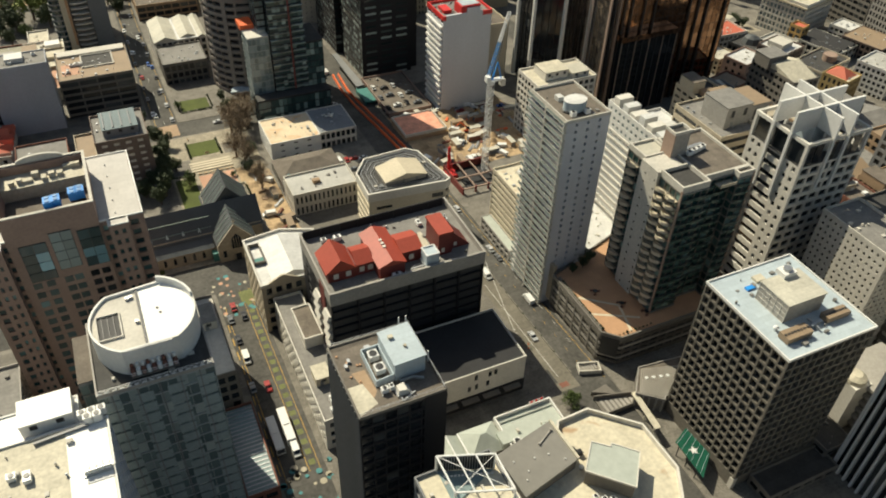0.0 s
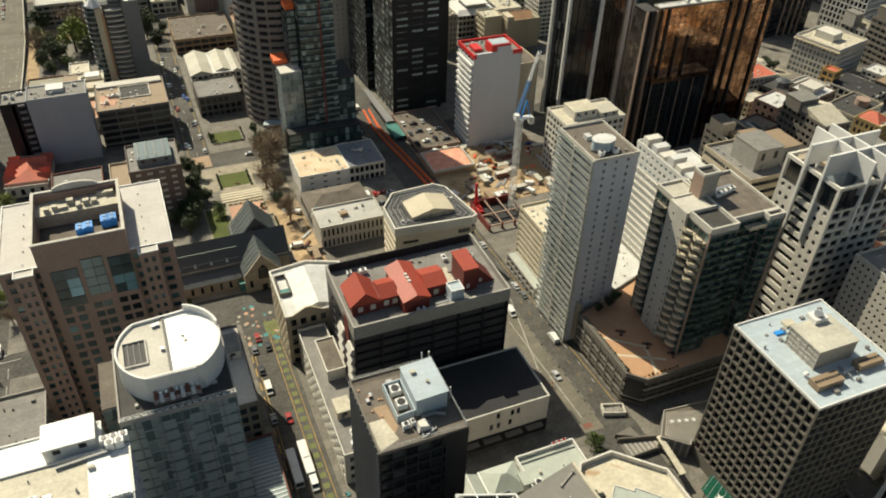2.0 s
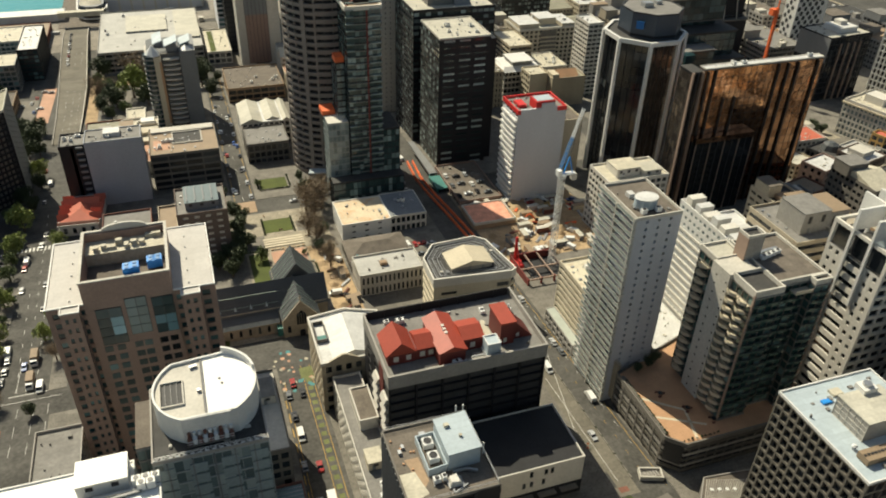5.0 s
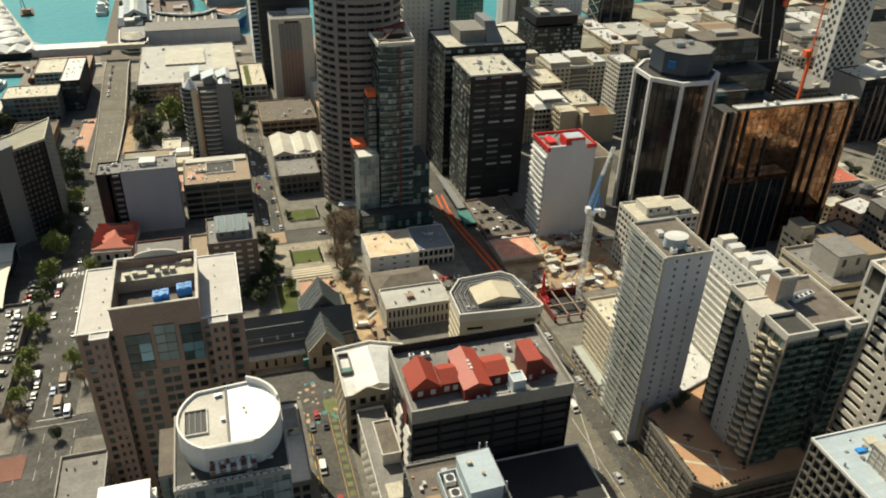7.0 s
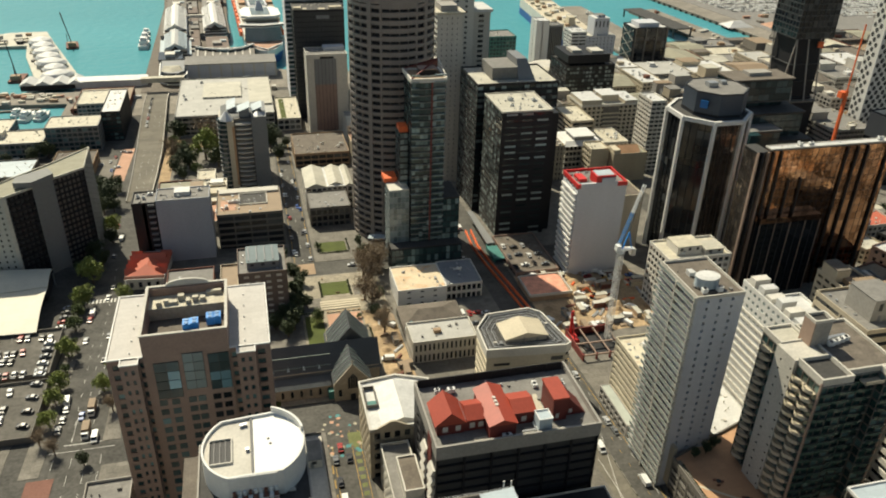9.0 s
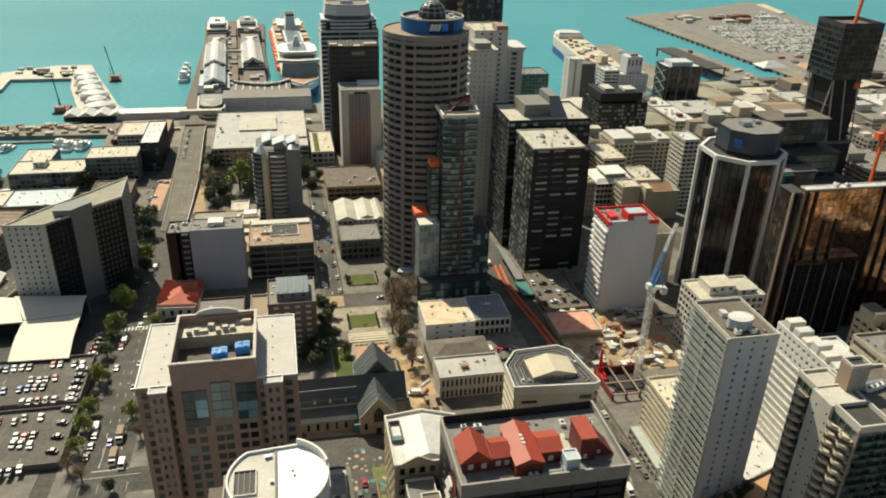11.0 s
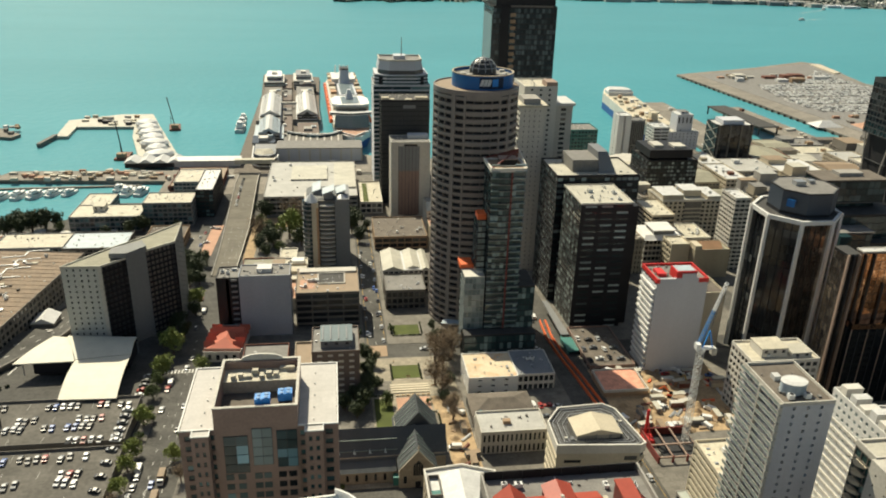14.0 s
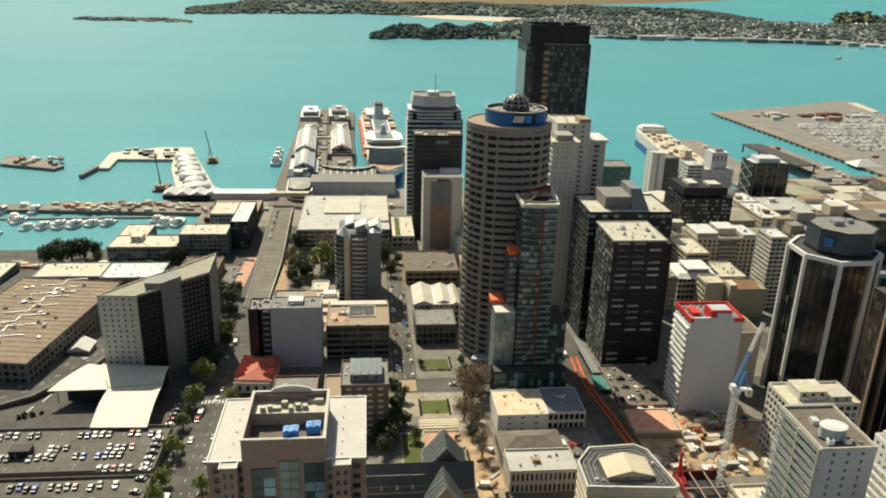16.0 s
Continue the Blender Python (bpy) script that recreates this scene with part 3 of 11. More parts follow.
def roof_edge_rail(pts, h=1.0, mat=None):
    g = Geo()
    for a, b in zip(pts, pts[1:]):
        for zz in (h * 0.5, h):
            g.beam((*a[:2], a[2] + zz), (*b[:2], b[2] + zz), 0.07)
        n = max(1, int((Vector(b) - Vector(a)).length / 2))
        for k in range(n + 1):
            p = Vector(a).lerp(Vector(b), k / n)
            g.beam(p, p + Vector((0, 0, h)), 0.07)
    return solo("safety_rail", g, mat or STEEL, "thin metal safety rail along a roof edge", "railing")


# ---- near towers ----


def egg_crate_office():
    ob, w, d, h = block("egg_crate_office", "dark office tower with a deep concrete egg-crate facade", 127, 155.5, 74.3, 104, 52.3, EGG, MEMBRANE, GLASS_D,
                        sh=3.1, bay=2.5, pier=0.5, band=0.7, depth=1.1, see="SW", pmat=WHITE, parapet=0.45, foot=4.5, per={"S": dict(limit=300), "W": dict(limit=300)}, limit=300)
    part("entrance_column", Geo().box(-w / 2 - 0.2, -w / 2 + 1.2, -d / 2 - 0.2, -d / 2 + 1.2, -1, 4.6), CONC_PALE, ob)
    e = thing("plant_screen", "tan gridded screen box with cream roof, on an office roof", "plant room", 140.7, 89.5, 52.35)
    body_ = part("body", Geo().prism(rect(12.2, 9.6), 0, 5.6), CONCRETE, e)
    part("roof", Geo().box(-6.3, 6.3, -5, 5, 5.6, 5.85), ROOF_PUTTY, e)
    g = Geo()
    for k in range(6):
        y = -4.8 + k * 1.92
        g.box(-6.2, -6.08, y - 0.06, y + 0.06, 0, 5.6)
    for k in range(4):
        g.box(-6.2, -6.08, -4.8, 4.8, k * 1.4, k * 1.4 + 0.1)
    part("screen_frame", g, CONC_PALE, body_)
    part("upstand", Geo().box(-0.5, 3.5, 3.0, 6.2, 5.85, 7.2), WHITE, e)
    part("cowl", Geo().cyl(1.6, 4.6, 7.2, 7.9, 1.1, n=16), STEEL, e)
    for k in range(8):
        ac_unit(130.6 + k * 0.98, 80.0, 52.35, 0.95, 3.2, 1.9, 0, 1, ROOF_TAN)
        ac_unit(145.0 + k * 0.9, 81.3, 52.35, 0.9, 2.6, 1.9, 0, 1, ROOF_TAN)
    duct([(139.5, 80.5, 53.2), (142, 81, 53.2), (143.5, 81, 53.2)], 0.7)
    duct([(141, 83, 53.0), (141, 79, 53.0)], 0.5)
    vent(131.2, 83.5, 52.35, 0.7, 1.5)
    solo("blue_tarpaulin", Geo().prism([(134.5, 97.0), (137.2, 97.0), (137.2, 98.2), (134.5, 98.2)], 52.4, 52.9), BLUE, "blue plastic sheet lying on the roof", "tarpaulin")
    solo("roof_hatch", Geo().box(138.8, 141.8, 98.4, 100.6, 52.35, 53.1), ROOF_CREAM, "pale roof hatch box on the membrane roof", "hatch")
    # canopy at the street corner
    c = thing("green_canopy", "green glazed street canopy on steel posts", "canopy", 122.5, 82, 0)
    roof_ = part("canopy_roof", Geo().prism([(-3, -4), (3.8, 1.4), (3.2, 11.4), (-2.6, 8.6)], 4.4, 4.6), CANOPY_G, c)
    for sy in (-1, 3, 7):
        part("post", Geo().box(-2.6, -2.35, sy - 0.12, sy + 0.12, 0, 4.4), DARKMETAL, c)
    for k in range(6):
        part("rib", Geo().beam((-2.8 + 0.02 * k, -2.6 + k * 2.1, 4.7), (3.6, 1.8 + k * 1.8, 4.7), 0.07), MEMBRANE, roof_)
    star = [((1.5 if k % 2 == 0 else 0.55) * math.cos(math.pi * k / 5) + 0.3, (1.5 if k % 2 == 0 else 0.55) * math.sin(math.pi * k / 5) + 4.2) for k in range(10)]
    part("sign_star", Geo().prism(star, 4.62, 4.72), STEEL_W, c, "plain pale star shape on the canopy")


def slab_apartment_tower():
    ob, w, d, h = block("slab_apartment_tower", "tall pale concrete apartment slab with strip balconies", 117.4, 132.8, 161.4, 182.3, 70, LILAC, ROOF_BROWN,
                        sh=2.55, bay=3.7, pier=0.35, band=0.95, depth=0.9, see="W", blank="N", pmat=CONC_PALE, parapet=0.8,
                        per={"S": dict(bay=3.85, pier=3.25, band=1.5, limit=300)}, glass=GLASS_B)
    floors = int((h - 1) / 2.55)
    ledge = Geo().box(-0.95, 0, -5.2, 5.2, -0.22, 0).box(-0.95, -0.85, -5.2, 5.2, 0.98, 1.06).mesh("balcony", CONC_PALE)
    rail = Geo().box(-0.93, -0.87, -5.2, 5.2, 0, 0.98).mesh("balustrade", BALUSTRADE)
    for k in range(floors):
        for sy in (-5.6, 5.6):
            b = part("balcony", ledge, None, ob)
            b.location = (-w / 2, sy, 2.9 + k * (h - 0.8) / max(1, floors))
            part("balustrade", rail, None, b)
    part("fin", Geo().box(-w / 2 - 1.0, -w / 2 + 0.1, -0.25, 0.25, 0, h), CONC_PALE, ob)
    part("fin", Geo().box(-w / 2 - 1.0, -w / 2 + 0.1, -d / 2 - 0.03, -d / 2 + 0.3, 0, h + 0.5), CONC_PALE, ob)
    t = thing("water_tank", "pale blue oval water tank on a flat roof", "tank", 123.7, 167.6, 70.1)
    ring = [(3.65 * math.cos(a), 2.8 * math.sin(a)) for a in [2 * math.pi * k / 28 for k in range(28)]]
    part("drum", Geo().prism(ring, 0.3, 3.2), MEMBRANE, t, smooth=False)
    part("lid", Geo().prism([(x * 1.03, y * 1.03) for x, y in ring], 3.2, 3.5), ROOF_WHITE, t)
    part("base", Geo().prism([(x * 1.1, y * 1.1) for x, y in ring], 0, 0.3), DARKMETAL, t)
    solo("roof_box", Geo().box(121.5, 123.4, 173.1, 175.4, 70.1, 71.5), ROOF_WHITE, "white lift motor box on a roof", "roof box")
    clutter(118.4, 131, 162.4, 165.4, 70.05, 3, 5)


def curved_balcony_mesh(name, w, depth, mat, axis):
    """A slab with a bowed front and a solid balustrade."""
    pts = [(-w / 2, 0)] + [(-w / 2 + w * k / 8, -depth * math.sin(math.pi * (0.15 + 0.7 * k / 8))) for k in range(9)] + [(w / 2, 0)]
    g = Geo()
    if axis == "W":
        pts = [(y, -x) for x, y in pts]
    g.prism(pts, -0.18, 0.0)
    n = len(pts)
    for k in range(1, n - 2):
        a, b = pts[k], pts[k + 1]
        g.beam((a[0], a[1], 0.5), (b[0], b[1], 0.5), 0.12)
        i = len(g.v)
        g.v += [(*a, 0), (*b, 0), (*b, 0.95), (*a, 0.95)]
        g.f.append((i, i + 1, i + 2, i + 3))
    return g.mesh(name, mat)


SHAFT_BROWN = surf("brown_shaft_render", (0.33, 0.235, 0.185), 0.75, var=0.2, streak=0.1)
GLASS_BT = pane_mat("sea_green_glass", (0.030, 0.070, 0.066), (0.20, 0.31, 0.29), 0.3)
SLAB_EDGE = surf("weathered_slab_edge", (0.23, 0.235, 0.215), 0.7, var=0.3)


def balcony_tower():
    zb = 12.0
    ob = thing("balcony_tower", "green glass apartment tower with bowed white balconies", "building", 150, 144, zb)
    H = 60 - zb
    sub = (("west_front", 138.4, 148.2, 131, 141), ("wing", 138.6, 147.4, 149, 157), ("main", 148.3, 165, 133.9, 156.2), ("corner", 159.2, 165, 131.2, 133.8))
    for name_, x0, x1, y0, y1 in sub:
        front = name_ == "west_front"
        facade(ob, x1 - x0, y1 - y0, 0, H, CONC_DARK, GLASS_BT, TWIN["sea_green_glass"], at=((x0 + x1) / 2 - 150, (y0 + y1) / 2 - 144), sh=2.9, bay=2.6, pier=0.22, band=0.45, depth=0.3, see="SW", cap=1.4, limit=140)
        part("roof", Geo().box(x0 - 150, x1 - 150, y0 - 144, y1 - 144, H - 0.1, H + 0.05), ROOF_DARK if front else ROOF_PUTTY if name_ == "wing" else ROOF_BROWN, ob)
        part("parapet", Geo().ring([(x0 - 150.05, y0 - 144.05), (x1 - 149.95, y0 - 144.05), (x1 - 149.95, y1 - 143.95), (x0 - 150.05, y1 - 143.95)], 0.55, H - 0.9, H + (1.3 if front else 0.8)), CONC_PALE, ob)
    part("side_wall", Geo().box(-12.6, -3, -3, 5, 0, H + 0.4), CONC_PALE, ob)
    part("corner_pier", Geo().box(-11.75, -11.2, -13.15, -12.6, 0, H), SHAFT_BROWN, ob)
    part("corner_pier", Geo().box(14.5, 15.1, -13.0, -12.4, 0, H), SHAFT_BROWN, ob)
    part("loggia_floor", Geo().box(3.2, 9.0, -12.6, -10.1, H - 3.2, H - 2.9), CREAM, ob)
    part("loggia_front", Geo().box(3.2, 9.0, -12.8, -12.55, H - 3.2, H - 2.1), CREAM, ob, "sunlit cream loggia front")
    g = curved_balcony_mesh("balcony", 4.2, 2.3, CREAM, "W")
    s = curved_balcony_mesh("balcony", 4.6, 0.9, BALC_G, "S")
    n = int((H - 1.4) / 2.9)
    for k in range(1, n):
        z = k * (H - 1.4) / n
        for yy in (134.0, 138.6, 153.0):
            b = part("balcony", g, None, ob)
            b.location = (138.4 - 150, yy - 144, z + 0.2)
        for xx, yy in ((141, 131), (145.7, 131), (150.8, 133.9), (155.4, 133.9), (162, 131.2)):
            b = part("balcony", s, None, ob)
            b.location = (xx - 150, yy - 144, z + 0.2)
    for k in range(n + 1):
        z = k * (H - 1.4) / n
        part("slab_edge", Geo().box(-11.7, -1.7, -13.3, -12.9, z, z + 0.34).box(-1.7, 9.2, -10.4, -10.0, z, z + 0.34).box(9.2, 15.1, -13.1, -12.7, z, z + 0.34), SLAB_EDGE, ob)
    shaft = [(-4.4, 2.2), (1.2, 2.2), (1.2, 6.4), (-4.4, 6.4)]
    part("stair_shaft", Geo().prism(shaft, H, 68 - zb), CONCRETE, ob)
    part("shaft_side", Geo().box(-4.75, -4.4, 2.0, 6.6, 0, 68 - zb), SHAFT_BROWN, ob)
    part("shaft_cap", Geo().ring([(-4.8, 2.0), (1.4, 2.0), (1.4, 6.6), (-4.8, 6.6)], 0.5, 68 - zb, 68.9 - zb), CONC_PALE, ob)
    part("shaft_well", Geo().box(-4.2, 0.8, 2.6, 6.0, 68 - zb, 68.06 - zb), ROOF_DARK, ob)
    g = Geo()
    rr = random.Random(4)
    for k in range(30):
        y, z = -2.4 + (k % 2) * 4.5 + rr.uniform(-0.1, 0.1), 1.5 + (k // 2) * 3.1
        g.box(-12.66, -12.58, y, y + 0.5, z, z + 0.5)
    part("small_window", g, GLASS_D, ob, kind="stuff")
    for k in range(4):
        ac_unit(152.0 + k * 2.0, 145.4 + k * 0.5, 60.05, 1.8, 1.3, 1.5)
    duct([(151.6, 147.4, 60.7), (154.5, 148.2, 60.7), (159, 148.6, 60.7)], 0.9)
    duct([(152, 152.5, 60.4), (157, 153.2, 60.4)], 0.5)


def parking_podium():
    ob = thing("parking_podium", "dark slatted parking podium with a terracotta roof terrace", "parking garage", 143.9, 150.1, 0)
    out = [(-24.9, -20.7), (-20.2, -25.4), (29, -25.4), (29, 27), (-24.9, 8.3)]
    ins = [(x * 0.972, y * 0.972) for x, y in out]
    # solid charcoal stands in for the shade of the open parking floors
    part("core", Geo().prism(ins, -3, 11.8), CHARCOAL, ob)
    for k in range(5):
        z = 0.5 + k * 2.25
        part("spandrel", Geo().ring(out, 0.4, z, z + 0.95), CONCRETE if k % 2 else EGG, ob)
        part("rail", Geo().ring([(x * 1.004, y * 1.004) for x, y in out], 0.12, z + 1.25, z + 1.4), CONC_DARK, ob)
    part("parapet", Geo().ring([(x * 1.005, y * 1.005) for x, y in out], 0.5, 11.2, 12.8), CONC_DARK, ob)
    for k in range(7):
        y = -20 + k * 4.6
        part("column", Geo().box(-25.05, -24.3, y, y + 0.6, 0, 11.4), CONC_DARK, ob)
    for k in range(14):
        x = -18.6 + k * 3.4
        part("column", Geo().box(x, x + 0.35, -25.3, -24.8, 0, 11.4), CONC_DARK, ob)
    part("terrace", Geo().prism(ins, 11.8, 12.0), TERRA, ob)
    for a, b in (((-22.8, -12.4), (-9.3, -19.7)), ((-15.5, -23.8), (-12.4, -12.4)), ((-22.8, -4.1), (-12.4, -12.4))):
        u = Vector((a[1] - b[1], b[0] - a[0])).normalized() * 0.45
        part("paving_band", Geo().prism([(a[0] - u.x, a[1] - u.y), (b[0] - u.x, b[1] - u.y), (b[0] + u.x, b[1] + u.y), (a[0] + u.x, a[1] + u.y)], 11.9, 12.02), CREAM, ob)
    part("poster_panel", Geo().prism([(-24.75, -21.2), (-20.8, -25.2), (-20.6, -25.0), (-24.55, -21.0)], 3.6, 11), DARKMETAL, ob)
    part("pier", Geo().box(-24.6, -23.4, 8.9, 12.8, 0, 15.4), BEIGE, ob, "pale pier wall at the end of the podium")
    part("link_roof", Geo().box(-20.7, -12, 8.9, 10.0, 6.6, 7), MEMBRANE, ob)
    part("planter", Geo().box(-24.2, -23.3, -19.6, 6.4, 12.0, 12.7), CONC_DARK, ob)
    rr = random.Random(8)
    for k in range(30):
        x, y = (143.9 - 23.7, 130.4 + k * 1.25) if k < 20 else (122.3 + (k - 20) * 1.5, 126.4)
        shrub(x, y, 12.2 if k >= 20 else 12.6, rr.uniform(0.5, 0.95))
    for k in range(3):
        x, y = (137.6, 132.4, 127.6)[k], (131.4, 137.8, 146)[k]
        e = thing("terrace_table", "dark round table on the terrace", "table", x, y, 12.02, 0, "terrace tables")
        part("tabletop", Geo().cyl(0, 0, 0.7, 0.78, 0.8, n=14), DARKMETAL, e)
        part("leg", Geo().cyl(0, 0, 0, 0.7, 0.12, n=8), DARKMETAL, e)
        for a in (0, 2.1, 4.2):
            part("bench", Geo().cube(1.3 * math.cos(a), 1.3 * math.sin(a), 0, 0.9, 0.5, 0.45), BRICK, e)


def white_frame_tower():
    ob = thing("white_frame_tower", "off-white gridded tower crowned by an open white frame", "building", 194.0, 139.9, -19.9)
    ob.scale = (1.1, 1.1, 1.1)
    for y0, y1, bx, bay, pier, band in ((-10, -3.7, 0, 2.6, 1.3, 1.9), (-3.7, 3.7, 0.5, 8, 0.4, 1.7), (3.7, 10, 0, 2.6, 1.3, 1.9)):
        facade(ob, 23.5 - 2 * bx, y1 - y0, 17, 71, OFFWHITE, GLASS_D, GLASS_DI, at=(0, (y0 + y1) / 2), sh=3.3, bay=bay, pier=pier, band=band, depth=0.5, see="SW",
               per={"S": dict(bay=3.9, pier=0.9, band=1.2, limit=300)}, skip="N" if y1 < 10 else "")
    part("roof", Geo().box(-11.6, 11.6, -9.8, 9.8, 70.8, 71.1), ROOF_DARK, ob)
    for sx in (-11.35, 11.35):
        for sy in (-9.6, 9.6):
            part("post", Geo().cube(sx, sy, 71, 0.9, 0.9, 6.8), OFFWHITE, ob)
    part("ring_beam", Geo().ring(rect(23.7, 20.1), 0.8, 77.6, 78.6), OFFWHITE, ob)
    # the crossed fins, whose ends run down the facades as pilasters
    for sy in (-3.7, 2.8):
        part("fin", Geo().box(-12.4, 12.4, sy - 0.35, sy + 0.35, 78.8, 85.2), WHITE, ob)
        for sx in (-12.1, 12.1):
            part("pilaster", Geo().box(sx - 0.35, sx + 0.35, sy - 0.42, sy + 0.42, 58, 79), WHITE, ob)
        part("fin_wall", Geo().box(-3.4, 3.0, sy - 0.3, sy + 0.3, 71.1, 78.9), MEMBRANE, ob)
    for sx in (-3.0, 2.4):
        part("fin", Geo().box(sx - 0.35, sx + 0.35, -10.6, 10.6, 78.9, 85.1), WHITE, ob)
        for sy in (-10.3, 10.3):
            part("pilaster", Geo().box(sx - 0.42, sx + 0.42, sy - 0.35, sy + 0.35, 62, 79), WHITE, ob)
        part("fin_wall", Geo().box(sx - 0.3, sx + 0.3, -3.6, 2.7, 71.1, 79), MEMBRANE, ob)
    part("curved_screen", Geo().prism([(-2.6, -7.2), (0.2, -5.2), (2.6, -6.8), (4.8, -4.4), (4.4, -4.0), (2.5, -6.1), (0.2, -4.6), (-2.4, -6.6)], 71.1, 80.5), WHITE, ob)
    part("lift_house", Geo().box(5, 10.4, 3.2, 9, 71.1, 75.5), GREY, ob)
    for sx in (-10.8, -7.6, -2.2, 3.2, 6.6):
        part("glazing", Geo().box(sx, sx + 2.6, -9.7, -9.5, 71.4, 77.4), GLASS_D, ob)
    for sy in (-9, -3, 3.4):
        part("glazing", Geo().box(-11.2, -11.0, sy, sy + 5.4, 71.4, 77.4), GLASS_D, ob)


def red_roofed_office():
    zr = 34.4
    ob, w, d, h = block("red_roofed_office", "grey office block with dark louvred floors under a red penthouse", 40.3, 89, 153.7, 183, zr, CHARCOAL, ROOF_GREY, LOUVRE,
                        sh=3.4, bay=8.1, pier=0.5, band=0.35, depth=0.8, see="SW", parapet=0, wname="louvre", tilt=-14, cap=2.6,
                        per={"W": dict(bay=7.3, pier=4.6, band=1.6)})
    part("parapet", Geo().ring(rect(w + 0.3, d + 0.3), 0.45, h - 2.6, h + 2.0), CONCRETE, ob)
    part("parapet_cap", Geo().ring(rect(w + 0.5, d + 0.5), 0.65, h + 2.0, h + 2.2), CONCRETE, ob)
    fin = Geo().prism([(0, -2.2), (1.5, -2.2), (1.5, 2.2), (0, 2.2)], 0, 1.9, [(0.9, -2.2), (1.5, -2.2), (1.5, 2.2), (0.9, 2.2)]).mesh("sunshade", OFFWHITE)
    for k in range(8):
        for yy in (-11.5, -2.5):
            b = part("sunshade", fin, None, ob)
            b.location = (-w / 2 - 1.5, yy, 4 + k * 3.6)
    part("west_wall", Geo().box(-w / 2 - 0.25, -w / 2 - 0.02, -9.2, -4.8, 0, h), RED_WALL, ob)
    for k in range(5):
        part("roof_panel", Geo().box(-2 + k * 3.6, 1.2 + k * 3.6, -d / 2 + 1.0, -d / 2 + 1.35, h + 0.2, h + 1.4), OFFWHITE, ob)
    for k in range(7):
        part("post", Geo().box(-18 + k * 6, -17.5 + k * 6, d / 2 - 1.4, d / 2 - 0.9, h, h + 3.2), CHARCOAL, ob)
    part("screen", Geo().box(-w / 2 + 0.8, w / 2 - 1, d / 2 - 1.0, d / 2 - 0.7, h, h + 3.0), CHARCOAL, ob)
    p = thing("red_penthouse", "maroon penthouse with a red iron cross-gabled roof", "penthouse", 56, 164, zr + 0.06)
    wpart("wall", Geo().box(42, 50, 160.3, 170, 0, 3.8).box(50, 56, 160.6, 168.5, 0, 4.2), RED_WALL, p)
    wpart("wall", Geo().box(56.2, 64, 156, 172.4, 0, 4.8).box(64, 71, 160.2, 168.8, 0, 4.4), RED_WALL, p)
    wpart("roof", Geo().gable(41.2, 50.6, 159.8, 170.5, 3.8, 7.9, "y"), RED_ROOF, p)
    wpart("roof", Geo().gable(50.6, 56, 160.0, 168.9, 4.2, 6.2, "x"), RED_ROOF, p)
    wpart("roof", Geo().gable(55.7, 64.4, 155.5, 172.9, 4.8, 6.6, "y"), RED_ROOF, p)
    wpart("roof", Geo().gable(64.4, 71.4, 159.8, 169.1, 4.4, 6.0, "x"), RED_ROOF, p)
    for xx, yy in ((43.6, 160.3), (47.4, 160.3), (51.6, 160.6), (54.2, 160.6), (67, 160.2)):
        wpart("window", Geo().box(xx, xx + 1.5, yy - 0.08, yy + 0.02, 1.0, 2.8), OFFWHITE, p)
    for k in range(3):
        wpart("skylight", Geo().cube(60, 162.4 + k * 1.6, 6.3, 0.9, 0.9, 0.5), OFFWHITE, p)
    q = thing("lift_house", "red lift house with a sloped red roof", "plant room", 80, 164, zr + 0.06)
    wpart("wall", Geo().box(76.2, 80.6, 159.4, 168.6, 0, 7.8), RED_WALL, q)
    wpart("roof", Geo().prism([(75.9, 159.0), (80.9, 159.0), (80.9, 169.0), (75.9, 169.0)], 7.8, 8.4), RED_ROOF, q)
    wpart("lean_to", Geo().prism([(80.6, 161), (87.4, 161), (87.4, 168), (80.6, 168)], 0, 7.0, [(80.6, 161), (80.9, 161), (80.9, 168), (80.6, 168)]), RED_WALL, q)
    wpart("window", Geo().box(77.2, 78.2, 159.3, 159.42, 1, 2.6), OFFWHITE, q)
    wpart("window", Geo().box(82.0, 83.0, 160.93, 161.02, 0.8, 2.2), OFFWHITE, q)
    c = thing("cooling_unit", "pale blue cooling tower on a steel frame", "air conditioner", 72.4, 157.0, zr + 0.06)
    part("frame", Geo().ring(rect(4.4, 4.4), 0.3, 0, 1.4), STEEL, c)
    part("casing", Geo().prism(rect(4.0, 4.2), 1.4, 5.0), MEMBRANE, c)
    part("rim", Geo().ring(rect(4.2, 4.4), 0.3, 5.0, 5.4), STEEL_W, c)
    duct([(66, 156.2, 35.2), (70, 156.2, 35.2), (70, 158.4, 36.2)], 0.6)
    duct([(67, 157.6, 35.0), (69.6, 157.6, 35.0)], 0.4)
    ac_unit(61.0, 154.9, zr + 0.06, 2.6, 1.2, 2.0)
    ac_unit(63.2, 154.7, zr + 0.06, 1.6, 1.2, 1.3)
    solo("pale_roof_mat", Geo().box(71.8, 75.8, 163.5, 172, zr + 0.06, zr + 0.16), ROOF_CREAM, "pale mat laid on the grey roof", "roof mat")
    solo("pale_roof_mat", Geo().box(52, 56, 155, 157.4, zr + 0.06, zr + 0.14), ROOF_CREAM, "pale mat laid on the grey roof", "roof mat")
    clutter(42, 88, 171, 182, zr, 8, 21)


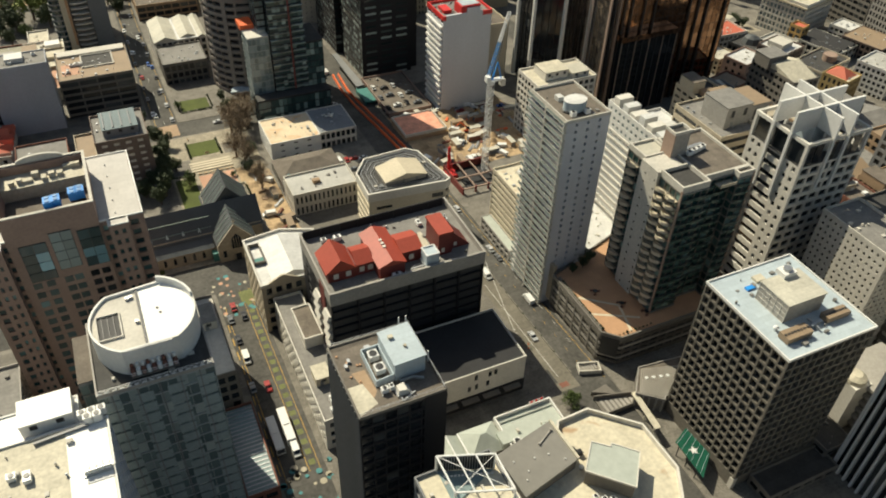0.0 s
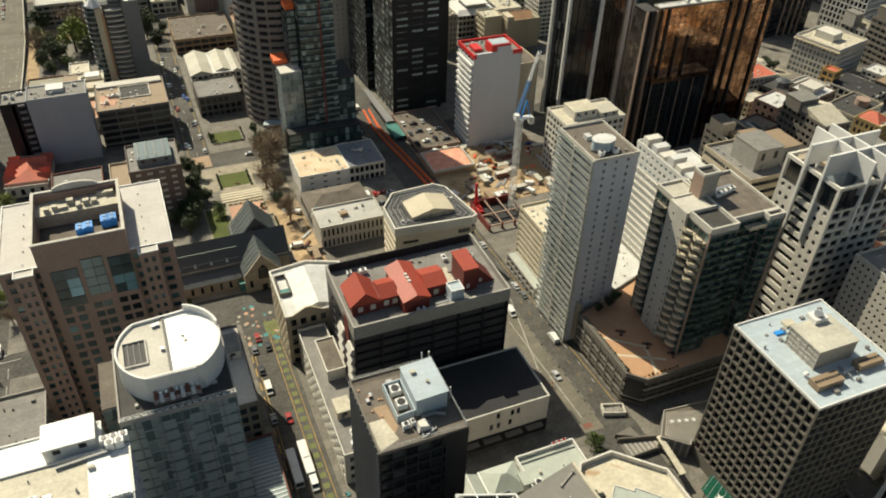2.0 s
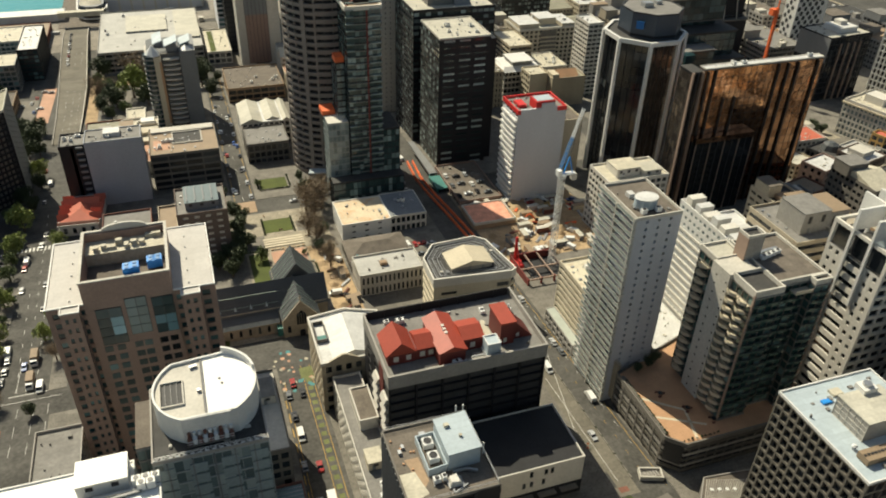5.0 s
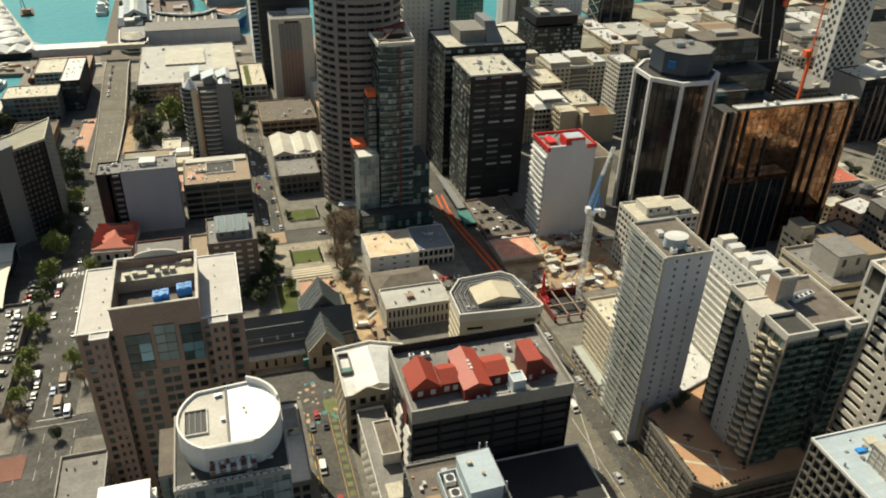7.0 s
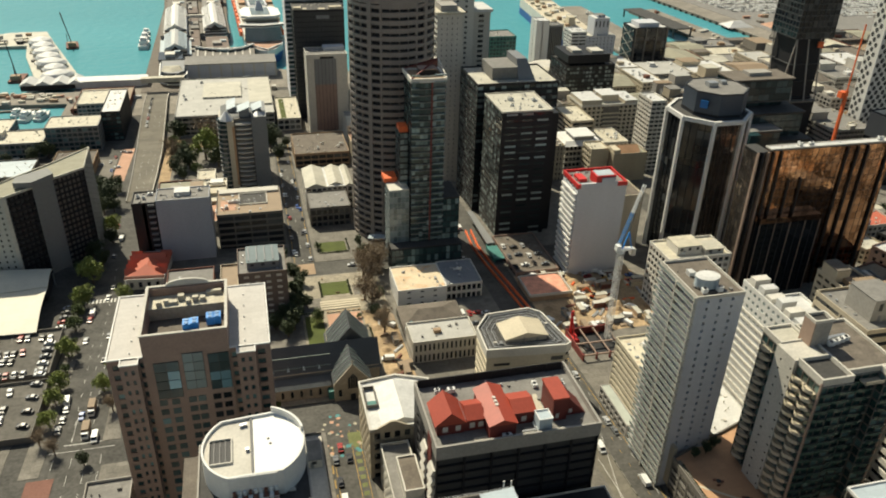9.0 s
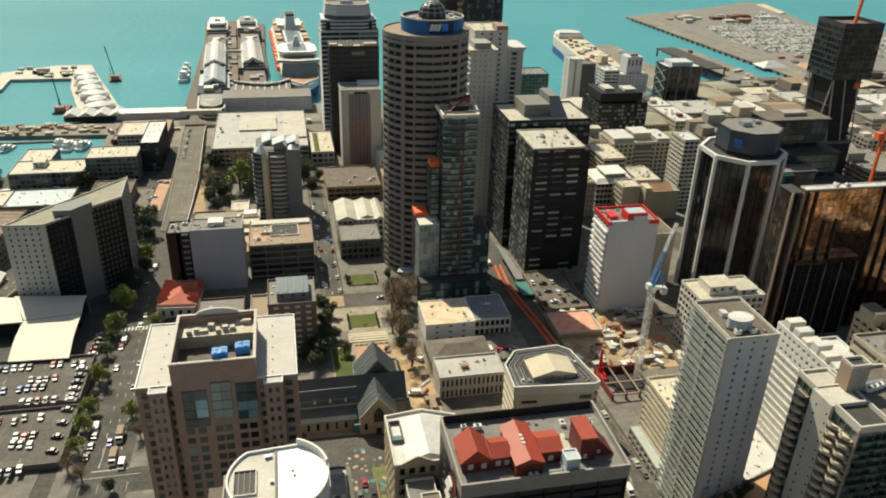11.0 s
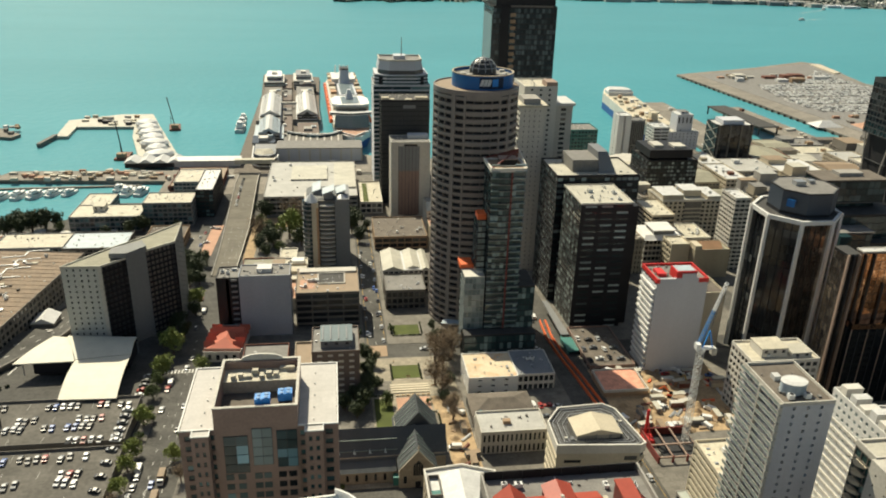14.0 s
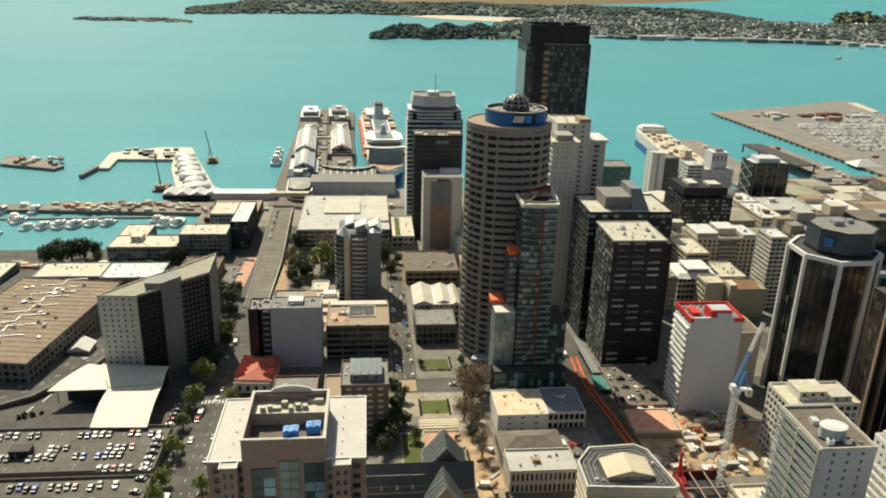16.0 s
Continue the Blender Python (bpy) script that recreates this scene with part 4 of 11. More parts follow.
def dark_slim_tower():
    ob, w, d, h = block("dark_slim_tower", "dark slim tower with fins, plant and air conditioners on top", 28, 47.3, 92.7, 113.5, 60, CHARCOAL, ROOF_BROWN, GLASS_D,
                        sh=3.2, bay=1.75, pier=0.25, band=0.75, depth=0.35, see="SW", pmat=CONC_DARK, parapet=0.5, per={"S": dict(bay=2.6, limit=300)})
    part("blank_panel", Geo().box(w / 2 - 5, w / 2 + 0.05, -d / 2 - 0.1, -d / 2 + 0.02, 0, h), CHARCOAL, ob)
    for k in range(12):
        y = -d / 2 + 0.6 + k * 1.72
        part("fin", Geo().box(-w / 2 - 0.45, -w / 2, y - 0.09, y + 0.09, 2, h), GREY, ob)
    part("roof_patch", Geo().prism([(-9.2, -9.8), (-4.7, -8), (-6, -2), (-9.2, -2)], h + 0.05, h + 0.09), ROOF_CREAM, ob)
    part("roof_patch", Geo().prism([(-5.5, -7), (-3.8, -5), (-4.2, 1.5), (-7.2, 1.5)], h + 0.05, h + 0.08), TAN, ob)
    p = thing("plant_room", "pale blue plant room with open plant yard on a roof", "plant room", 41.8, 104.4, 60.06)
    part("wall", Geo().prism([(-3.5, -5.2), (3.5, -4.9), (3.5, 5.2), (-3.5, 4.7)], 0, 4.7), MEMBRANE, p)
    part("roof", Geo().prism([(-3.7, -5.4), (3.7, -5.1), (3.7, 5.4), (-3.7, 4.9)], 4.7, 4.95), MEMBRANE, p)
    part("yard_wall", Geo().ring([(-7.8, -5.4), (-3.6, -5.0), (-3.6, 4.4), (-7.8, 4.2)], 0.25, 0, 2.0), MEMBRANE, p)
    part("hood", Geo().cube(-1.6, 2.2, 4.95, 1.1, 0.8, 0.7), ROOF_CREAM, p)
    part("cowl", Geo().cyl(0.4, -1.2, 4.95, 5.5, 0.35, n=10), BEIGE, p)
    for yy in (106.8, 102.8):
        ac_unit(36.2, yy, 60.08, 2.2, 2.2, 1.7)
    e = thing("vent_hood", "cream angular vent hood on a roof", "vent", 38.7, 95.9, 60.08)
    part("hood", Geo().prism(rect(3.0, 2.2), 0, 1.6, [(-1.1, -0.8), (0.6, -1.1), (0.6, 1.1), (-1.1, 0.8)]), OFFWHITE, e)
    part("collar", Geo().ring(rect(3.2, 2.4), 0.2, 0, 0.4), STEEL, e)
    ac_unit(35.2, 97.2, 60.08, 1.5, 1.2, 1.4)
    ac_unit(36.8, 97.4, 60.08, 0.9, 1.2, 1.4)
    duct([(39, 98.3, 60.6), (42, 98.3, 60.6), (44, 97.2, 60.6)], 0.5)
    duct([(37.8, 94.4, 60.4), (37.8, 93.4, 60.4), (41, 94.8, 60.4)], 0.3)
    roof_edge_rail([(28.3, 93.0, 60.5), (47, 93.0, 60.5), (47, 113.2, 60.5), (28.3, 113.2, 60.5)], 0.9)
    rr = random.Random(3)
    for k in range(7):
        x, y = rr.uniform(29, 33), rr.uniform(101, 112)
        solo("drain_cowl", Geo().cyl(x, y, 60.06, 60.4, 0.25, n=8), TERRA, "small orange drain cowl on a roof", "cowl", "orange roof cowls")
    for x, y in ((46.4, 113), (46.8, 101.5), (44.8, 113.2)):
        solo("antenna", Geo().cyl(x, y, 60.1, 63.4, 0.16, n=8), STEEL_W, "short white antenna post at a roof edge", "antenna", "antennas")


PANEL = surf("grey_blue_panel", (0.19, 0.235, 0.24), 0.25, var=0.2, streak=0.2)


def round_topped_tower():
    ob, w, d, h = block("round_topped_tower", "grey glass office tower with a white drum on its roof", -18.8, 4.6, 117.7, 140, 61.2, RT_FRAME, ROOF_DARK, GLASS_RT2,
                        sh=3.4, bay=1.9, pier=0.12, band=0.45, depth=0.22, see="SE", parapet=0.5, pmat=CONCRETE, per={"E": dict(limit=300)})
    facade(ob, 3.4, 14, 0, h - 1, GREY, GLASS_RT, TWIN["grey_teal_glass"], at=(-w / 2 - 1.6, 2), sh=3.4, bay=1.7, pier=0.12, band=0.45, depth=0.2, see="S", limit=20)
    part("side_roof", Geo().box(-w / 2 - 3.3, -w / 2, -5, 9, h - 1, h - 0.8), ROOF_BROWN, ob)
    panel = Geo().box(-1.8, 1.8, -0.12, 0.03, 0, 2.7).mesh("blank_panel", RT_PANEL)
    for k in range(int(h / 3.4) - 1):
        for a in (-9.4, -3.0, 3.4, 9.5):
            b = part("blank_panel", panel, None, ob)
            b.location = (a, -d / 2 + 0.05, 0.5 + k * 3.36 + 3.4)
    for a in (-9, -4, 0.4, 4.6, 8.6):
        part("mullion", Geo().box(a - 0.14, a + 0.14, -d / 2 - 0.22, -d / 2 + 0.05, 0, h - 0.5), GREY, ob)
    # the drum
    t = thing("roof_drum", "white cylindrical drum with an open square well, on a tower roof", "drum", -6.6, 131.0, 58.1)
    r = 10.9
    arc = lambda a0, a1, q, n: [(q * math.cos(radians(a0 + (a1 - a0) * k / n)), q * math.sin(radians(a0 + (a1 - a0) * k / n))) for k in range(n + 1)]
    outline = arc(-58, 62, r, 22) + arc(128, 240, r, 22)
    part("drum_wall", Geo().prism(outline, 0, 9.3), WHITE, t)
    part("roof_east", Geo().prism(arc(-58, 62, r - 0.3, 22) + [(-0.3, 9.4), (-0.3, -9.2)], 9.3, 9.42), ROOF_BRIGHT, t)
    west = arc(128, 240, r - 0.3, 22)
    part("roof_west", Geo().prism([(-0.5, -9.2), (-0.5, 9.3)] + west, 9.3, 9.36), CONC_PALE, t)
    part("rim", Geo().ring(outline, 0.45, 9.3, 10.0), WHITE, t)
    rim2 = arc(10, 66, r + 0.1, 12)
    part("raised_rim", Geo().prism(rim2 + [(x * 0.955, y * 0.955) for x, y in reversed(rim2)], 9.3, 11.2), WHITE, t)
    # thin charcoal panel stands in for the dark inside the open well
    part("well", Geo().box(-9.2, -4.6, -4.5, 2.8, 9.36, 9.42), CHARCOAL, t)
    part("well_frame", Geo().ring([(-9.4, -4.7), (-4.4, -4.7), (-4.4, 3.0), (-9.4, 3.0)], 0.3, 9.36, 9.85), CONC_PALE, t)
    for k in range(3):
        part("well_bar", Geo().box(-8.3 + k * 1.2, -8.1 + k * 1.2, -4.4, 2.7, 9.5, 9.62), DARKMETAL, t)
    part("plant_wall", Geo().box(-5.0, 4.6, -9.6, -9.3, 4.2, 9.9), WHITE, t)
    for k in range(16):
        part("coping_block", Geo().box(-12.0 + k * 1.46, -11.1 + k * 1.46, -13.15, -12.95, 3.55, 3.75), STEEL_W, t)
    for k in range(9):
        part("fan_unit", Geo().cyl(-4.4 + k * 1.06, -9.9, 4.1, 6.3, 0.36, n=8), STEEL_W if k % 3 else BRICK, t)
    plat = part("platform", Geo().box(-5.0, 4.6, -11.6, -9.5, 3.8, 4.1), CONC_DARK, t)
    for k in range(9):
        part("fan_unit", Geo().cube(-4.4 + k * 1.06, -10.7, 4.1, 0.8, 1.2, 1.3), STEEL_W if k % 2 else BRICK, plat)
    part("platform_rail", Geo().beam((-5, -11.5, 5.2), (4.6, -11.5, 5.2), 0.1).beam((-5, -11.5, 4.6), (4.6, -11.5, 4.6), 0.08), STEEL_W, plat)
    for x, y in ((-2.4, 6.4), (-1.6, 6.6), (-1.3, -1.4)):
        part("roof_box", Geo().cube(x, y, 9.36, 0.7, 0.7, 0.7), STEEL, t)
    # dark discs on the roof stand in for shaded holes
    for x, y in ((3.2, 1.4), (3.6, -0.2)):
        part("roof_hole", Geo().cyl(x, y, 9.42, 9.55, 0.3, n=10), DARKMETAL, t)
    part("roof_joint", Geo().box(-0.6, -0.1, -9.2, 9.3, 9.36, 9.75), DARKMETAL, t)
    roof_edge_rail([(-18.4, 118.1, 61.7), (4.2, 118.1, 61.7)], 0.8, STEEL_W)
    # lower annexes down to the street
    block("tower_annex", "low grey annex with flat roofs beside a glass tower", 4.8, 11.3, 149.2, 182, 22, CONC_DARK, CONC_PALE, sh=3.6, bay=3, see="E", limit=60)
    plant_room(5.5, 10, 168, 176, 22.1, 25, CONC_PALE, ROOF_GREY, "small pale plant room on a low roof")
    # the shed roof's shadow is in its teal colour
    ob2, w2, d2, h2 = block("corrugated_shed", "low shed with a corrugated roof tinted teal for its shade", 4.8, 13.2, 118, 148, 9, BRICK, TEAL_SHADE, sh=3.6, bay=4, see="E", limit=30)
    for k in range(22):
        part("roof_rib", Geo().box(-w2 / 2 + 0.5, w2 / 2 - 0.4, -d2 / 2 + 0.6 + k * 1.33, -d2 / 2 + 0.85 + k * 1.33, h2 + 0.05, h2 + 0.22), STEEL, ob2)


def white_roofed_tower():
    ob, w, d, h = block("white_roofed_tower", "pale tower with a brilliant white flat roof", -62, -17.4, 92, 113.3, 60, LILAC, ROOF_CREAM, sh=3.5, bay=3, see="E", limit=60, pmat=WHITE, parapet=0.5)
    part("roof_strip", Geo().box(w / 2 - 8, w / 2 - 0.5, -d / 2 + 0.6, d / 2 - 0.5, h + 0.05, h + 0.1), ROOF_BRIGHT, ob)
    block("white_roof_wing", "white roofed wing behind a tower", -62, -22.6, 113.5, 122, 59, WHITE, ROOF_BRIGHT, sh=3.5, bay=3, see="", parapet=0.4)
    plant_room(-33, -23.4, 114.9, 121.5, 59.1, 62.4, WHITE, ROOF_BRIGHT, "low white plant room with a flat white roof", False)
    for k in range(5):
        ac_unit(-21.8 + k * 0.9, 114.5 - (k % 2) * 1.3, 60, 1.6, 1.4, 2.2)
    duct([(-31, 111.6, 60.5), (-24, 112.2, 60.5), (-21, 112.4, 60.5)], 0.5, GREY)
    e = thing("cage_unit", "caged row of white air conditioners at a roof edge", "air conditioner", -20.4, 101.2, 60.1)
    for k in range(4):
        part("casing", Geo().cube(-1.8 + k * 1.2, 0, 0.2, 1.0, 1.2, 1.6), STEEL_W, e)
    part("cage", Geo().ring(rect(5.2, 2.0), 0.12, 1.7, 1.9).ring(rect(5.2, 2.0), 0.12, 0, 0.2), STEEL, e)
    clutter(-40, -24, 98, 108, 60, 4, 12)


CRANE_BLUE = surf("crane_blue", (0.10, 0.26, 0.50), 0.5, var=0.2)


def brown_hotel():
    zb = gz(210) - 0.3
    ob = thing("brown_hotel", "brown stone hotel tower with white roof decks", "building", -22.6, 193, zb)
    H = 60 - zb
    facade(ob, 42.2, 28.5, 0, H, BROWN, GLASS_B, TWIN["blue_glass"], at=(0, 0), sh=3.25, bay=3.35, pier=1.35, band=1.45, depth=0.4, see="SE", limit=320, cap=1.5)
    part("roof", Geo().box(-20.8, 20.8, -14, 17.5, H, H + 0.15), HOTEL_DECK, ob)
    part("rear_wall", Geo().box(-20.9, 20.9, 14.2, 17.6, 0, H), BROWN, ob)
    for x0, x1 in ((-17.5, -12.9), (12.3, 17.2)):
        facade(ob, x1 - x0, 3.4, 0, H, BROWN, GLASS_B, TWIN["blue_glass"], at=((x0 + x1) / 2, -15.6), sh=3.25, bay=2.3, pier=1.0, band=1.7, depth=0.3, see="S", skip="N", cap=1.5, limit=60)
        part("bay_roof", Geo().box(x0, x1, -17.2, -13.9, H, H + 0.15), HOTEL_DECK, ob)
        part("roof_edge", Geo().ring([(x0 - 0.1, -17.4), (x1 + 0.1, -17.4), (x1 + 0.1, -14.2), (x0 - 0.1, -14.2)], 0.3, H + 0.1, H + 0.45), WHITE, ob)
    part("roof_edge", Geo().ring([(-21.3, -14.5), (21.3, -14.5), (21.3, 17.8), (-21.3, 17.8)], 0.4, H + 0.1, H + 0.5), WHITE, ob)
    # central box, open on top
    part("centre_wall", Geo().ring([(-11.8, -14.2), (10.4, -14.2), (10.4, 10.4), (-11.8, 10.4)], 0.5, H - 2, H + 7), BROWN, ob)
    part("centre_front", Geo().box(-11.8, 10.4, -14.75, -14.25, 0, H + 7), BROWN, ob)
    part("centre_cap", Geo().ring([(-12, -14.9), (10.6, -14.9), (10.6, 10.6), (-12, 10.6)], 0.8, H + 7, H + 7.3), CONC_PALE, ob)
    part("centre_floor", Geo().box(-11.3, 9.9, -13.7, 2.5, H + 0.2, H + 0.5), ROOF_BROWN, ob)
    part("raised_floor", Geo().box(-11.3, 9.9, 2.5, 9.9, H + 0.6, H + 4.4), ROOF_CREAM, ob)
    part("inner_wall", Geo().box(-11.3, 9.9, 9.3, 9.85, H + 4.4, H + 6.8), BROWN, ob)
    arch = Geo()
    arch.prism([(-6, 0), (6, 0)] + [(6 * math.cos(radians(a)), 1.8 * math.sin(radians(a))) for a in range(10, 180, 17)], 0, 0.6)
    a = part("arched_gable", arch, OFFWHITE, ob)
    a.location, a.rotation_euler = (-0.7, 10.5, H + 7.2), (radians(90), 0, 0)
    for x0, x1, dz, m in ((-9.6, -3.1, -0.6, GLASS_SKY), (-2.0, 3.4, 1.6, GLASS_RT), (4.5, 10.1, 0.6, GLASS_SKY)):
        bay_ = part("glazed_bay", Geo().box(x0, x1, -14.85, -14.7, H - 13.4 + dz, H - 1.2 + dz), DARKMETAL, ob)
        for c in range(2):
            for k in range(4):
                xa, za = x0 + 0.12 + c * (x1 - x0 - 0.1) / 2, H - 13.2 + dz + k * 3.0
                part("pane", Geo().box(xa, xa + (x1 - x0 - 0.4) / 2, -14.98, -14.86, za, za + 2.8), m, bay_)
    for r in range(15):
        for x in (-8.6, -5.4, -0.9, 1.6, 5.6, 8.4):
            w_ = part("window", Geo().box(x - 1.05, x + 1.05, -14.85, -14.7, 4 + r * 3.25, 5.9 + r * 3.25), GLASS_B if x < 4 else GLASS_D, ob)
    # blue chillers and pale boxes in the roof well
    rr = random.Random(31)
    for k, (x, y) in enumerate(((-22.4, 179.6), (-20.4, 179.9), (-16.4, 181.6), (-14.6, 181.8))):
        e = thing("blue_chiller", "bright blue chiller unit on a hotel roof", "chiller", x, y + 1.4, 66.2)
        case = part("casing", Geo().prism(rect(2.0, 3.0), 0.1, 2.4), BLUE, e)
        for fy in (-0.75, 0.75):
            part("fan", Geo().cyl(0, fy, 2.4, 2.6, 0.6, n=12), CRANE_BLUE, case)
        part("skid", Geo().box(-0.9, 0.9, -1.1, 1.1, -5.0, 0.3), DARKMETAL, e)
    for k in range(9):
        x, y = -31 + k * 2.0, 199.2 + rr.uniform(-2.2, 2.2)
        plant = Geo().cube(x, y, 64.4, rr.uniform(1.2, 2.4), rr.uniform(1.0, 2.0), rr.uniform(0.8, 1.6))
        solo("roof_box", plant, ROOF_CREAM, "cream service box in a roof well", "roof box", "roof boxes")
    for x in (-38, -8):
        for k in range(5):
            vent(x, 181 + k * 6, 60.1, 0.25, 0.5)


# ---- planting and vehicles ----


def leaf_cloud(seed, n, blobs, size):
    """Leaf clumps as small tilted cards gathered round several lobes."""
    rr = random.Random(seed)
    g = Geo()
    for _ in range(n):
        cx, cy, cz, r = rr.choice(blobs)
        u = Vector((rr.gauss(0, 1), rr.gauss(0, 1), rr.gauss(0, 0.8))).normalized() * r * rr.uniform(0.55, 1.05)
        c = Vector((cx, cy, cz)) + u
        a = Vector((rr.gauss(0, 1), rr.gauss(0, 1), rr.gauss(0, 1))).normalized()
        b = a.cross(Vector((rr.gauss(0, 1), rr.gauss(0, 1), rr.gauss(0, 1)))).normalized()
        s = size * rr.uniform(0.6, 1.4)
        i = len(g.v)
        g.v += [tuple(c - a * s), tuple(c + b * s * 0.7), tuple(c + a * s), tuple(c - b * s * 0.7)]
        g.f.append((i, i + 1, i + 2, i + 3))
    return g


TREES = {}
TWIG = surf("twig_bark", (0.15, 0.11, 0.075), 0.9)


def tree(x, y, h=9.0, kind="green", z=None, rot=None):
    """A tree of about h metres; kinds share their meshes."""
    z = gz(y) if z is None else z
    rr = random.Random(int(x * 37 + y * 101))
    mat, label = {"green": (LEAF, "leafy green street tree with an uneven crown"), "dark": (LEAF_DK, "dark evergreen tree with a dense crown"),
                  "light": (LEAF_LT, "bright spring-green tree with a rounded crown"), "bare": (LEAF_BR, "brown twiggy tree with few leaves")}[kind]
    v = rr.randrange(2)
    m = pose(x, y, z, 0, 0, rr.uniform(0, 360)) @ Matrix.Scale(h / 10.0, 4)
    if (kind, v) in TREES:
        return copy_thing(TREES[(kind, v)], m)
    e = thing("tree", label, "tree", group=kind + " trees")
    q = random.Random(7 + v * 5 + len(kind))
    blobs = [(q.uniform(-2.3, 2.3), q.uniform(-2.3, 2.3), q.uniform(3.4, 7.9), q.uniform(1.4, 2.4)) for _ in range(12)]
    t = Geo().cyl(0, 0, 0, 3.6, 0.34, 0.2, 8)
    for b in blobs[:6]:
        t.beam((0, 0, q.uniform(2.6, 4)), (b[0] * 0.8, b[1] * 0.8, b[2]), 0.16)
    if kind == "bare":
        for _ in range(420):
            b = q.choice(blobs)
            c = Vector((b[0], b[1], b[2])) * q.uniform(0.75, 1.0)
            t.beam(c, c + Vector((q.gauss(0, 1), q.gauss(0, 1), q.gauss(0.5, 0.8))).normalized() * q.uniform(0.8, 1.9), 0.05)
    part("trunk", t, BARK if kind != "bare" else TWIG, e)
    part("crown", leaf_cloud(v + 11, 1100 if kind == "bare" else 1700, blobs, 0.15 if kind == "bare" else 0.34), mat, e)
    e.matrix_basis = m
    TREES[(kind, v)] = e
    return e


def shrub(x, y, z, r=0.7):
    m = pose(x, y, z, 0, 0, (x * 77) % 360) @ Matrix.Scale(r, 4)
    if "shrub" in TREES:
        return copy_thing(TREES["shrub"], m)
    e = solo("shrub", leaf_cloud(3, 90, [(0, 0, 0.5, 0.7), (0.4, 0.3, 0.4, 0.5), (-0.4, 0.2, 0.5, 0.5)], 0.3), LEAF_DK, "small green shrub in a planter", "shrub", "planter shrubs")
    e.matrix_basis = m
    TREES["shrub"] = e
    return e


CARS = {}


def profile_body(prof, half):
    """A body swept across the car's width from its side outline (length, height)."""
    g = Geo()
    n = len(prof)
    g.v = [(-half, a, b) for a, b in prof] + [(half, a, b) for a, b in prof]
    g.f = [tuple(range(n)), tuple(range(2 * n - 1, n - 1, -1))] + [(k, k + n, (k + 1) % n + n, (k + 1) % n) for k in range(n)]
    return g


def car(x, y, rot=0, kind="car", z=None):
    """A parked or waiting vehicle; rot 0 heads up the street."""
    z = gz(y) if z is None else z
    kind = "lot_car" if kind == "car" and y > 300 else kind
    m = pose(x, y, z + 0.02, 0, 0, rot)
    if kind in CARS:
        return copy_thing(CARS[kind], m)
    if kind in ("car", "lot_car"):
        e = thing("car", "small parked passenger car with dark windows", "car", group="cars")
        b_ = profile_body([(-2.2, 0.35), (-2.2, 0.85), (-1.3, 0.98), (1.2, 0.98), (2.1, 0.8), (2.2, 0.35)], 0.88)
        t_ = profile_body([(-1.2, 1.41), (-1.1, 1.5), (0.25, 1.5), (0.35, 1.43)], 0.74)
        b_.f += [tuple(k + len(b_.v) for k in f) for f in t_.f]
        b_.v += t_.v
        b_ = part("body", b_, CAR, e)
        part("glasshouse", profile_body([(-1.75, 0.95), (-1.2, 1.42), (0.35, 1.44), (1.15, 0.95)], 0.78), GLASS_D, b_)
        wx, wr, ys = 0.82, 0.33, (-1.35, 1.35)
    elif kind == "van":
        e = thing("van", "white delivery van with a boxy body", "van", group="vans")
        b_ = part("body", profile_body([(-2.6, 0.4), (-2.6, 2.1), (1.4, 2.15), (2.1, 1.2), (2.7, 1.0), (2.7, 0.4)], 0.98), STEEL_W, e)
        part("windscreen", profile_body([(1.42, 2.05), (2.05, 1.25), (2.12, 1.28), (1.5, 2.1)], 0.85), GLASS_D, b_)
        wx, wr, ys = 0.9, 0.36, (-1.7, 1.7)
    elif kind == "truck":
        e = thing("truck", "box truck with a tan load body", "truck", group="trucks")
        part("load_box", Geo().box(-1.2, 1.2, -3.8, 1.4, 0.9, 3.3), ROOF_TAN, e)
        b_ = part("cab", profile_body([(1.6, 0.6), (1.6, 2.5), (2.8, 2.5), (3.4, 1.6), (3.5, 0.6)], 1.1), STEEL_W, e)
        part("windscreen", profile_body([(2.85, 2.4), (3.4, 1.65), (3.46, 1.65), (2.95, 2.42)], 1.0), GLASS_D, b_)
        part("chassis", Geo().box(-0.9, 0.9, -3.7, 3.2, 0.5, 0.9), DARKMETAL, e)
        wx, wr, ys = 1.0, 0.48, (-2.4, 2.4)
    else:
        e = thing("bus", "long white city bus with dark windows", "bus", group="buses")
        b_ = part("body", profile_body([(-6.2, 0.4), (-6.2, 3.0), (-6.0, 3.15), (6.0, 3.15), (6.2, 2.9), (6.25, 0.4)], 1.25), STEEL_W, e)
        part("window_band", profile_body([(-5.8, 1.5), (-5.8, 2.6), (5.9, 2.6), (5.9, 1.5)], 1.27), GLASS_D, b_)
        part("windscreen", profile_body([(6.2, 1.2), (6.2, 2.8), (6.29, 2.7), (6.29, 1.2)], 1.1), GLASS_D, b_)
        part("roof_unit", Geo().box(-0.8, 0.8, -2.5, 0.5, 3.15, 3.4), STEEL_W, e)
        wx, wr, ys = 1.15, 0.48, (-3.6, 3.9)
    if kind == "lot_car":
        part("underbody", Geo().box(-0.8, 0.8, -1.9, 1.9, 0, 0.4), RUBBER, e)
        e.matrix_basis = m
        CARS[kind] = e
        return e
    wheel = Geo().cyl(0, 0, -0.13, 0.13, wr, n=12).mesh("wheel", RUBBER)
    for sx in (-1, 1):
        for yy in ys:
            q = part("wheel", wheel, None, e)
            q.location, q.rotation_euler = (sx * wx, yy, wr), (0, radians(90), 0)
    e.matrix_basis = m
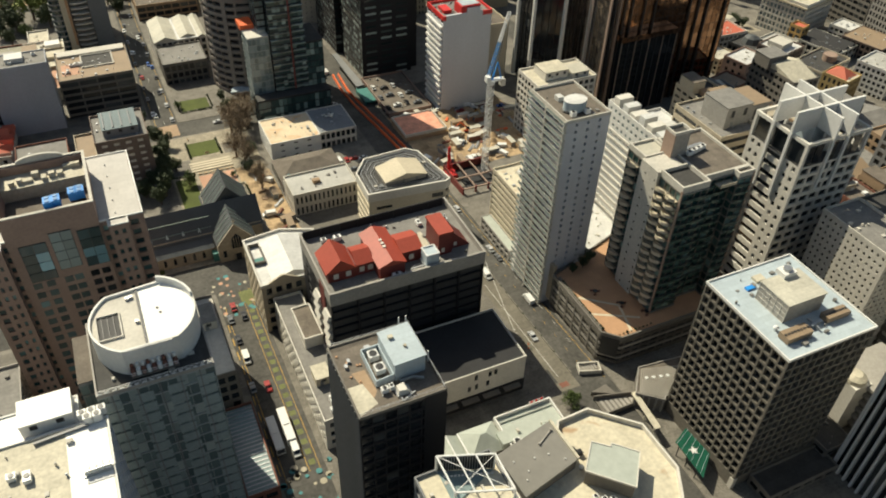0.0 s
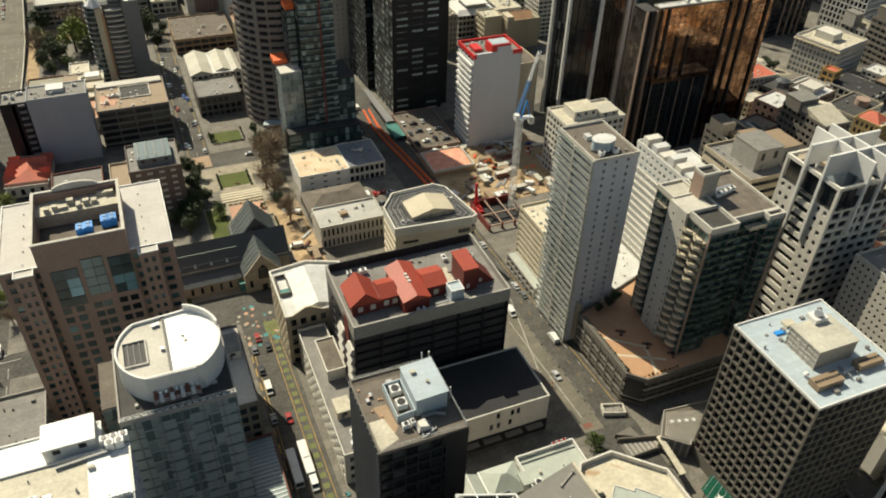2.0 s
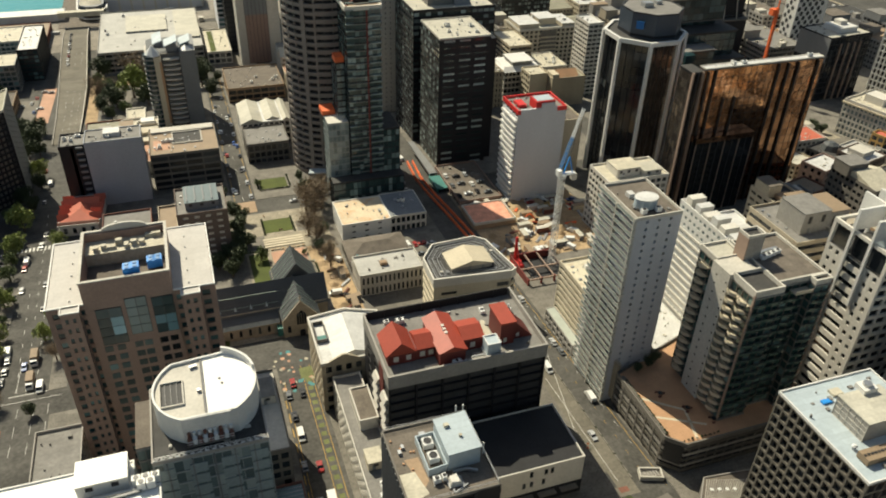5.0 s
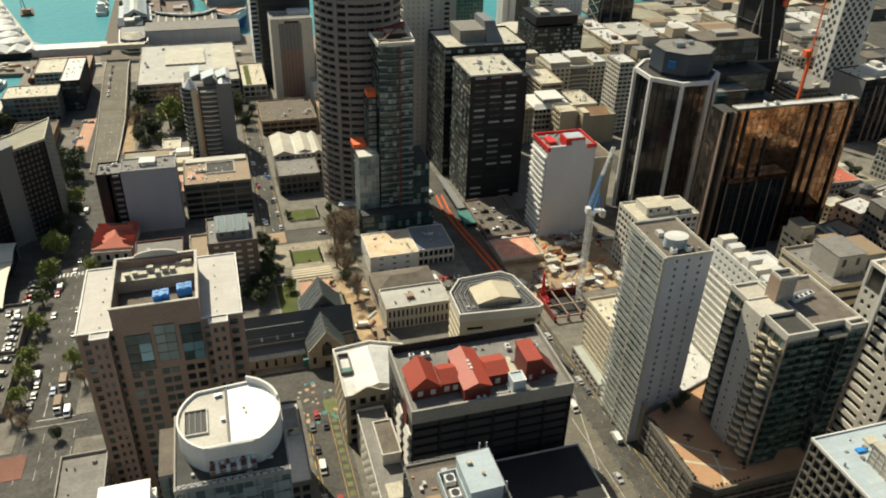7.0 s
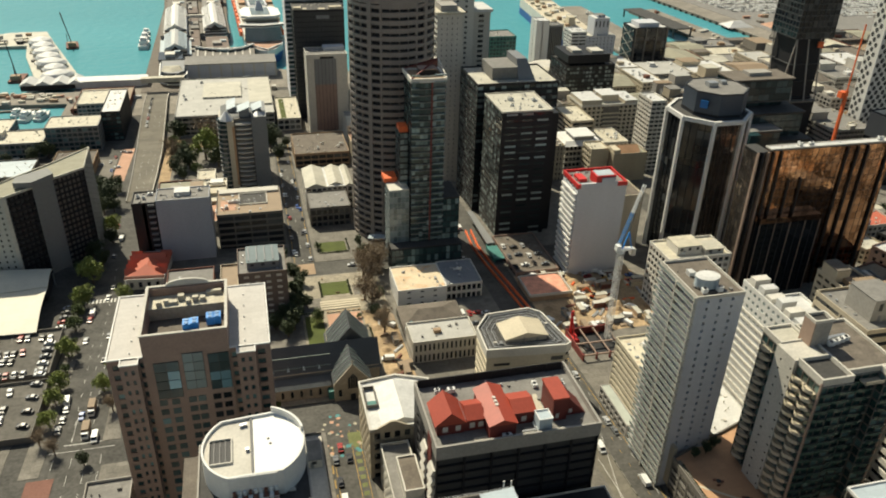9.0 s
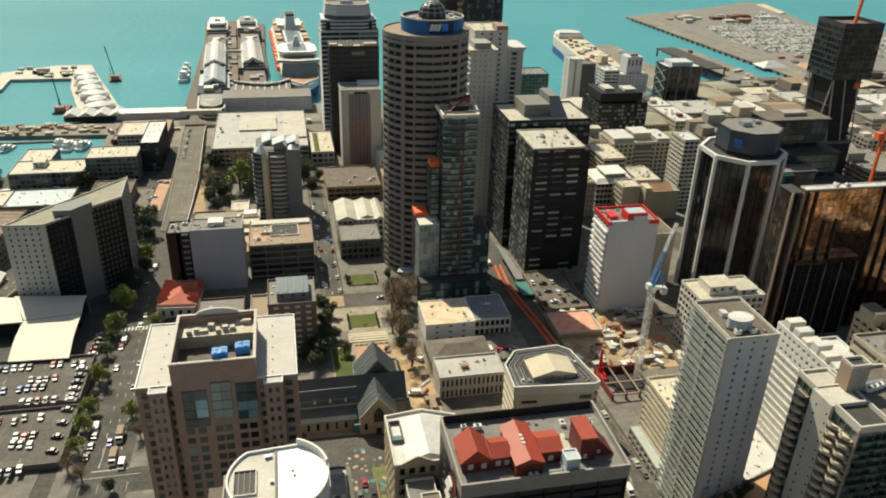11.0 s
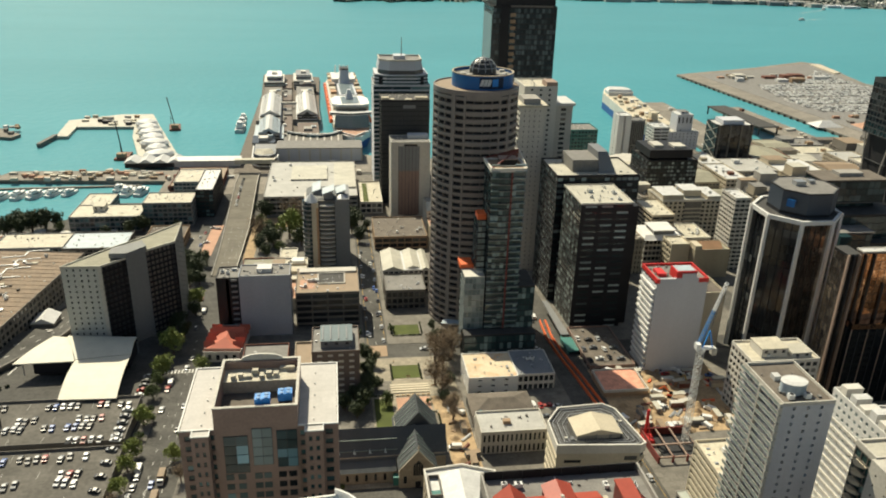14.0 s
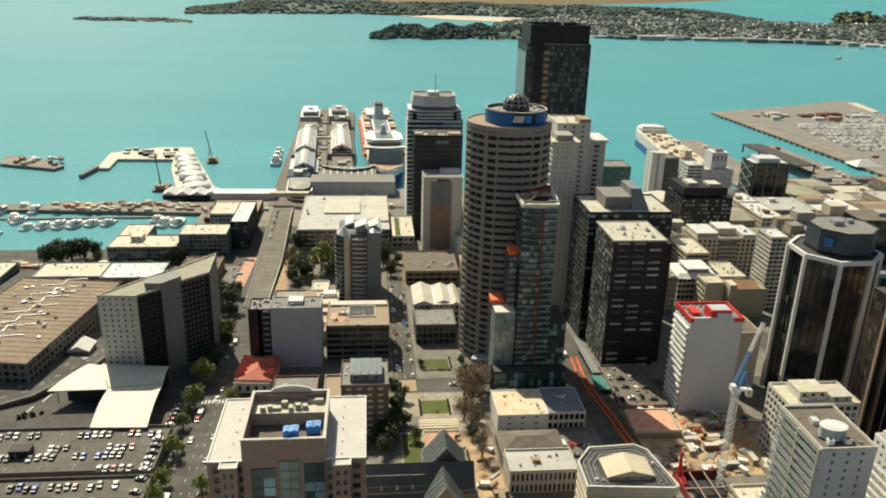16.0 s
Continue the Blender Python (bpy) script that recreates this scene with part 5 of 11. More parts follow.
    CARS[kind] = e
    return e


egg_crate_office()
slab_apartment_tower()
balcony_tower()
parking_podium()
white_frame_tower()
red_roofed_office()
dark_slim_tower()
round_topped_tower()
white_roofed_tower()
brown_hotel()


def octagonal_office():
    ob = thing("octagonal_office", "off-white angular office with a stained cream roof", "building", 86, 82, 0)
    out = [(-26, -22), (6, -22), (12.2, -10.8), (12.0, 2.8), (2.0, 12.4), (-7, 12.0), (-9, 9), (-26, 9)]
    part("wall", Geo().prism(out, -3, 30), OFFWHITE, ob)
    part("roof", Geo().prism([(x * 0.985, y * 0.985) for x, y in out], 30, 30.15), STAIN_CREAM, ob)
    part("parapet", Geo().ring([(x * 1.01, y * 1.01) for x, y in out], 0.5, 29.5, 31.6), OFFWHITE, ob)
    for k in range(7):
        part("window_band", Geo().ring([(x * 1.004, y * 1.004) for x, y in out], 0.3, 2.5 + k * 3.8, 4.5 + k * 3.8), GLASS_D, ob)
    p = thing("plant_room", "pale grey flat-topped plant room on a cream roof", "plant room", 83.2, 77.0, 30.2)
    pl = [(-7.4, 0.2), (0.8, -8.0), (7.0, -0.6), (2.2, 4.2), (1.5, 3.5), (-1.8, 6.4)]
    part("wall", Geo().prism([(x * 0.97, y * 0.97) for x, y in pl], 0, 4.6), CONC_DARK, p)
    part("roof", Geo().prism([(x * 1.02, y * 1.02) for x, y in pl], 4.6, 4.9), SAGE, p)
    part("roof_rim", Geo().ring([(x * 1.03, y * 1.03) for x, y in pl], 0.25, 4.55, 5.1), OFFWHITE, p)
    part("door", Geo().box(-3.6, -2.7, -3.2, -2.4, 0.2, 2.2), OFFWHITE, p)
    s = thing("sloped_roof_block", "dark grey sloping roof over a plant hall", "roof hall", 68.2, 85.4, 24)
    sl = [(-8.7, 4.3), (-7.8, -8.1), (8.4, -4.2), (7.8, 7.9)]
    part("wall", Geo().prism([(x * 0.96, y * 0.96) for x, y in sl], 0, 9.4), CONC_DARK, s)
    part("roof", Geo().prism(sl, 9.4, 10.0), ROOF_SMOOTH, s)
    part("roof_edge", Geo().beam((8.4, -4.2, 10.1), (7.8, 7.9, 10.1), 0.7), ROOF_CREAM, s)
    part("conduit", Geo().beam((2.2, 3.0, 10.2), (6.2, 5.2, 10.2), 0.35).cyl(6.4, 5.4, 10, 10.7, 0.3, n=8).cyl(2.0, 2.9, 10, 10.6, 0.3, n=8), CONCRETE, s)
    for x, y in ((-6, 1), (-4, -2.5), (-1, 0), (2.5, -0.4), (-5.5, -4.5), (5.5, -3)):
        part("vent", Geo().cyl(x, y, 10.0, 10.3, 0.18, n=8), STEEL_W, s)
    f = thing("steel_pergola", "pale steel roof frame with diagonal bracing over a sunlit court", "pergola", 52.3, 86.4, 30.2)
    fr = [(-6.4, 7.3), (6.3, 2.6), (6.1, -7.4), (-6.4, -2.9)]
    for a, b in zip(fr, fr[1:] + fr[:1]):
        part("edge_beam", Geo().beam((*a, 5.8), (*b, 5.8), 0.38), STEEL_W, f)
    for k in range(1, 3):
        t = k / 3
        a = (fr[0][0] + (fr[1][0] - fr[0][0]) * t, fr[0][1] + (fr[1][1] - fr[0][1]) * t)
        b = (fr[3][0] + (fr[2][0] - fr[3][0]) * t, fr[3][1] + (fr[2][1] - fr[3][1]) * t)
        part("rafter", Geo().beam((*a, 5.8), (*b, 5.8), 0.3), STEEL_W, f)
    part("brace", Geo().beam((*fr[0], 5.8), (*fr[2], 5.8), 0.12), STEEL_W, f)
    part("brace", Geo().beam((*fr[1], 5.8), (*fr[3], 5.8), 0.12), STEEL_W, f)
    for a in fr:
        part("post", Geo().beam((*a, 0), (*a, 5.8), 0.4), STEEL_W, f)
    g = Geo()
    for k in range(22):
        t = (k + 0.5) / 22
        x, y = fr[0][0] + (fr[1][0] - fr[0][0]) * t, fr[0][1] + (fr[1][1] - fr[0][1]) * t
        g.box(x - 0.07, x + 0.07, y - 0.35, y - 0.2, 0, 5.6)
    part("screen_bars", g, STEEL, f)
    part("louvre_screen", Geo().prism([(-6.3, 7.5), (-6.3, 7.3), (6.2, 2.7), (6.2, 2.9)], 0, 5.5), CHARCOAL, f)
    # shadow across the court floor, laid down as a teal triangle
    part("glass_deck", Geo().prism([(-6.2, 7.0), (-6.2, -2.6), (6.1, 2.4)], 0.02, 0.2), TEAL_SHADE, f)
    g = Geo()
    for k in range(14):
        x = -5.6 + k * 0.82
        g.box(x, x + 0.5, 5.0 - (x + 6.2) * 0.34, 5.3 - (x + 6.2) * 0.34, 0.2, 0.7)
    part("light_row", g, STEEL_W, f)
    f.location, f.scale = (45.6, 75.3, 50.2), (0.872, 0.872, 0.872)
    block("court_block", "grey office block with a cream roof court", 35.3, 52.3, 57.5, 81.8, 50, GREY, STAIN_CREAM, sh=3.6, bay=3, see="S", limit=20, parapet=0.8)
    ob2, w, d, h = block("grey_roof_annex", "off-white annex with a smooth sage-grey roof", 68.6, 85.4, 94.8, 106.8, 22, OFFWHITE, SAGE, sh=3.6, bay=3, see="S", limit=10, parapet=1.1, pmat=WHITE)
    part("roof_kerb", Geo().box(-w / 2 + 0.4, w / 2 - 0.4, d / 2 - 2.0, d / 2 - 1.6, h + 0.05, h + 0.5), SAGE, ob2)
    for k in range(3):
        b = thing("red_barrier", "small red and white barrier standing at a roof edge", "barrier", 79.6 + k * 1.5, 107.6, gz(107))
        part("board", Geo().box(-0.5, 0.5, -0.06, 0.06, 0.35, 1.1), RED_PAINT, b)
        part("post", Geo().box(-0.55, -0.45, -0.2, 0.2, 0, 1.15).box(0.45, 0.55, -0.2, 0.2, 0, 1.15), STEEL_W, b)
        b.location.z = 23.1
        b.location.y = 106.65
    ob3, w, d, h = block("hipped_annex", "annex with a sage green hipped roof", 58.4, 68.3, 98.6, 107, 21, OFFWHITE, SAGE, sh=3.6, bay=3, see="", parapet=0)
    part("hip_roof", Geo().hip(-w / 2 - 0.3, w / 2 + 0.2, -d / 2 - 0.3, d / 2 + 0.3, h + 0.05, h + 3.0), SAGE, ob3)
    part("hip_edge", Geo().beam((-w / 2 - 0.3, -d / 2, h + 0.2), (-w / 2 - 0.3, d / 2, h + 0.2), 0.4), STEEL_W, ob3)
    part("gutter_block", Geo().box(w / 2 - 1.6, w / 2 + 1.2, -d / 2 - 0.5, -d / 2 + 3.4, h, h + 2.3), SAGE, ob3)
    ob3, w, d, h = block("corner_hut", "corner hut with a sage gabled roof and white ridge", 51.4, 58.2, 100, 107, 20, OFFWHITE, SAGE, sh=3.6, bay=3, see="", parapet=0)
    part("gabled_roof", Geo().gable(-w / 2 - 0.2, w / 2 + 0.2, -d / 2 - 0.3, d / 2 + 0.3, h + 0.05, h + 2.0, "y"), SAGE, ob3)
    part("ridge", Geo().beam((0, -d / 2 - 0.3, h + 2.05), (0, d / 2 + 0.3, h + 2.05), 0.3), STEEL_W, ob3)
    clutter(69.2, 75, 95.2, 99, 22, 6, 44)
    ac_unit(70.4, 97.4, 22.1, 1.8, 1.8, 1.9)
    ac_unit(78.0, 85.4, 30.2, 1.3, 1.3, 1.4, 0, 1, DARKMETAL)
    ac_unit(79.2, 84.2, 30.2, 1.3, 1.3, 1.4, 0, 1, DARKMETAL)
    vent(77.6, 80.6, 30.2, 0.7, 1.2)
    for x, y in ((76.2, 72.6), (77.8, 71.4), (79.6, 70.6)):
        ac_unit(x, y, 30.2, 1.3, 1.0, 1.2)


octagonal_office()


def gabled_hall():
    zb = gz(214) - 0.3
    ob = thing("gabled_hall", "old cream hall with a white gabled roof deck", "building", 39, 199, zb)
    H = 16 - zb
    out = [(-12.4, -13), (3.2, -11.2), (11.8, 9.4), (0.6, 15.2), (-12.4, 10.2)]
    facade(ob, 14.6, 25, 0, H, BEIGE, GLASS_D, GLASS_DI, at=(-5.1, -0.6), sh=4.0, bay=3.4, pier=1.4, band=1.5, depth=0.4, see="SW", limit=90)
    part("east_wing", Geo().prism([(2.2, -11.2), (5, -11), (11.4, 8.6), (1, 12.5), (2.2, 8)], 0, H), BEIGE, ob)
    part("roof", Geo().prism([(-12.3, -12.9), (2.3, -12.9), (5, -10.8), (11.6, 8.8), (0.8, 13.2), (-12.3, 11.6)], H, H + 0.2), ROOF_WHITE, ob)
    part("gable", Geo().prism([(-12.3, -13.2), (2.3, -13.2), (2.3, -12.6), (-12.3, -12.6)], H - 0.2, H + 3.4, [(-5.6, -13.2), (-4.4, -13.2), (-4.4, -12.6), (-5.6, -12.6)]), BEIGE, ob)
    part("parapet", Geo().ring([(-12.5, -13.2), (2.5, -13.1), (5.2, -11), (11.9, 9), (0.8, 13.6), (-12.5, 11.9)], 0.6, H + 0.1, H + 1.1), OFFWHITE, ob)
    part("ridge_roof", Geo().gable(-8.2, 6.4, -11, 9, H + 0.2, H + 2.6, "y"), ROOF_WHITE, ob)
    part("roof_well", Geo().ring([(-11.6, -2), (-7.8, -2), (-7.8, 8), (-11.6, 8)], 0.3, H + 0.2, H + 1.6), CONC_DARK, ob)
    part("well_roof", Geo().box(-11.3, -8.1, -1.6, 1.2, H + 0.2, H + 0.7), TEALMETAL, ob)


gabled_hall()


def cream_parking_block():
    zb = gz(219)
    ob = thing("cream_octagon_block", "cream octagonal office block with roof pipes round a gabled hut", "building", 93, 231, zb)
    H = 14.5 - zb
    out = [(-17, -10.2), (13.5, -12.8), (15.9, -11.5), (11.9, 10.5), (7.7, 14.3), (-10.3, 13.2), (-16.5, 4.8)]
    part("core", Geo().prism([(x * 0.97, y * 0.97) for x, y in out], -4, H), GLASS_D, ob)
    part("south_wall", Geo().prism([(-16.9, -10.3), (13.5, -12.9), (13.6, -12.0), (-16.8, -9.4)], 0, H), CREAM, ob)
    for k in range(6):
        part("spandrel", Geo().ring(out, 0.5, 0.5 + k * 3.5, 2.3 + k * 3.5), CREAM, ob)
    part("parapet", Geo().ring([(x * 1.01, y * 1.01) for x, y in out], 0.6, H - 2.4, H + 1.3), OFFWHITE, ob)
    part("roof", Geo().prism([(x * 0.97, y * 0.97) for x, y in out], H, H + 0.1), ROOF_DARK, ob)
    for q, z in ((0.91, 0.9), (0.86, 0.4), (0.80, 0.9), (0.75, 0.4), (0.69, 0.7), (0.63, 0.4)):
        part("roof_pipe", Geo().ring([(x * q, y * q) for x, y in out], 0.22, H + z - 0.2, H + z), STEEL if z > 0.5 else GREY, ob)
    rr = random.Random(77)
    for k in range(14):
        a = 2 * math.pi * k / 14
        q = rr.uniform(0.6, 0.75)
        part("pipe_support", Geo().beam((16 * q * math.cos(a), 12 * q * math.sin(a), H + 0.5), (14.4 * math.cos(a), 10.6 * math.sin(a), H + 0.5), 0.16), CONC_DARK, ob)
    for k in range(9):
        part("pipe_box", Geo().cube(rr.uniform(-13, -9.5) if k % 2 else rr.uniform(8.8, 11), rr.uniform(-8, 6), H + 0.1, 1.2, 0.9, rr.uniform(0.7, 1.3)), GREY if k % 3 else CONC_PALE, ob)
    part("hut_wall", Geo().box(-8.4, 8.0, -6.6, 4.2, H, H + 2.2), CONCRETE, ob)
    part("hut_roof", Geo().gable(-9, 8.6, -7.0, 4.6, H + 2.2, H + 4.6, "y"), CREAM, ob)
    part("hut_gable", Geo().box(-1.6, -1.2, -7.05, -6.6, H, H + 2.6).box(3.6, 4.6, -6.72, -6.6, H + 0.2, H + 1.8), GREY, ob)
    part("window_slot", Geo().prism([(-14, -10.65), (-8, -11.15), (-8, -10.9), (-14, -10.4)], H - 6.4, H - 5.2), GLASS_D, ob)
    part("window_slot", Geo().prism([(8, -12.5), (12.6, -12.9), (12.6, -12.65), (8, -12.25)], H - 5.4, H - 3.6), GLASS_D, ob)


cream_parking_block()
ob, w, d, h = block("old_commercial_house", "old beige commercial building with tall sash windows", 54, 81, 248.5, 263, 2, CONC_PALE, ROOF_PALE, GLASS_D, sh=4.2, bay=1.8, pier=1.0, band=1.7, see="SW", limit=120, parapet=0.8)
solo("roof_box", Geo().box(64, 67, 254, 256, 2, 3.6), TAN, "brown roof box on a flat tan roof", "roof box")
ob, w, d, h = block("iron_roofed_hall", "low hall with a dark brown hipped iron roof", 54.5, 82, 263.5, 287, -4.4, CONCRETE, ROOF_BROWN, sh=4, bay=3, see="W", limit=30, parapet=0)
part("hip_roof", Geo().hip(-13.9, 13.9, -5, 11.9, h, h + 3.0), ROOF_BROWN, ob)
part("front_roof", Geo().box(-13.6, 13.6, -11.6, -7.2, h, h + 1.6), HOTEL_DECK, ob)
part("front_rail", Geo().box(-13.6, 13.6, -11.7, -11.5, h + 1.6, h + 2.4), STEEL_W, ob)
part("glass_gable", Geo().gable(-13, -8, -10.5, -5.5, h + 1.0, h + 3.4, "y"), GLASS_B, ob)
ob, w, d, h = block("white_studio", "white two-storey studio block with a cream roof", 57, 80, 296, 318, -2.5, WHITE, STAIN_ORANGE, GLASS_D, sh=3.6, bay=6, pier=4.4, band=2.2, see="SW", limit=40, parapet=0.5)
block("grey_studio", "grey roofed studio block with broad windows", 80.3, 98, 298, 320, -3, OFFWHITE, SLATE_PALE, GLASS_D, sh=3.6, bay=2.4, pier=0.6, band=1.5, see="S", limit=30, parapet=0.4)
clutter(80, 97, 306, 319, -3, 4, 9)
ob, w, d, h = block("striped_office", "tan office block with pale strip spandrels", 122.7, 139, 186.5, 211, 21, CREAM, STAIN_CREAM, GLASS_D, sh=2.7, bay=32, pier=0.5, band=1.35, depth=0.7, see="W", limit=60, per={"S": dict(bay=18)}, pmat=CREAM)
clutter(123.5, 138, 190, 209, 21, 6, 17)
block("street_awning_shop", "low shop with a pale sage roof along a street", 118.6, 122.5, 187, 210, 0.6, CONCRETE, SAGE, GLASS_D, sh=3, bay=3, see="W", limit=10, parapet=0.2)
ob = thing("white_walled_annex", "low white-walled annex with a felt roof blackened for shade", "building", 73.4, 139.5, -1)
part("wall", Geo().box(-18.2, 18.2, -10.9, 10.9, 0, 15), OFFWHITE, ob)
# the neighbours' shadow over this roof is put into its black
part("roof", Geo().box(-17.8, 17.8, -10.5, 10.5, 15, 15.1), BLACK_FELT_SHADE, ob)
part("parapet", Geo().ring(rect(36.5, 21.9), 0.35, 14.7, 15.5), OFFWHITE, ob)
for x, z in ((8.1, 11.9), (6.2, 11.9), (1.6, 12.2), (5.7, 8.0), (1.9, 8.0), (-0.4, 7.9), (-8.0, 8.8), (-13.0, 8.4)):
    part("window", Geo().box(x - 0.5, x + 0.5, -10.98, -10.8, z, z + 2.1), GLASS_D, ob)
    part("window_sill", Geo().box(x - 0.6, x + 0.6, -11.1, -10.9, z - 0.2, z), CONC_PALE, ob)
# charcoal here deepens the shade of the narrow street
part("shop_base", Geo().box(-18.3, 18.3, -11.2, -10.85, 0, 5.6), CHARCOAL, ob)
for k in range(5):
    part("shop_awning", Geo().box(-17.0 + k * 7, -11.6 + k * 7, -13.0, -11.2, 4.6, 4.9), CONC_DARK, ob)
ob, w, d, h = block("street_shop_row", "narrow white shop row with grey roofs along a street", 29.6, 38.6, 131, 184, 11.5, OFFWHITE, ROOF_GREY, GLASS_D, sh=3.8, bay=3.2, pier=1.5, band=1.5, see="WS", limit=80, parapet=1.0)
part("upper_storey", Geo().box(-1.2, 4.4, 2, 16, h, h + 4.0), OFFWHITE, ob)
part("upper_roof", Geo().ring([(-1.4, 1.8), (4.6, 1.8), (4.6, 16.2), (-1.4, 16.2)], 0.4, h + 4.0, h + 4.6), OFFWHITE, ob)
part("upper_deck", Geo().box(-1.0, 4.2, 2.2, 15.8, h + 4.0, h + 4.15), ROOF_BROWN, ob)
plant_room(31.5, 36, 144, 149.5, 11.6, 14.6, CREAM, ROOF_CREAM, "cream roof hut with a flat top")
clutter(31, 37, 132, 142, 11.5, 5, 61)
ob, w, d, h = block("bright_west_slab", "white apartment slab with stacked balconies and stepped roof", 165, 172, 172, 203, 45.5, WHITE, ROOF_WHITE, GLASS_RT, sh=3, bay=2.6, pier=1.4, band=1.7, depth=0.2, see="W", limit=120)
for k in range(14):
    for yy in (-14, -10.4, -6.8, -3.2, 0.4, 4.0, 7.6, 11.2):
        part("balcony", Geo().box(-w / 2 - 0.35, -w / 2, yy, yy + 3.3, 1.4 + k * 3.03, 2.5 + k * 3.03), OFFWHITE, ob)
for k in range(6):
    solo("roof_box", Geo().box(166 - 0.4 * (k % 2), 171.6, 173 + k * 4.9, 176.2 + k * 4.9, 45.5, 47.4 + 0.8 * (k % 3)), OFFWHITE if k % 2 else ROOF_WHITE, "white stepped roof box on an apartment slab", "roof box", "roof boxes")
block("bright_east_slab", "white apartment slab behind a tower", 172.2, 184, 166, 196, 42, WHITE, ROOF_WHITE, GLASS, sh=3, bay=3.2, pier=0.6, band=1.6, depth=0.7, see="S", limit=60)
block("low_white_terrace", "low white roofed terrace between towers", 146, 164, 176, 203, 1, WHITE, ROOF_WHITE, sh=3, bay=4, see="", parapet=0.5)
ob, w, d, h = block("concrete_office_steps", "beige concrete office with sloped sills", 183, 200, 163, 188, 48, BEIGE, ROOF_GREY, GLASS_D, sh=3.6, bay=16, pier=0.6, band=2.0, see="SW", limit=60)
plant_room(188, 199, 168, 180, 48.1, 56, CONCRETE, ROOF_GREY, "grey concrete plant room on an office roof")
plant_room(200, 212, 172, 184, 40, 52, CONCRETE, ROOF_TAN, "grey concrete lift block beside an office roof")
block("perforated_office", "pale grey office with small punched windows", 188, 203, 96, 121, 46, CONC_PALE, ROOF_GREY, GLASS_D, sh=2.4, bay=2, pier=1.2, band=1.4, see="W", limit=200)
block("brown_banded_office", "dark brown office with pale window bands", 205, 232, 88, 126, 40, CONC_DARK, ROOF_DARK, OFFWHITE, sh=3.6, bay=2.6, pier=0.5, band=2.0, see="W", limit=90)
ob, w, d, h = block("ribbed_tower", "tall tower with white ribs and black glass strips", 158, 200, 20, 68.4, 84, WHITE, ROOF_GREY, GLASS_D, sh=88, bay=2.3, pier=0.62, band=0.4, depth=1.1, see="WN", parapet=0.4, limit=40)
block("dark_court_roof", "low dark roofed service court between towers", 132.5, 157.4, 66, 73.8, 3.5, CONC_DARK, ROOF_DARK, GLASS_D, sh=3, bay=4, see="", limit=0, parapet=0.8)
block("dark_court_roof", "low dark roofed service court behind a tower", 156, 166, 70, 92, 6, CONC_DARK, ROOF_DARK, GLASS_D, sh=3, bay=4, see="", limit=0, parapet=0.6)
e = thing("round_topped_stair", "white stair tower with a rounded cream top", "stair tower", 171.5, 80.5, 0)
part("wall", Geo().box(-3.2, 3.2, -3.5, 3.5, 0, 19), OFFWHITE, e)
part("rounded_top", Geo().cyl(0, 0, 19, 20.2, 3.4, 3.1, 18).cyl(0, 0, 20.2, 21.2, 3.1, 1.6, 18), ROOF_CREAM, e)
e = thing("ramp_deck", "banded concrete parking ramp behind an office tower", "parking ramp", 182, 76, 0)
for k in range(6):
    part("ramp_slab", Geo().box(-9, 9, -8, 12, 2.4 + k * 3, 3.6 + k * 3), CONCRETE, e)
part("ramp_core", Geo().box(-8, 8, -7, 11, 0, 18), CONC_DARK, e)
setting("lawn", sheet(176, 200, 92, 112, 0.1, 0.1), GRASS, "small sunlit lawn between buildings")
e = thing("low_entry_block", "grey podium block with a slatted roof beside an office tower", "building", 129, 110, 0)
pl = [(-9.9, -0.9), (-3.3, -6.7), (-2.6, -5.6), (12, -5.6), (12, 5.6), (-3.2, 7.1)]
part("wall", Geo().prism(pl, -1, 5.6), CONC_DARK, e)
part("roof_bed", Geo().prism([(x * 0.97, y * 0.97) for x, y in pl], 5.6, 5.75), ROOF_BROWN, e)
part("roof_rim", Geo().ring([(x * 1.01, y * 1.01) for x, y in pl], 0.3, 5.4, 6.1), CONCRETE, e)
for k in range(18):
    t = k / 17
    part("roof_slat", Geo().beam((-8.6 + 5.6 * t, -1.2 - 4.8 * t, 5.95), (-2.6 + 12 * t, 6.2 - 3.5 * t, 5.95), 0.16), CONC_PALE, e)
for k in range(4):
    part("skylight", Geo().cube(-3.5 + k * 2.2, 2.6 - k * 0.6, 5.7, 0.9, 0.9, 0.5), STEEL_W, e)
for k in range(5):
    part("wall_pier", Geo().beam((-9.7 + k * 1.5, -1.2 - k * 1.3, 0), (-9.7 + k * 1.5, -1.2 - k * 1.3, 5.4), 0.45), CONCRETE, e)
solo("covered_walk", Geo().prism([(117.0, 96.3), (119.0, 96.3), (120.3, 110.2), (118.5, 110.2)], 4.7, 5.0).box(117.2, 117.5, 97, 97.3, -0.2, 4.7).box(118.8, 119.1, 103, 103.3, -0.2, 4.7).box(118.8, 119.1, 109, 109.3, -0.2, 4.7), ROOF_CREAM, "narrow cream walkway roof on posts", "walkway roof")
e = thing("street_ramp", "concrete stair ramp with pale landings between low walls", "ramp", 115, 111.5, 0)
part("ramp_bed", Geo().prism([(-6.0, -2.6), (6.2, -2.6), (6.4, 0.8), (-5.6, 4.0)], -0.3, 0.5), CONC_DARK, e)
part("ramp_wall", Geo().prism([(-6.2, -2.9), (6.2, -2.9), (6.2, -2.5), (-6.2, -2.5)], -0.3, 1.7), CONC_DARK, e)
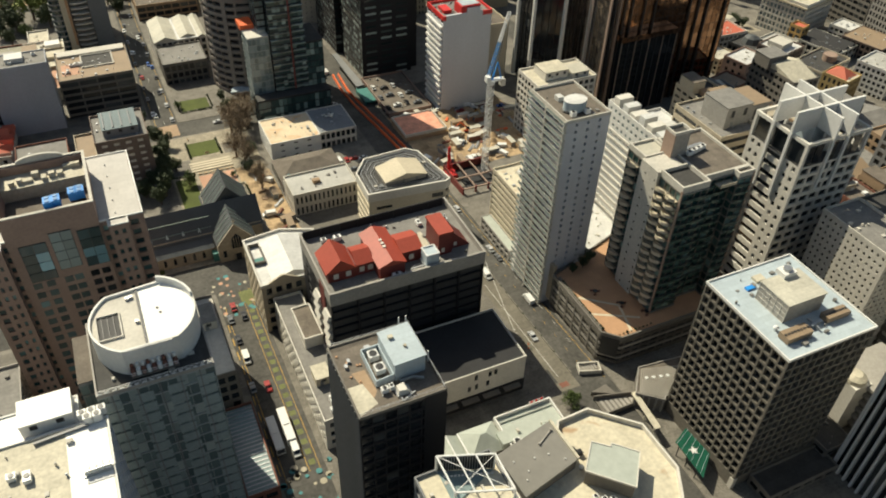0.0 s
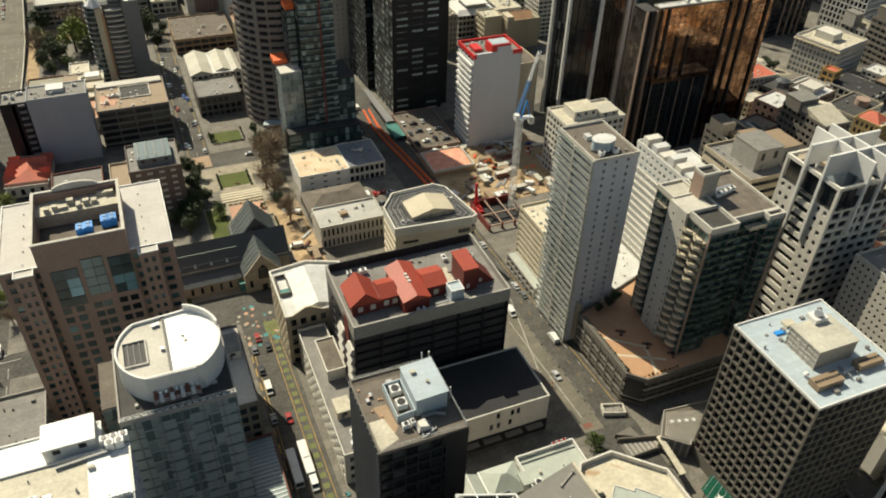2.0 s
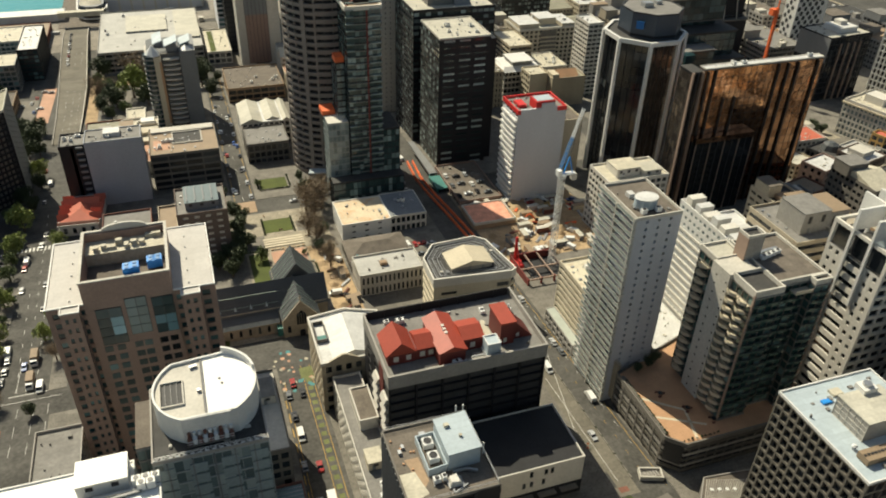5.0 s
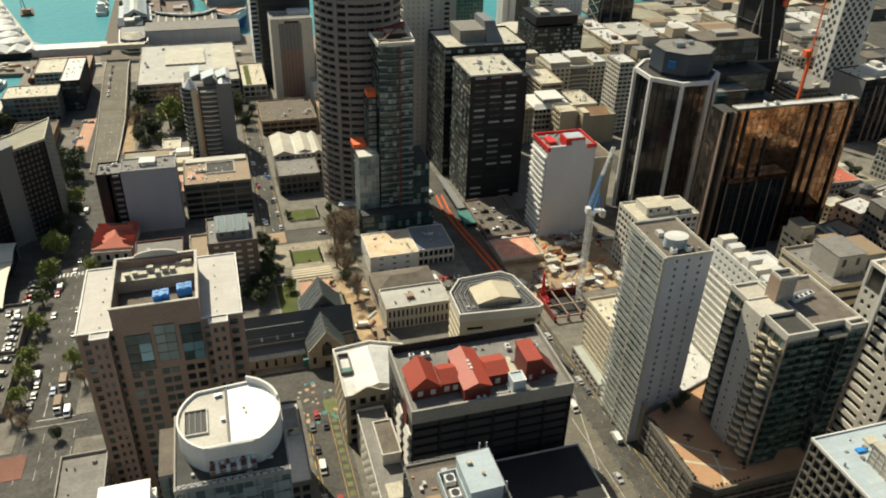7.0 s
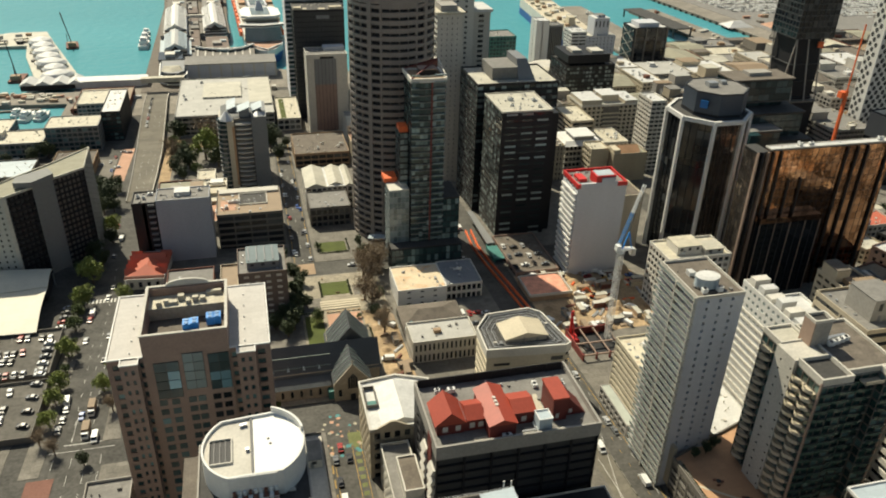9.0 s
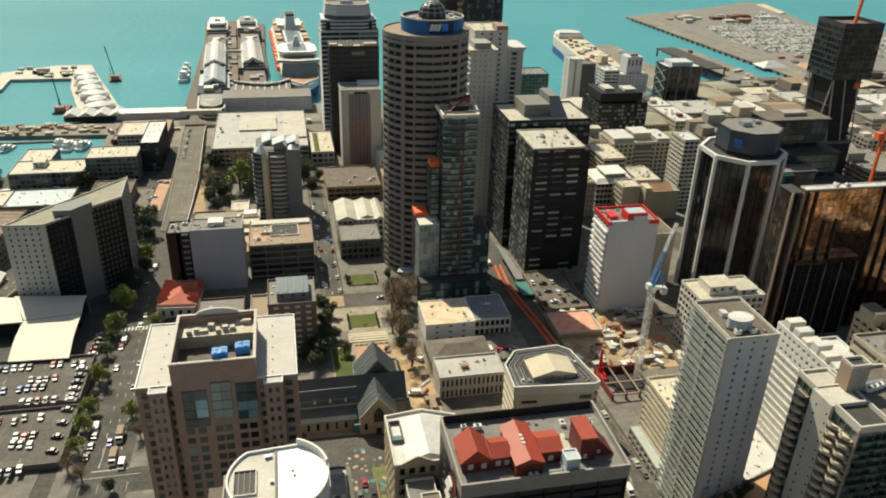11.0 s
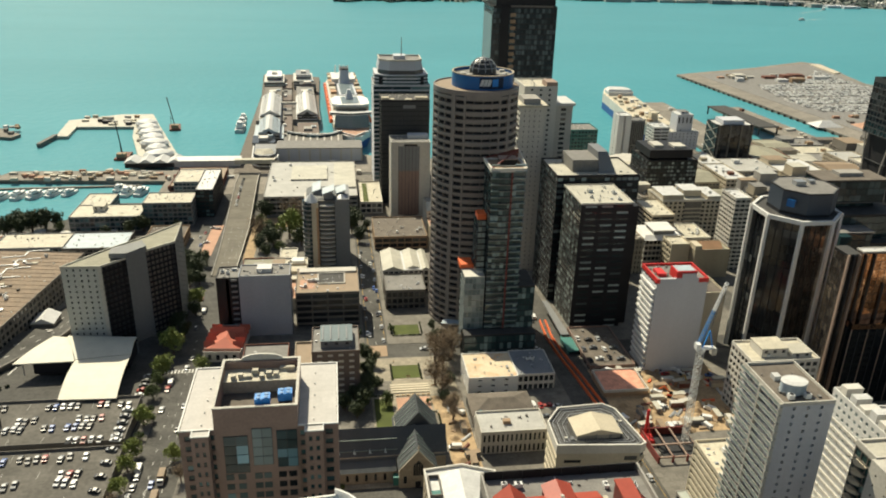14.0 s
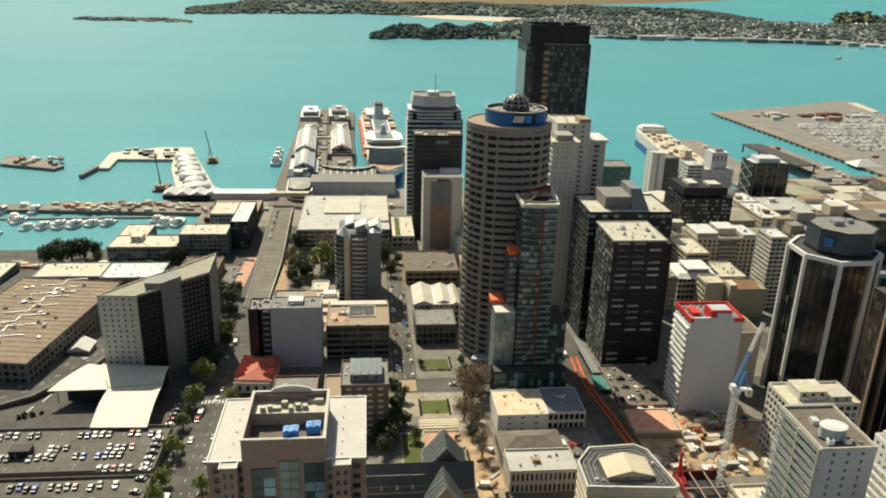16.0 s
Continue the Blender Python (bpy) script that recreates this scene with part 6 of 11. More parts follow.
part("ramp_wall", Geo().prism([(-5.9, 3.9), (6.4, 0.7), (6.5, 1.1), (-5.8, 4.3)], -0.3, 1.9), CONC_DARK, e)
for k in range(7):
    part("ramp_step", Geo().box(-4.6 + k * 1.5, -3.7 + k * 1.5, -2.3, 2.6 - k * 0.38, 0.5, 0.62), CONCRETE, e)
solo("kiosk_roof", Geo().prism([(109.5, 117.4), (116.3, 113.9), (115.3, 118.3)], -0.2, 1.6), CONC_DARK, "low grey three-cornered kiosk beside a street", "kiosk")

# ---- middle distance ----


def round_bank_tower():
    zb, s = gz(366) - 0.3, 0.99
    ob = thing("round_bank_tower", "tall round brown granite office tower with a blue sign drum", "building", 72.3 * s, 392.5 * s, zb)
    ob.scale = (s, s, s)
    H, R, n = (186 - 73.8 * s - zb) / s, 22.0, 48
    ring = lambda q, a=0.0, ox=0.0: [(ox + q * math.cos(2 * math.pi * k / n + a), q * math.sin(2 * math.pi * k / n + a)) for k in range(n)]
    part("core", Geo().prism(ring(R - 1.3), 0, H - 1), CHARCOAL, ob)
    floors = 34
    sh = H / floors
    band = Geo().ring(ring(R), 1.3, 0, sh * 0.45).mesh("spandrel", BROWN_G)
    arc = [(q * math.cos(radians(-112 + j * 44 / 12)), q * math.sin(radians(-112 + j * 44 / 12))) for q, js in ((R + 0.05, range(13)), (R - 1.3, range(12, -1, -1))) for j in js]
    deep = Geo().prism(arc, 0, sh * 0.6)
    deep = deep.mesh("deep_spandrel", BROWN_G)
    for k in range(floors):
        b = part("spandrel", band, None, ob)
        b.location.z = k * sh
        b = part("deep_spandrel", deep, None, ob)
        b.location.z = k * sh
    for a, wide in ((-24, 1.1), (24, 1.1), (-40, 2.2), (40, 2.2), (-68, 0.9), (68, 0.9), (-88, 2.2), (88, 2.2), (-54, 0.35), (54, 0.35), (0, 0.3), (-12, 0.25), (12, 0.25), (120, 2.2), (-120, 2.2), (160, 2.2), (-160, 2.2)):
        p = part("pier", Geo().box(-wide / 2, wide / 2, -R - 0.1, -R + 0.9, 0, H), BROWN_G, ob)
        p.rotation_euler.z = radians(a)
    part("parapet", Geo().ring(ring(R + 0.1), 0.7, H - 1.6, H + 0.9), BROWN_G, ob)
    part("roof", Geo().prism(ring(R - 0.6), H, H + 0.3), ROOF_TAN, ob)
    dx = 3.2
    part("sign_drum", Geo().ring(ring(15.8, 0, dx), 0.6, H + 0.3, H + 7.0), SIGN_BLUE, ob)
    part("drum_rim", Geo().ring(ring(16.0, 0, dx), 0.9, H + 7.0, H + 7.5), BEIGE, ob)
    part("drum_roof", Geo().prism(ring(15.2, 0, dx), H + 5.6, H + 5.9), ROOF_GREY, ob)
    dark = Geo()
    for j in range(10):
        a0, a1 = radians(-106 + j * 4.6), radians(-106 + (j + 1) * 4.6)
        dark.prism([(dx + q * math.cos(a), q * math.sin(a)) for q, a in ((15.7, a0), (15.95, a0), (15.95, a1), (15.7, a1))], H + 1.0, H + 6.6)
    part("sign_panel", dark, surf("sign_navy", (0.006, 0.022, 0.055), 0.5, var=0.1), ob, "plain dark blue sign panel")
    for da in (-11, -4.5, 2):
        g = Geo().box(-0.8, 0.8, -16.1, -15.9, H + 2.4, H + 5.6)
        g.v = [(x + (z - H - 4.0) * 0.3, y, z) for x, y, z in g.v]
        p = part("sign_bar", g, WHITE, ob, "plain white slanted sign bar")
        p.location.x, p.rotation_euler.z = dx, radians(da)
    p = part("sign_square", Geo().box(-1.6, 1.6, -16.1, -15.9, H + 2.2, H + 5.8), BLUE, ob, "lighter blue sign square")
    p.location.x, p.rotation_euler.z = dx, radians(13)
    dome = Geo()
    for j in range(6):
        r0, r1 = 6.9 * math.cos(radians(j * 15)), 6.9 * math.cos(radians((j + 1) * 15))
        dome.cyl(dx, 0, H + 7.6 + 6.6 * math.sin(radians(j * 15)), H + 7.6 + 6.6 * math.sin(radians((j + 1) * 15)), r0, r1, 20)
    part("dome", dome, DARKMETAL, ob)
    part("dome_base", Geo().cyl(dx, 0, H + 5.8, H + 7.6, 6.9, n=20), DARKMETAL, ob)
    for k in range(12):
        g = Geo()
        for j in range(6):
            a0, a1 = radians(j * 15), radians((j + 1) * 15)
            g.beam((7.0 * math.cos(a0), 0, H + 7.6 + 6.7 * math.sin(a0)), (7.0 * math.cos(a1), 0, H + 7.6 + 6.7 * math.sin(a1)), 0.3)
        p = part("dome_rib", g, STEEL, ob)
        p.location.x, p.rotation_euler.z = dx, radians(30 * k)
    for q in (15, 35, 55):
        part("dome_ring", Geo().ring(ring(7.1 * math.cos(radians(q)), 0, dx), 0.3, H + 7.5 + 6.7 * math.sin(radians(q)), H + 7.8 + 6.7 * math.sin(radians(q))), STEEL, ob)
    for a in (200, 225, 318, 340, 20):
        part("roof_unit", Geo().cube(dx + 11.5 * math.cos(radians(a)), 11.5 * math.sin(radians(a)), H + 5.9, 2.6, 2.2, 1.4), CONC_PALE, ob)
    part("entrance_canopy", Geo().prism([(-18, -23), (-6, -25), (-4, -20), (-16, -18)], 4, 4.6), MEMBRANE, ob)


round_bank_tower()


GLASS_GT = pane_mat("dark_green_glass", (0.045, 0.082, 0.082), (0.28, 0.38, 0.37), 0.27)


def green_glass_tower():
    zb = gz(362) - 0.3
    ob = thing("green_glass_tower", "slender green glass apartment tower with a pointed roof frame", "building", 79.2, 346, zb)
    H = 83.6 - zb
    facade(ob, 16, 18, 0, H, CHARCOAL, GLASS_GT, TWIN["dark_green_glass"], at=(0, -1), sh=3.1, bay=2.0, pier=0.12, band=0.4, depth=0.2, see="SW", limit=300, per={"W": dict(bay=3)})
    part("roof", Geo().box(-7.9, 7.9, -9.9, 7.9, H, H + 0.2), TAN, ob)
    part("parapet", Geo().ring([(-8.7, -10.8), (8.7, -10.8), (8.7, 8.4), (-8.7, 8.4)], 0.9, H - 0.6, H + 1.2), OFFWHITE, ob)
    apex = (8.2, 7.6, H + 5.4)
    for a in ((-8.2, 7.4), (8.4, -10.4), (-8.2, -10.2)):
        part("ridge_beam", Geo().beam((*a, H + 1.2), apex, 0.5), OFFWHITE if a[1] < 0 and a[0] > 0 else RED_WALL, ob)
    pent = Geo()
    pent.v, pent.f = [(-8.0, 7.7, H + 0.2), (8.2, 7.7, H + 0.2), apex, (-8.0, 8.0, H + 0.2), (8.2, 8.0, H + 0.2), (8.2, 7.9, H + 5.4)], [(0, 1, 2), (3, 5, 4), (0, 2, 5, 3), (1, 4, 5, 2)]
    part("red_pediment", pent, surf("faded_red_render", (0.27, 0.10, 0.075), 0.7, var=0.25), ob)
    part("lift_house", Geo().box(-2.4, 5.5, -2, 4.4, H, H + 2.8), CHARCOAL, ob)
    part("house_roof", Geo().box(-2.7, 5.8, -2.3, 4.7, H + 2.8, H + 3.1), SHAFT_BROWN, ob)
    part("red_stripe", Geo().box(1.2, 1.9, -10.4, -9.9, 6, H), RED_WALL, ob)
    for k in range(31):
        z = 8 + k * 3.1
        part("slab_edge", Geo().box(-8.15, 8.15, -10.35, -9.95, z - 0.15, z + 0.15), SLAB_EDGE, ob)
        part("balcony", Geo().box(2.6, 8.2, -11.0, -10.0, z + 0.1, z + 0.75), BALUSTRADE, ob)
        if k % 2 or k > 18:
            part("balcony", Geo().box(-8.2, -4.6, -11.0, -10.0, z + 0.1, z + 0.75), BALUSTRADE, ob)
    # lower wings
    facade(ob, 10, 13.2, 0, 29 - zb, RT_FRAME, GLASS_RT, TWIN["grey_teal_glass"], at=(-13.4, -1.4), sh=3.1, bay=1.8, pier=0.12, band=0.3, depth=0.2, see="SW", limit=160)
    part("podium_roof", Geo().box(-18.4, -8.4, -8, 5.2, 29 - zb, 29.2 - zb), OFFWHITE, ob)
    part("orange_cap", Geo().box(-19.0, -12.6, 2, 11, 29.2 - zb, 31.4 - zb), ORANGE, ob, "bright orange roof cap")
    part("roof_unit", Geo().box(-12, -9, -4, 2, 29.2 - zb, 30.4 - zb), OFFWHITE, ob)
    facade(ob, 4.0, 12, 0, 57 - zb, CHARCOAL, GLASS_RT, TWIN["grey_teal_glass"], at=(-10.1, 3), sh=3.1, bay=2.2, pier=0.12, band=0.8, depth=0.2, see="SW", limit=80)
    part("orange_cap", Geo().box(-12.4, -8.2, -3, 4, 57 - zb, 59.6 - zb), ORANGE, ob, "bright orange roof cap")
    facade(ob, 8.6, 20, 0, 24 - zb, CHARCOAL, GLASS_GT, TWIN["dark_green_glass"], at=(12.4, 0), sh=3.1, bay=2.0, pier=0.15, band=0.3, depth=0.2, see="S", limit=60)
    part("podium_roof", Geo().box(8.1, 16.7, -10, 10, 24 - zb, 24.2 - zb), ROOF_DARK, ob)
    facade(ob, 36, 10, 0, 1 - zb, CHARCOAL, GLASS_GT, TWIN["dark_green_glass"], at=(-1, -11.5), sh=3.6, bay=2, pier=0.15, band=0.35, depth=0.2, see="", limit=0, skip="N")
    part("base_roof", Geo().box(-19, 17, -16.4, -10, 1 - zb, 1.2 - zb), ROOF_DARK, ob)


green_glass_tower()
ob, w, d, h = block("cream_ribbed_tower", "tall cream apartment tower with punched windows", 118, 139.5, 473, 502, 95.6, OFFWHITE, ROOF_CREAM, GLASS, sh=3.2, bay=5.2, pier=4.2, band=1.9, see="SW", limit=160)
part("roof_house", Geo().box(3.5, 10.6, -14.3, -2, h, h + 3.4), SHAFT_BROWN, ob)
ob, w, d, h = block("cream_front_tower", "cream apartment slab with balconied flank and roof ledge", 111, 126.4, 452, 472.6, 87, OFFWHITE, ROOF_CREAM, GLASS, sh=3.2, bay=3.6, pier=2.7, band=1.9, see="SW", limit=160, per={"W": dict(bay=4, pier=0.5, band=1.3)})
part("roof_ledge", Geo().box(-w / 2 - 1.0, w / 2 + 1.6, -d / 2 - 1.2, d / 2 - 2, h + 0.9, h + 2.2), ROOF_CREAM, ob)
part("roof_house", Geo().box(-w / 2 + 2.4, w / 2 - 2.6, -d / 2 + 2, d / 2 - 5, h + 2.2, h + 5.6), CONCRETE, ob)
for k in range(30):
    part("balcony", Geo().box(-w / 2 - 1.1, -w / 2, -d / 2 + 1 + 4.4 * (k % 2), -d / 2 + 8 + 4.4 * (k % 2), 6 + k * 3.2, 7 + k * 3.2), OFFWHITE, ob)
ob, w, d, h = block("cream_back_tower", "pale tower shoulder with a white overhanging roof", 140, 152, 478, 500, 82.4, CONC_PALE, ROOF_WHITE, GLASS, sh=3.2, bay=5.4, pier=4.2, band=1.4, see="S", limit=40)
part("roof_ledge", Geo().box(-w / 2 - 0.4, w / 2 + 1.2, -d / 2 - 1.4, d / 2, h + 0.9, h + 2.6), ROOF_WHITE, ob)
GLASS_ST = pane_mat("strip_glass", (0.040, 0.056, 0.057), (0.40, 0.48, 0.47), 0.55)
ob, w, d, h = block("dark_glass_office", "black panelled office tower with a pale flat roof", 124.5, 152.5, 362, 394, 57, CHARCOAL, ROOF_PUTTY, GLASS_ST, sh=3.5, bay=9, pier=2.4, band=2.3, depth=0.15, see="SW", limit=220, per={"W": dict(bay=3.2, pier=0.5, band=1.3)}, pmat=CONC_PALE, parapet=0.6)
part("side_bay", Geo().box(w / 2, w / 2 + 5, -d / 2 + 4, d / 2 - 3, 0, h - 3), CHARCOAL, ob)
clutter(126, 150, 366, 392, 57, 12, 71)
ob, w, d, h = block("dark_step_office", "dark office tower with a sloped grey plant screen", 122, 170, 400, 436, 60, CHARCOAL, ROOF_PUTTY, GLASS_ST, sh=3.5, bay=3.4, pier=0.4, band=1.5, see="SW", limit=200)
part("plant_screen", Geo().box(-13, 2, -9, 12, h, h + 7), ROOF_GREY, ob)
part("sloped_screen", Geo().prism([(2, -12), (12, -12), (12, 12), (2, 12)], h, h + 11, [(2, -6), (8, -6), (8, 12), (2, 12)]), GREY, ob)
ob, w, d, h = block("red_trimmed_block", "pale grey apartment block with red roof trim and blank end wall", 146.4, 171.6, 308.6, 327, 37.2, LILAC, ROOF_GREY, GLASS, sh=3.0, bay=3.6, pier=0.3, band=1.3, depth=0.6, see="W", blank="S", limit=160, parapet=0)
part("red_trim", Geo().ring(rect(w + 0.4, d + 0.4), 0.7, h - 0.9, h + 1.2), RED_PAINT, ob)
part("white_trim", Geo().box(-w / 2 + 1.4, w / 2 - 5, -d / 2 - 0.3, -d / 2 + 0.9, h - 1.2, h + 1.4), LILAC, ob)
part("red_house", Geo().box(-3.4, 6.6, -d / 2 + 0.3, -1.4, h, h + 4.6), RED_PAINT, ob)
part("house_front", Geo().box(-0.6, 6.2, -d / 2 - 0.34, -d / 2 + 0.4, h, h + 3.6), LILAC, ob)
part("house_roof", Geo().box(-2.6, 6.0, -d / 2 + 1, -2.0, h + 4.6, h + 4.8), MEMBRANE, ob)
part("roof_box", Geo().box(-10, -6, -4, 3, h, h + 1.6), RED_PAINT, ob)
for k in range(15):
    part("balcony", Geo().box(-w / 2 - 1.2, -w / 2, -d / 2 + 0.6, d / 2 - 1, 2.4 + k * 3.05, 3.5 + k * 3.05), WHITE, ob)
clutter(149, 169, 318, 325, 37.2, 4, 72)
for k in range(11):
    car(122 + (k % 4) * 5.2, 318 + (k // 4) * 10 + (k % 3), 90 * (k % 2), "lot_car", -9.4)
block("shadowed_parking_deck", "dark low parking deck behind a boundary wall", 120, 142.8, 312, 352, -9.5, BROWN, ROOF_BROWN, GLASS_D, sh=3, bay=5, see="S", limit=10)


# base colour paled to hold the greyish reflection on the bank tower's brighter faces
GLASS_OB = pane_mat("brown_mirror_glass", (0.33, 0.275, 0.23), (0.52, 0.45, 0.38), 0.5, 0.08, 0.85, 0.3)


def octagon_bank_tower():
    zb = gz(310)
    ob = thing("octagon_bank_tower", "octagonal bank tower with white corner ribs and bronze glass", "building", 219.4, 325, zb)
    H, n = 66 - zb, 8
    R = 20.2
    pts = [(R * math.cos(math.pi / 8 + k * math.pi / 4), R * math.sin(math.pi / 8 + k * math.pi / 4)) for k in range(n)]
    part("core", Geo().prism([(x * 0.93, y * 0.93) for x, y in pts], 0, H - 1), DARKMETAL, ob)
    for k in range(n):
        a, b = Vector(pts[k]), Vector(pts[(k + 1) % n])
        part("corner_rib", Geo().cube(a.x, a.y, 0, 1.5, 1.5, H), WHITE, ob)
        mid, length = (a + b) / 2, (b - a).length
        ang = math.atan2((b - a).y, (b - a).x)
        # west faces get darker panes: their dimmer reflection is put into the colour
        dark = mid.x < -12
        for r in range(20):
            for c in range(2):
                if mid.y > 10:
                    continue
                u = (c + 0.5) / 2 - 0.5
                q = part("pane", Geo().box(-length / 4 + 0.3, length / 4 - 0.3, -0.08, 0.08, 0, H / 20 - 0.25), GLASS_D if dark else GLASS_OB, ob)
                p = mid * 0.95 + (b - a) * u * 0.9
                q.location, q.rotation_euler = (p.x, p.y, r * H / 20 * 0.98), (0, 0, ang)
        for c in range(3):
            p = mid * 0.965 + (b - a) * ((c + 1) / 4 - 0.5) * 0.9
            part("mullion", Geo().cube(p.x, p.y, 0, 0.3, 0.3, H - 1), DARKMETAL, ob)
    part("top_band", Geo().ring([(x * 1.02, y * 1.02) for x, y in pts], 1.4, H - 1.6, H + 0.4), WHITE, ob)
    part("roof", Geo().prism([(x * 0.95, y * 0.95) for x, y in pts], H - 0.6, H - 0.4), ROOF_DARK, ob)
    cap = [(2.6 + 15.4 * math.cos(math.pi / 8 + k * math.pi / 4), 1.0 + 15.4 * math.sin(math.pi / 8 + k * math.pi / 4)) for k in range(n)]
    part("cap", Geo().prism(cap, H - 0.4, H + 11), surf("slate_blue_cladding", (0.060, 0.075, 0.098), 0.35, var=0.25, streak=0.2), ob)
    part("cap_band", Geo().ring([(2.6 + (x - 2.6) * 1.01, 1 + (y - 1) * 1.01) for x, y in cap], 0.3, H + 0.2, H + 1.4), CHARCOAL, ob)
    part("cap_deck", Geo().prism([(2.6 + (x - 2.6) * 0.96, 1 + (y - 1) * 0.96) for x, y in cap], H + 11, H + 11.3), ROOF_GREY, ob)
    part("cap_rim", Geo().ring(cap, 0.6, H + 11, H + 11.7), DARKMETAL, ob)
    part("roof_unit", Geo().cube(0, 2, H + 11.3, 5, 4, 2.2), STEEL, ob)
    part("roof_unit", Geo().cube(8, 5, H + 11.3, 3, 3, 1.6), STEEL, ob)
    p = part("sign_panel", Geo().box(-1.8, 1.8, -0.3, 0.3, H + 4.4, H + 8), SIGN_BLUE, ob, "small plain blue sign panel")
    p.location, p.rotation_euler = (-9.6, -9.4, 0), (0, 0, radians(-45))


octagon_bank_tower()
ob, w, d, h = block("gold_mirror_tower", "bronze-gold mirror glass office slab with dark fins", 221, 286.5, 275, 279.5, 64, DARKMETAL, ROOF_WHITE, GLASS_GOLD, sh=3.8, bay=3.1, pier=0.14, band=0.14, depth=0.12, see="S", limit=480, parapet=0.35, pmat=CONC_PALE)
for x in (-31.5, -27.5, -20.3, -14, 7, 12.4, 18, 29.2):
    part("fin", Geo().box(x, x + 0.6, -d / 2 - 1.0, -d / 2, 0, h * (0.80 if -25 < x < -10 else 0.985)), DARKMETAL, ob)
part("low_wing", Geo().box(-32.7, -0.6, -d / 2 - 4.4, -d / 2 - 0.2, 0, h * 0.53), GLASS_D, ob, "darker glass lower wing")
part("wing_sill", Geo().box(-32.8, -0.4, -d / 2 - 4.6, -d / 2 - 0.2, h * 0.53, h * 0.53 + 2.6), GLASS_GOLD, ob)
for k in range(9):
    part("wing_mullion", Geo().box(-32.7 + k * 4.0, -32.4 + k * 4.0, -d / 2 - 4.65, -d / 2 - 4.3, 0, h * 0.53), DARKMETAL if k % 2 else SHAFT_BROWN, ob)
facade(ob, 6.2, 9.6, 0, h - 1.4, CHARCOAL, GLASS_OB, TWIN["brown_mirror_glass"], at=(-36, 3.4), sh=3.8, bay=2.6, pier=0.16, band=0.16, depth=0.12, see="SW", limit=100)
part("west_roof", Geo().box(-39.2, -32.8, -1.6, 8.4, h - 1.4, h - 1.1), ROOF_DARK, ob)
for k in range(3):
    part("fin", Geo().box(-39.2 + k * 2.6, -38.5 + k * 2.6, -2.6, -1.4, 0, h - 1.2), CHARCOAL if k % 2 else SHAFT_BROWN, ob)
clutter(224, 284, 276, 279, 64, 6, 90)
block("gold_rear_office", "dark glazed rear wing of a mirror glass tower", 240, 285, 280, 300, 40, DARKMETAL, ROOF_GREY, GLASS_D, sh=3.8, bay=3.1, pier=0.2, band=0.4, see="", limit=0)
ob, w, d, h = block("bronze_back_tower", "dark bronze glass tower with pale plant rooms on top", 400, 438, 386, 412, 27, CHARCOAL, ROOF_PUTTY, GLASS_D, sh=3.8, bay=2.6, pier=0.3, band=0.5, see="SW", limit=60, rot=6)
part("side_wall", Geo().box(-w / 2 - 0.25, -w / 2, -d / 2, d / 2, h - 16, h), GREY, ob)
for x in (-9, -2.5, 3.5, 9):
    part("bronze_fin", Geo().box(x, x + 0.9, -d / 2 - 0.8, -d / 2, 0, h - 4), SHAFT_BROWN, ob)
part("plant_house", Geo().box(-4, 12, -6, 8, h, h + 3.4), WHITE, ob)
part("plant_house", Geo().box(2, 8, 0, 6, h + 3.4, h + 6), OFFWHITE, ob)
# stacked dark teal glass boxes
GLASS_TL = pane_mat("deep_teal_glass", (0.030, 0.055, 0.056), (0.085, 0.125, 0.125), 0.5, 0.1, 0.0, 0.2)
ob = thing("teal_glass_office", "dark teal office of stacked glass boxes with flat roofs", "building", 274, 360, gz(372) - 0.3)
ZB = gz(372) - 0.3
for x0, x1, y0, y1, z0, z1, roof in ((255.6, 292.5, 360, 377, 56, 68, ROOF_BROWN), (258, 290, 363, 376, 40, 56, ROOF_DARK), (252, 296, 350, 377, 24, 52, ROOF_DARK), (247, 276, 340, 352, 0, 46, ROOF_GREY), (276.5, 300, 344, 360, 0, 38, ROOF_DARK), (244, 302, 338, 380, -2, 24, ROOF_GREY)):
    facade(ob, x1 - x0, y1 - y0, z0 - ZB if z0 > 0 else 0, z1 - ZB, CHARCOAL, GLASS_TL, TWIN["deep_teal_glass"], at=((x0 + x1) / 2 - 274, (y0 + y1) / 2 - 360), sh=3.8, bay=3.4, pier=0.12, band=0.35, depth=0.12, see="SW", limit=30)
    part("roof", Geo().box(x0 - 274.6, x1 - 273.4, y0 - 360.6, y1 - 359.4, z1 - ZB, z1 - ZB + 0.7), roof, ob)
part("soffit", Geo().box(-18.4, 18.5, 0, 17, 55.4 - ZB, 56 - ZB), CONC_DARK, ob)
part("roof_house", Geo().box(-6, 8, 6, 13, 68.7 - ZB, 70.6 - ZB), CONCRETE, ob)
part("glass_corner", Geo().box(-20.5, -14, -26, -20.5, 30 - ZB, 46.6 - ZB), GLASS_B, ob)
ob, w, d, h = block("unfinished_tower", "dark tall tower under construction on raking steel columns", 364, 394, 456, 484, 99, LOUVRE, ROOF_BROWN, GLASS_D, sh=4, bay=3.5, pier=0.4, band=0.8, see="SW", limit=50, parapet=2.5, base=64)
low = 64 - gz(484) + 0.3
part("lower_core", Geo().box(-11, 11.5, -10, 13, -low, 0.05), CHARCOAL, ob)
for k in range(6):
    part("core_floor", Geo().box(-12, 12.4, -11, 13.5, -low + 8 + k * 12, -low + 8.5 + k * 12), LOUVRE, ob)
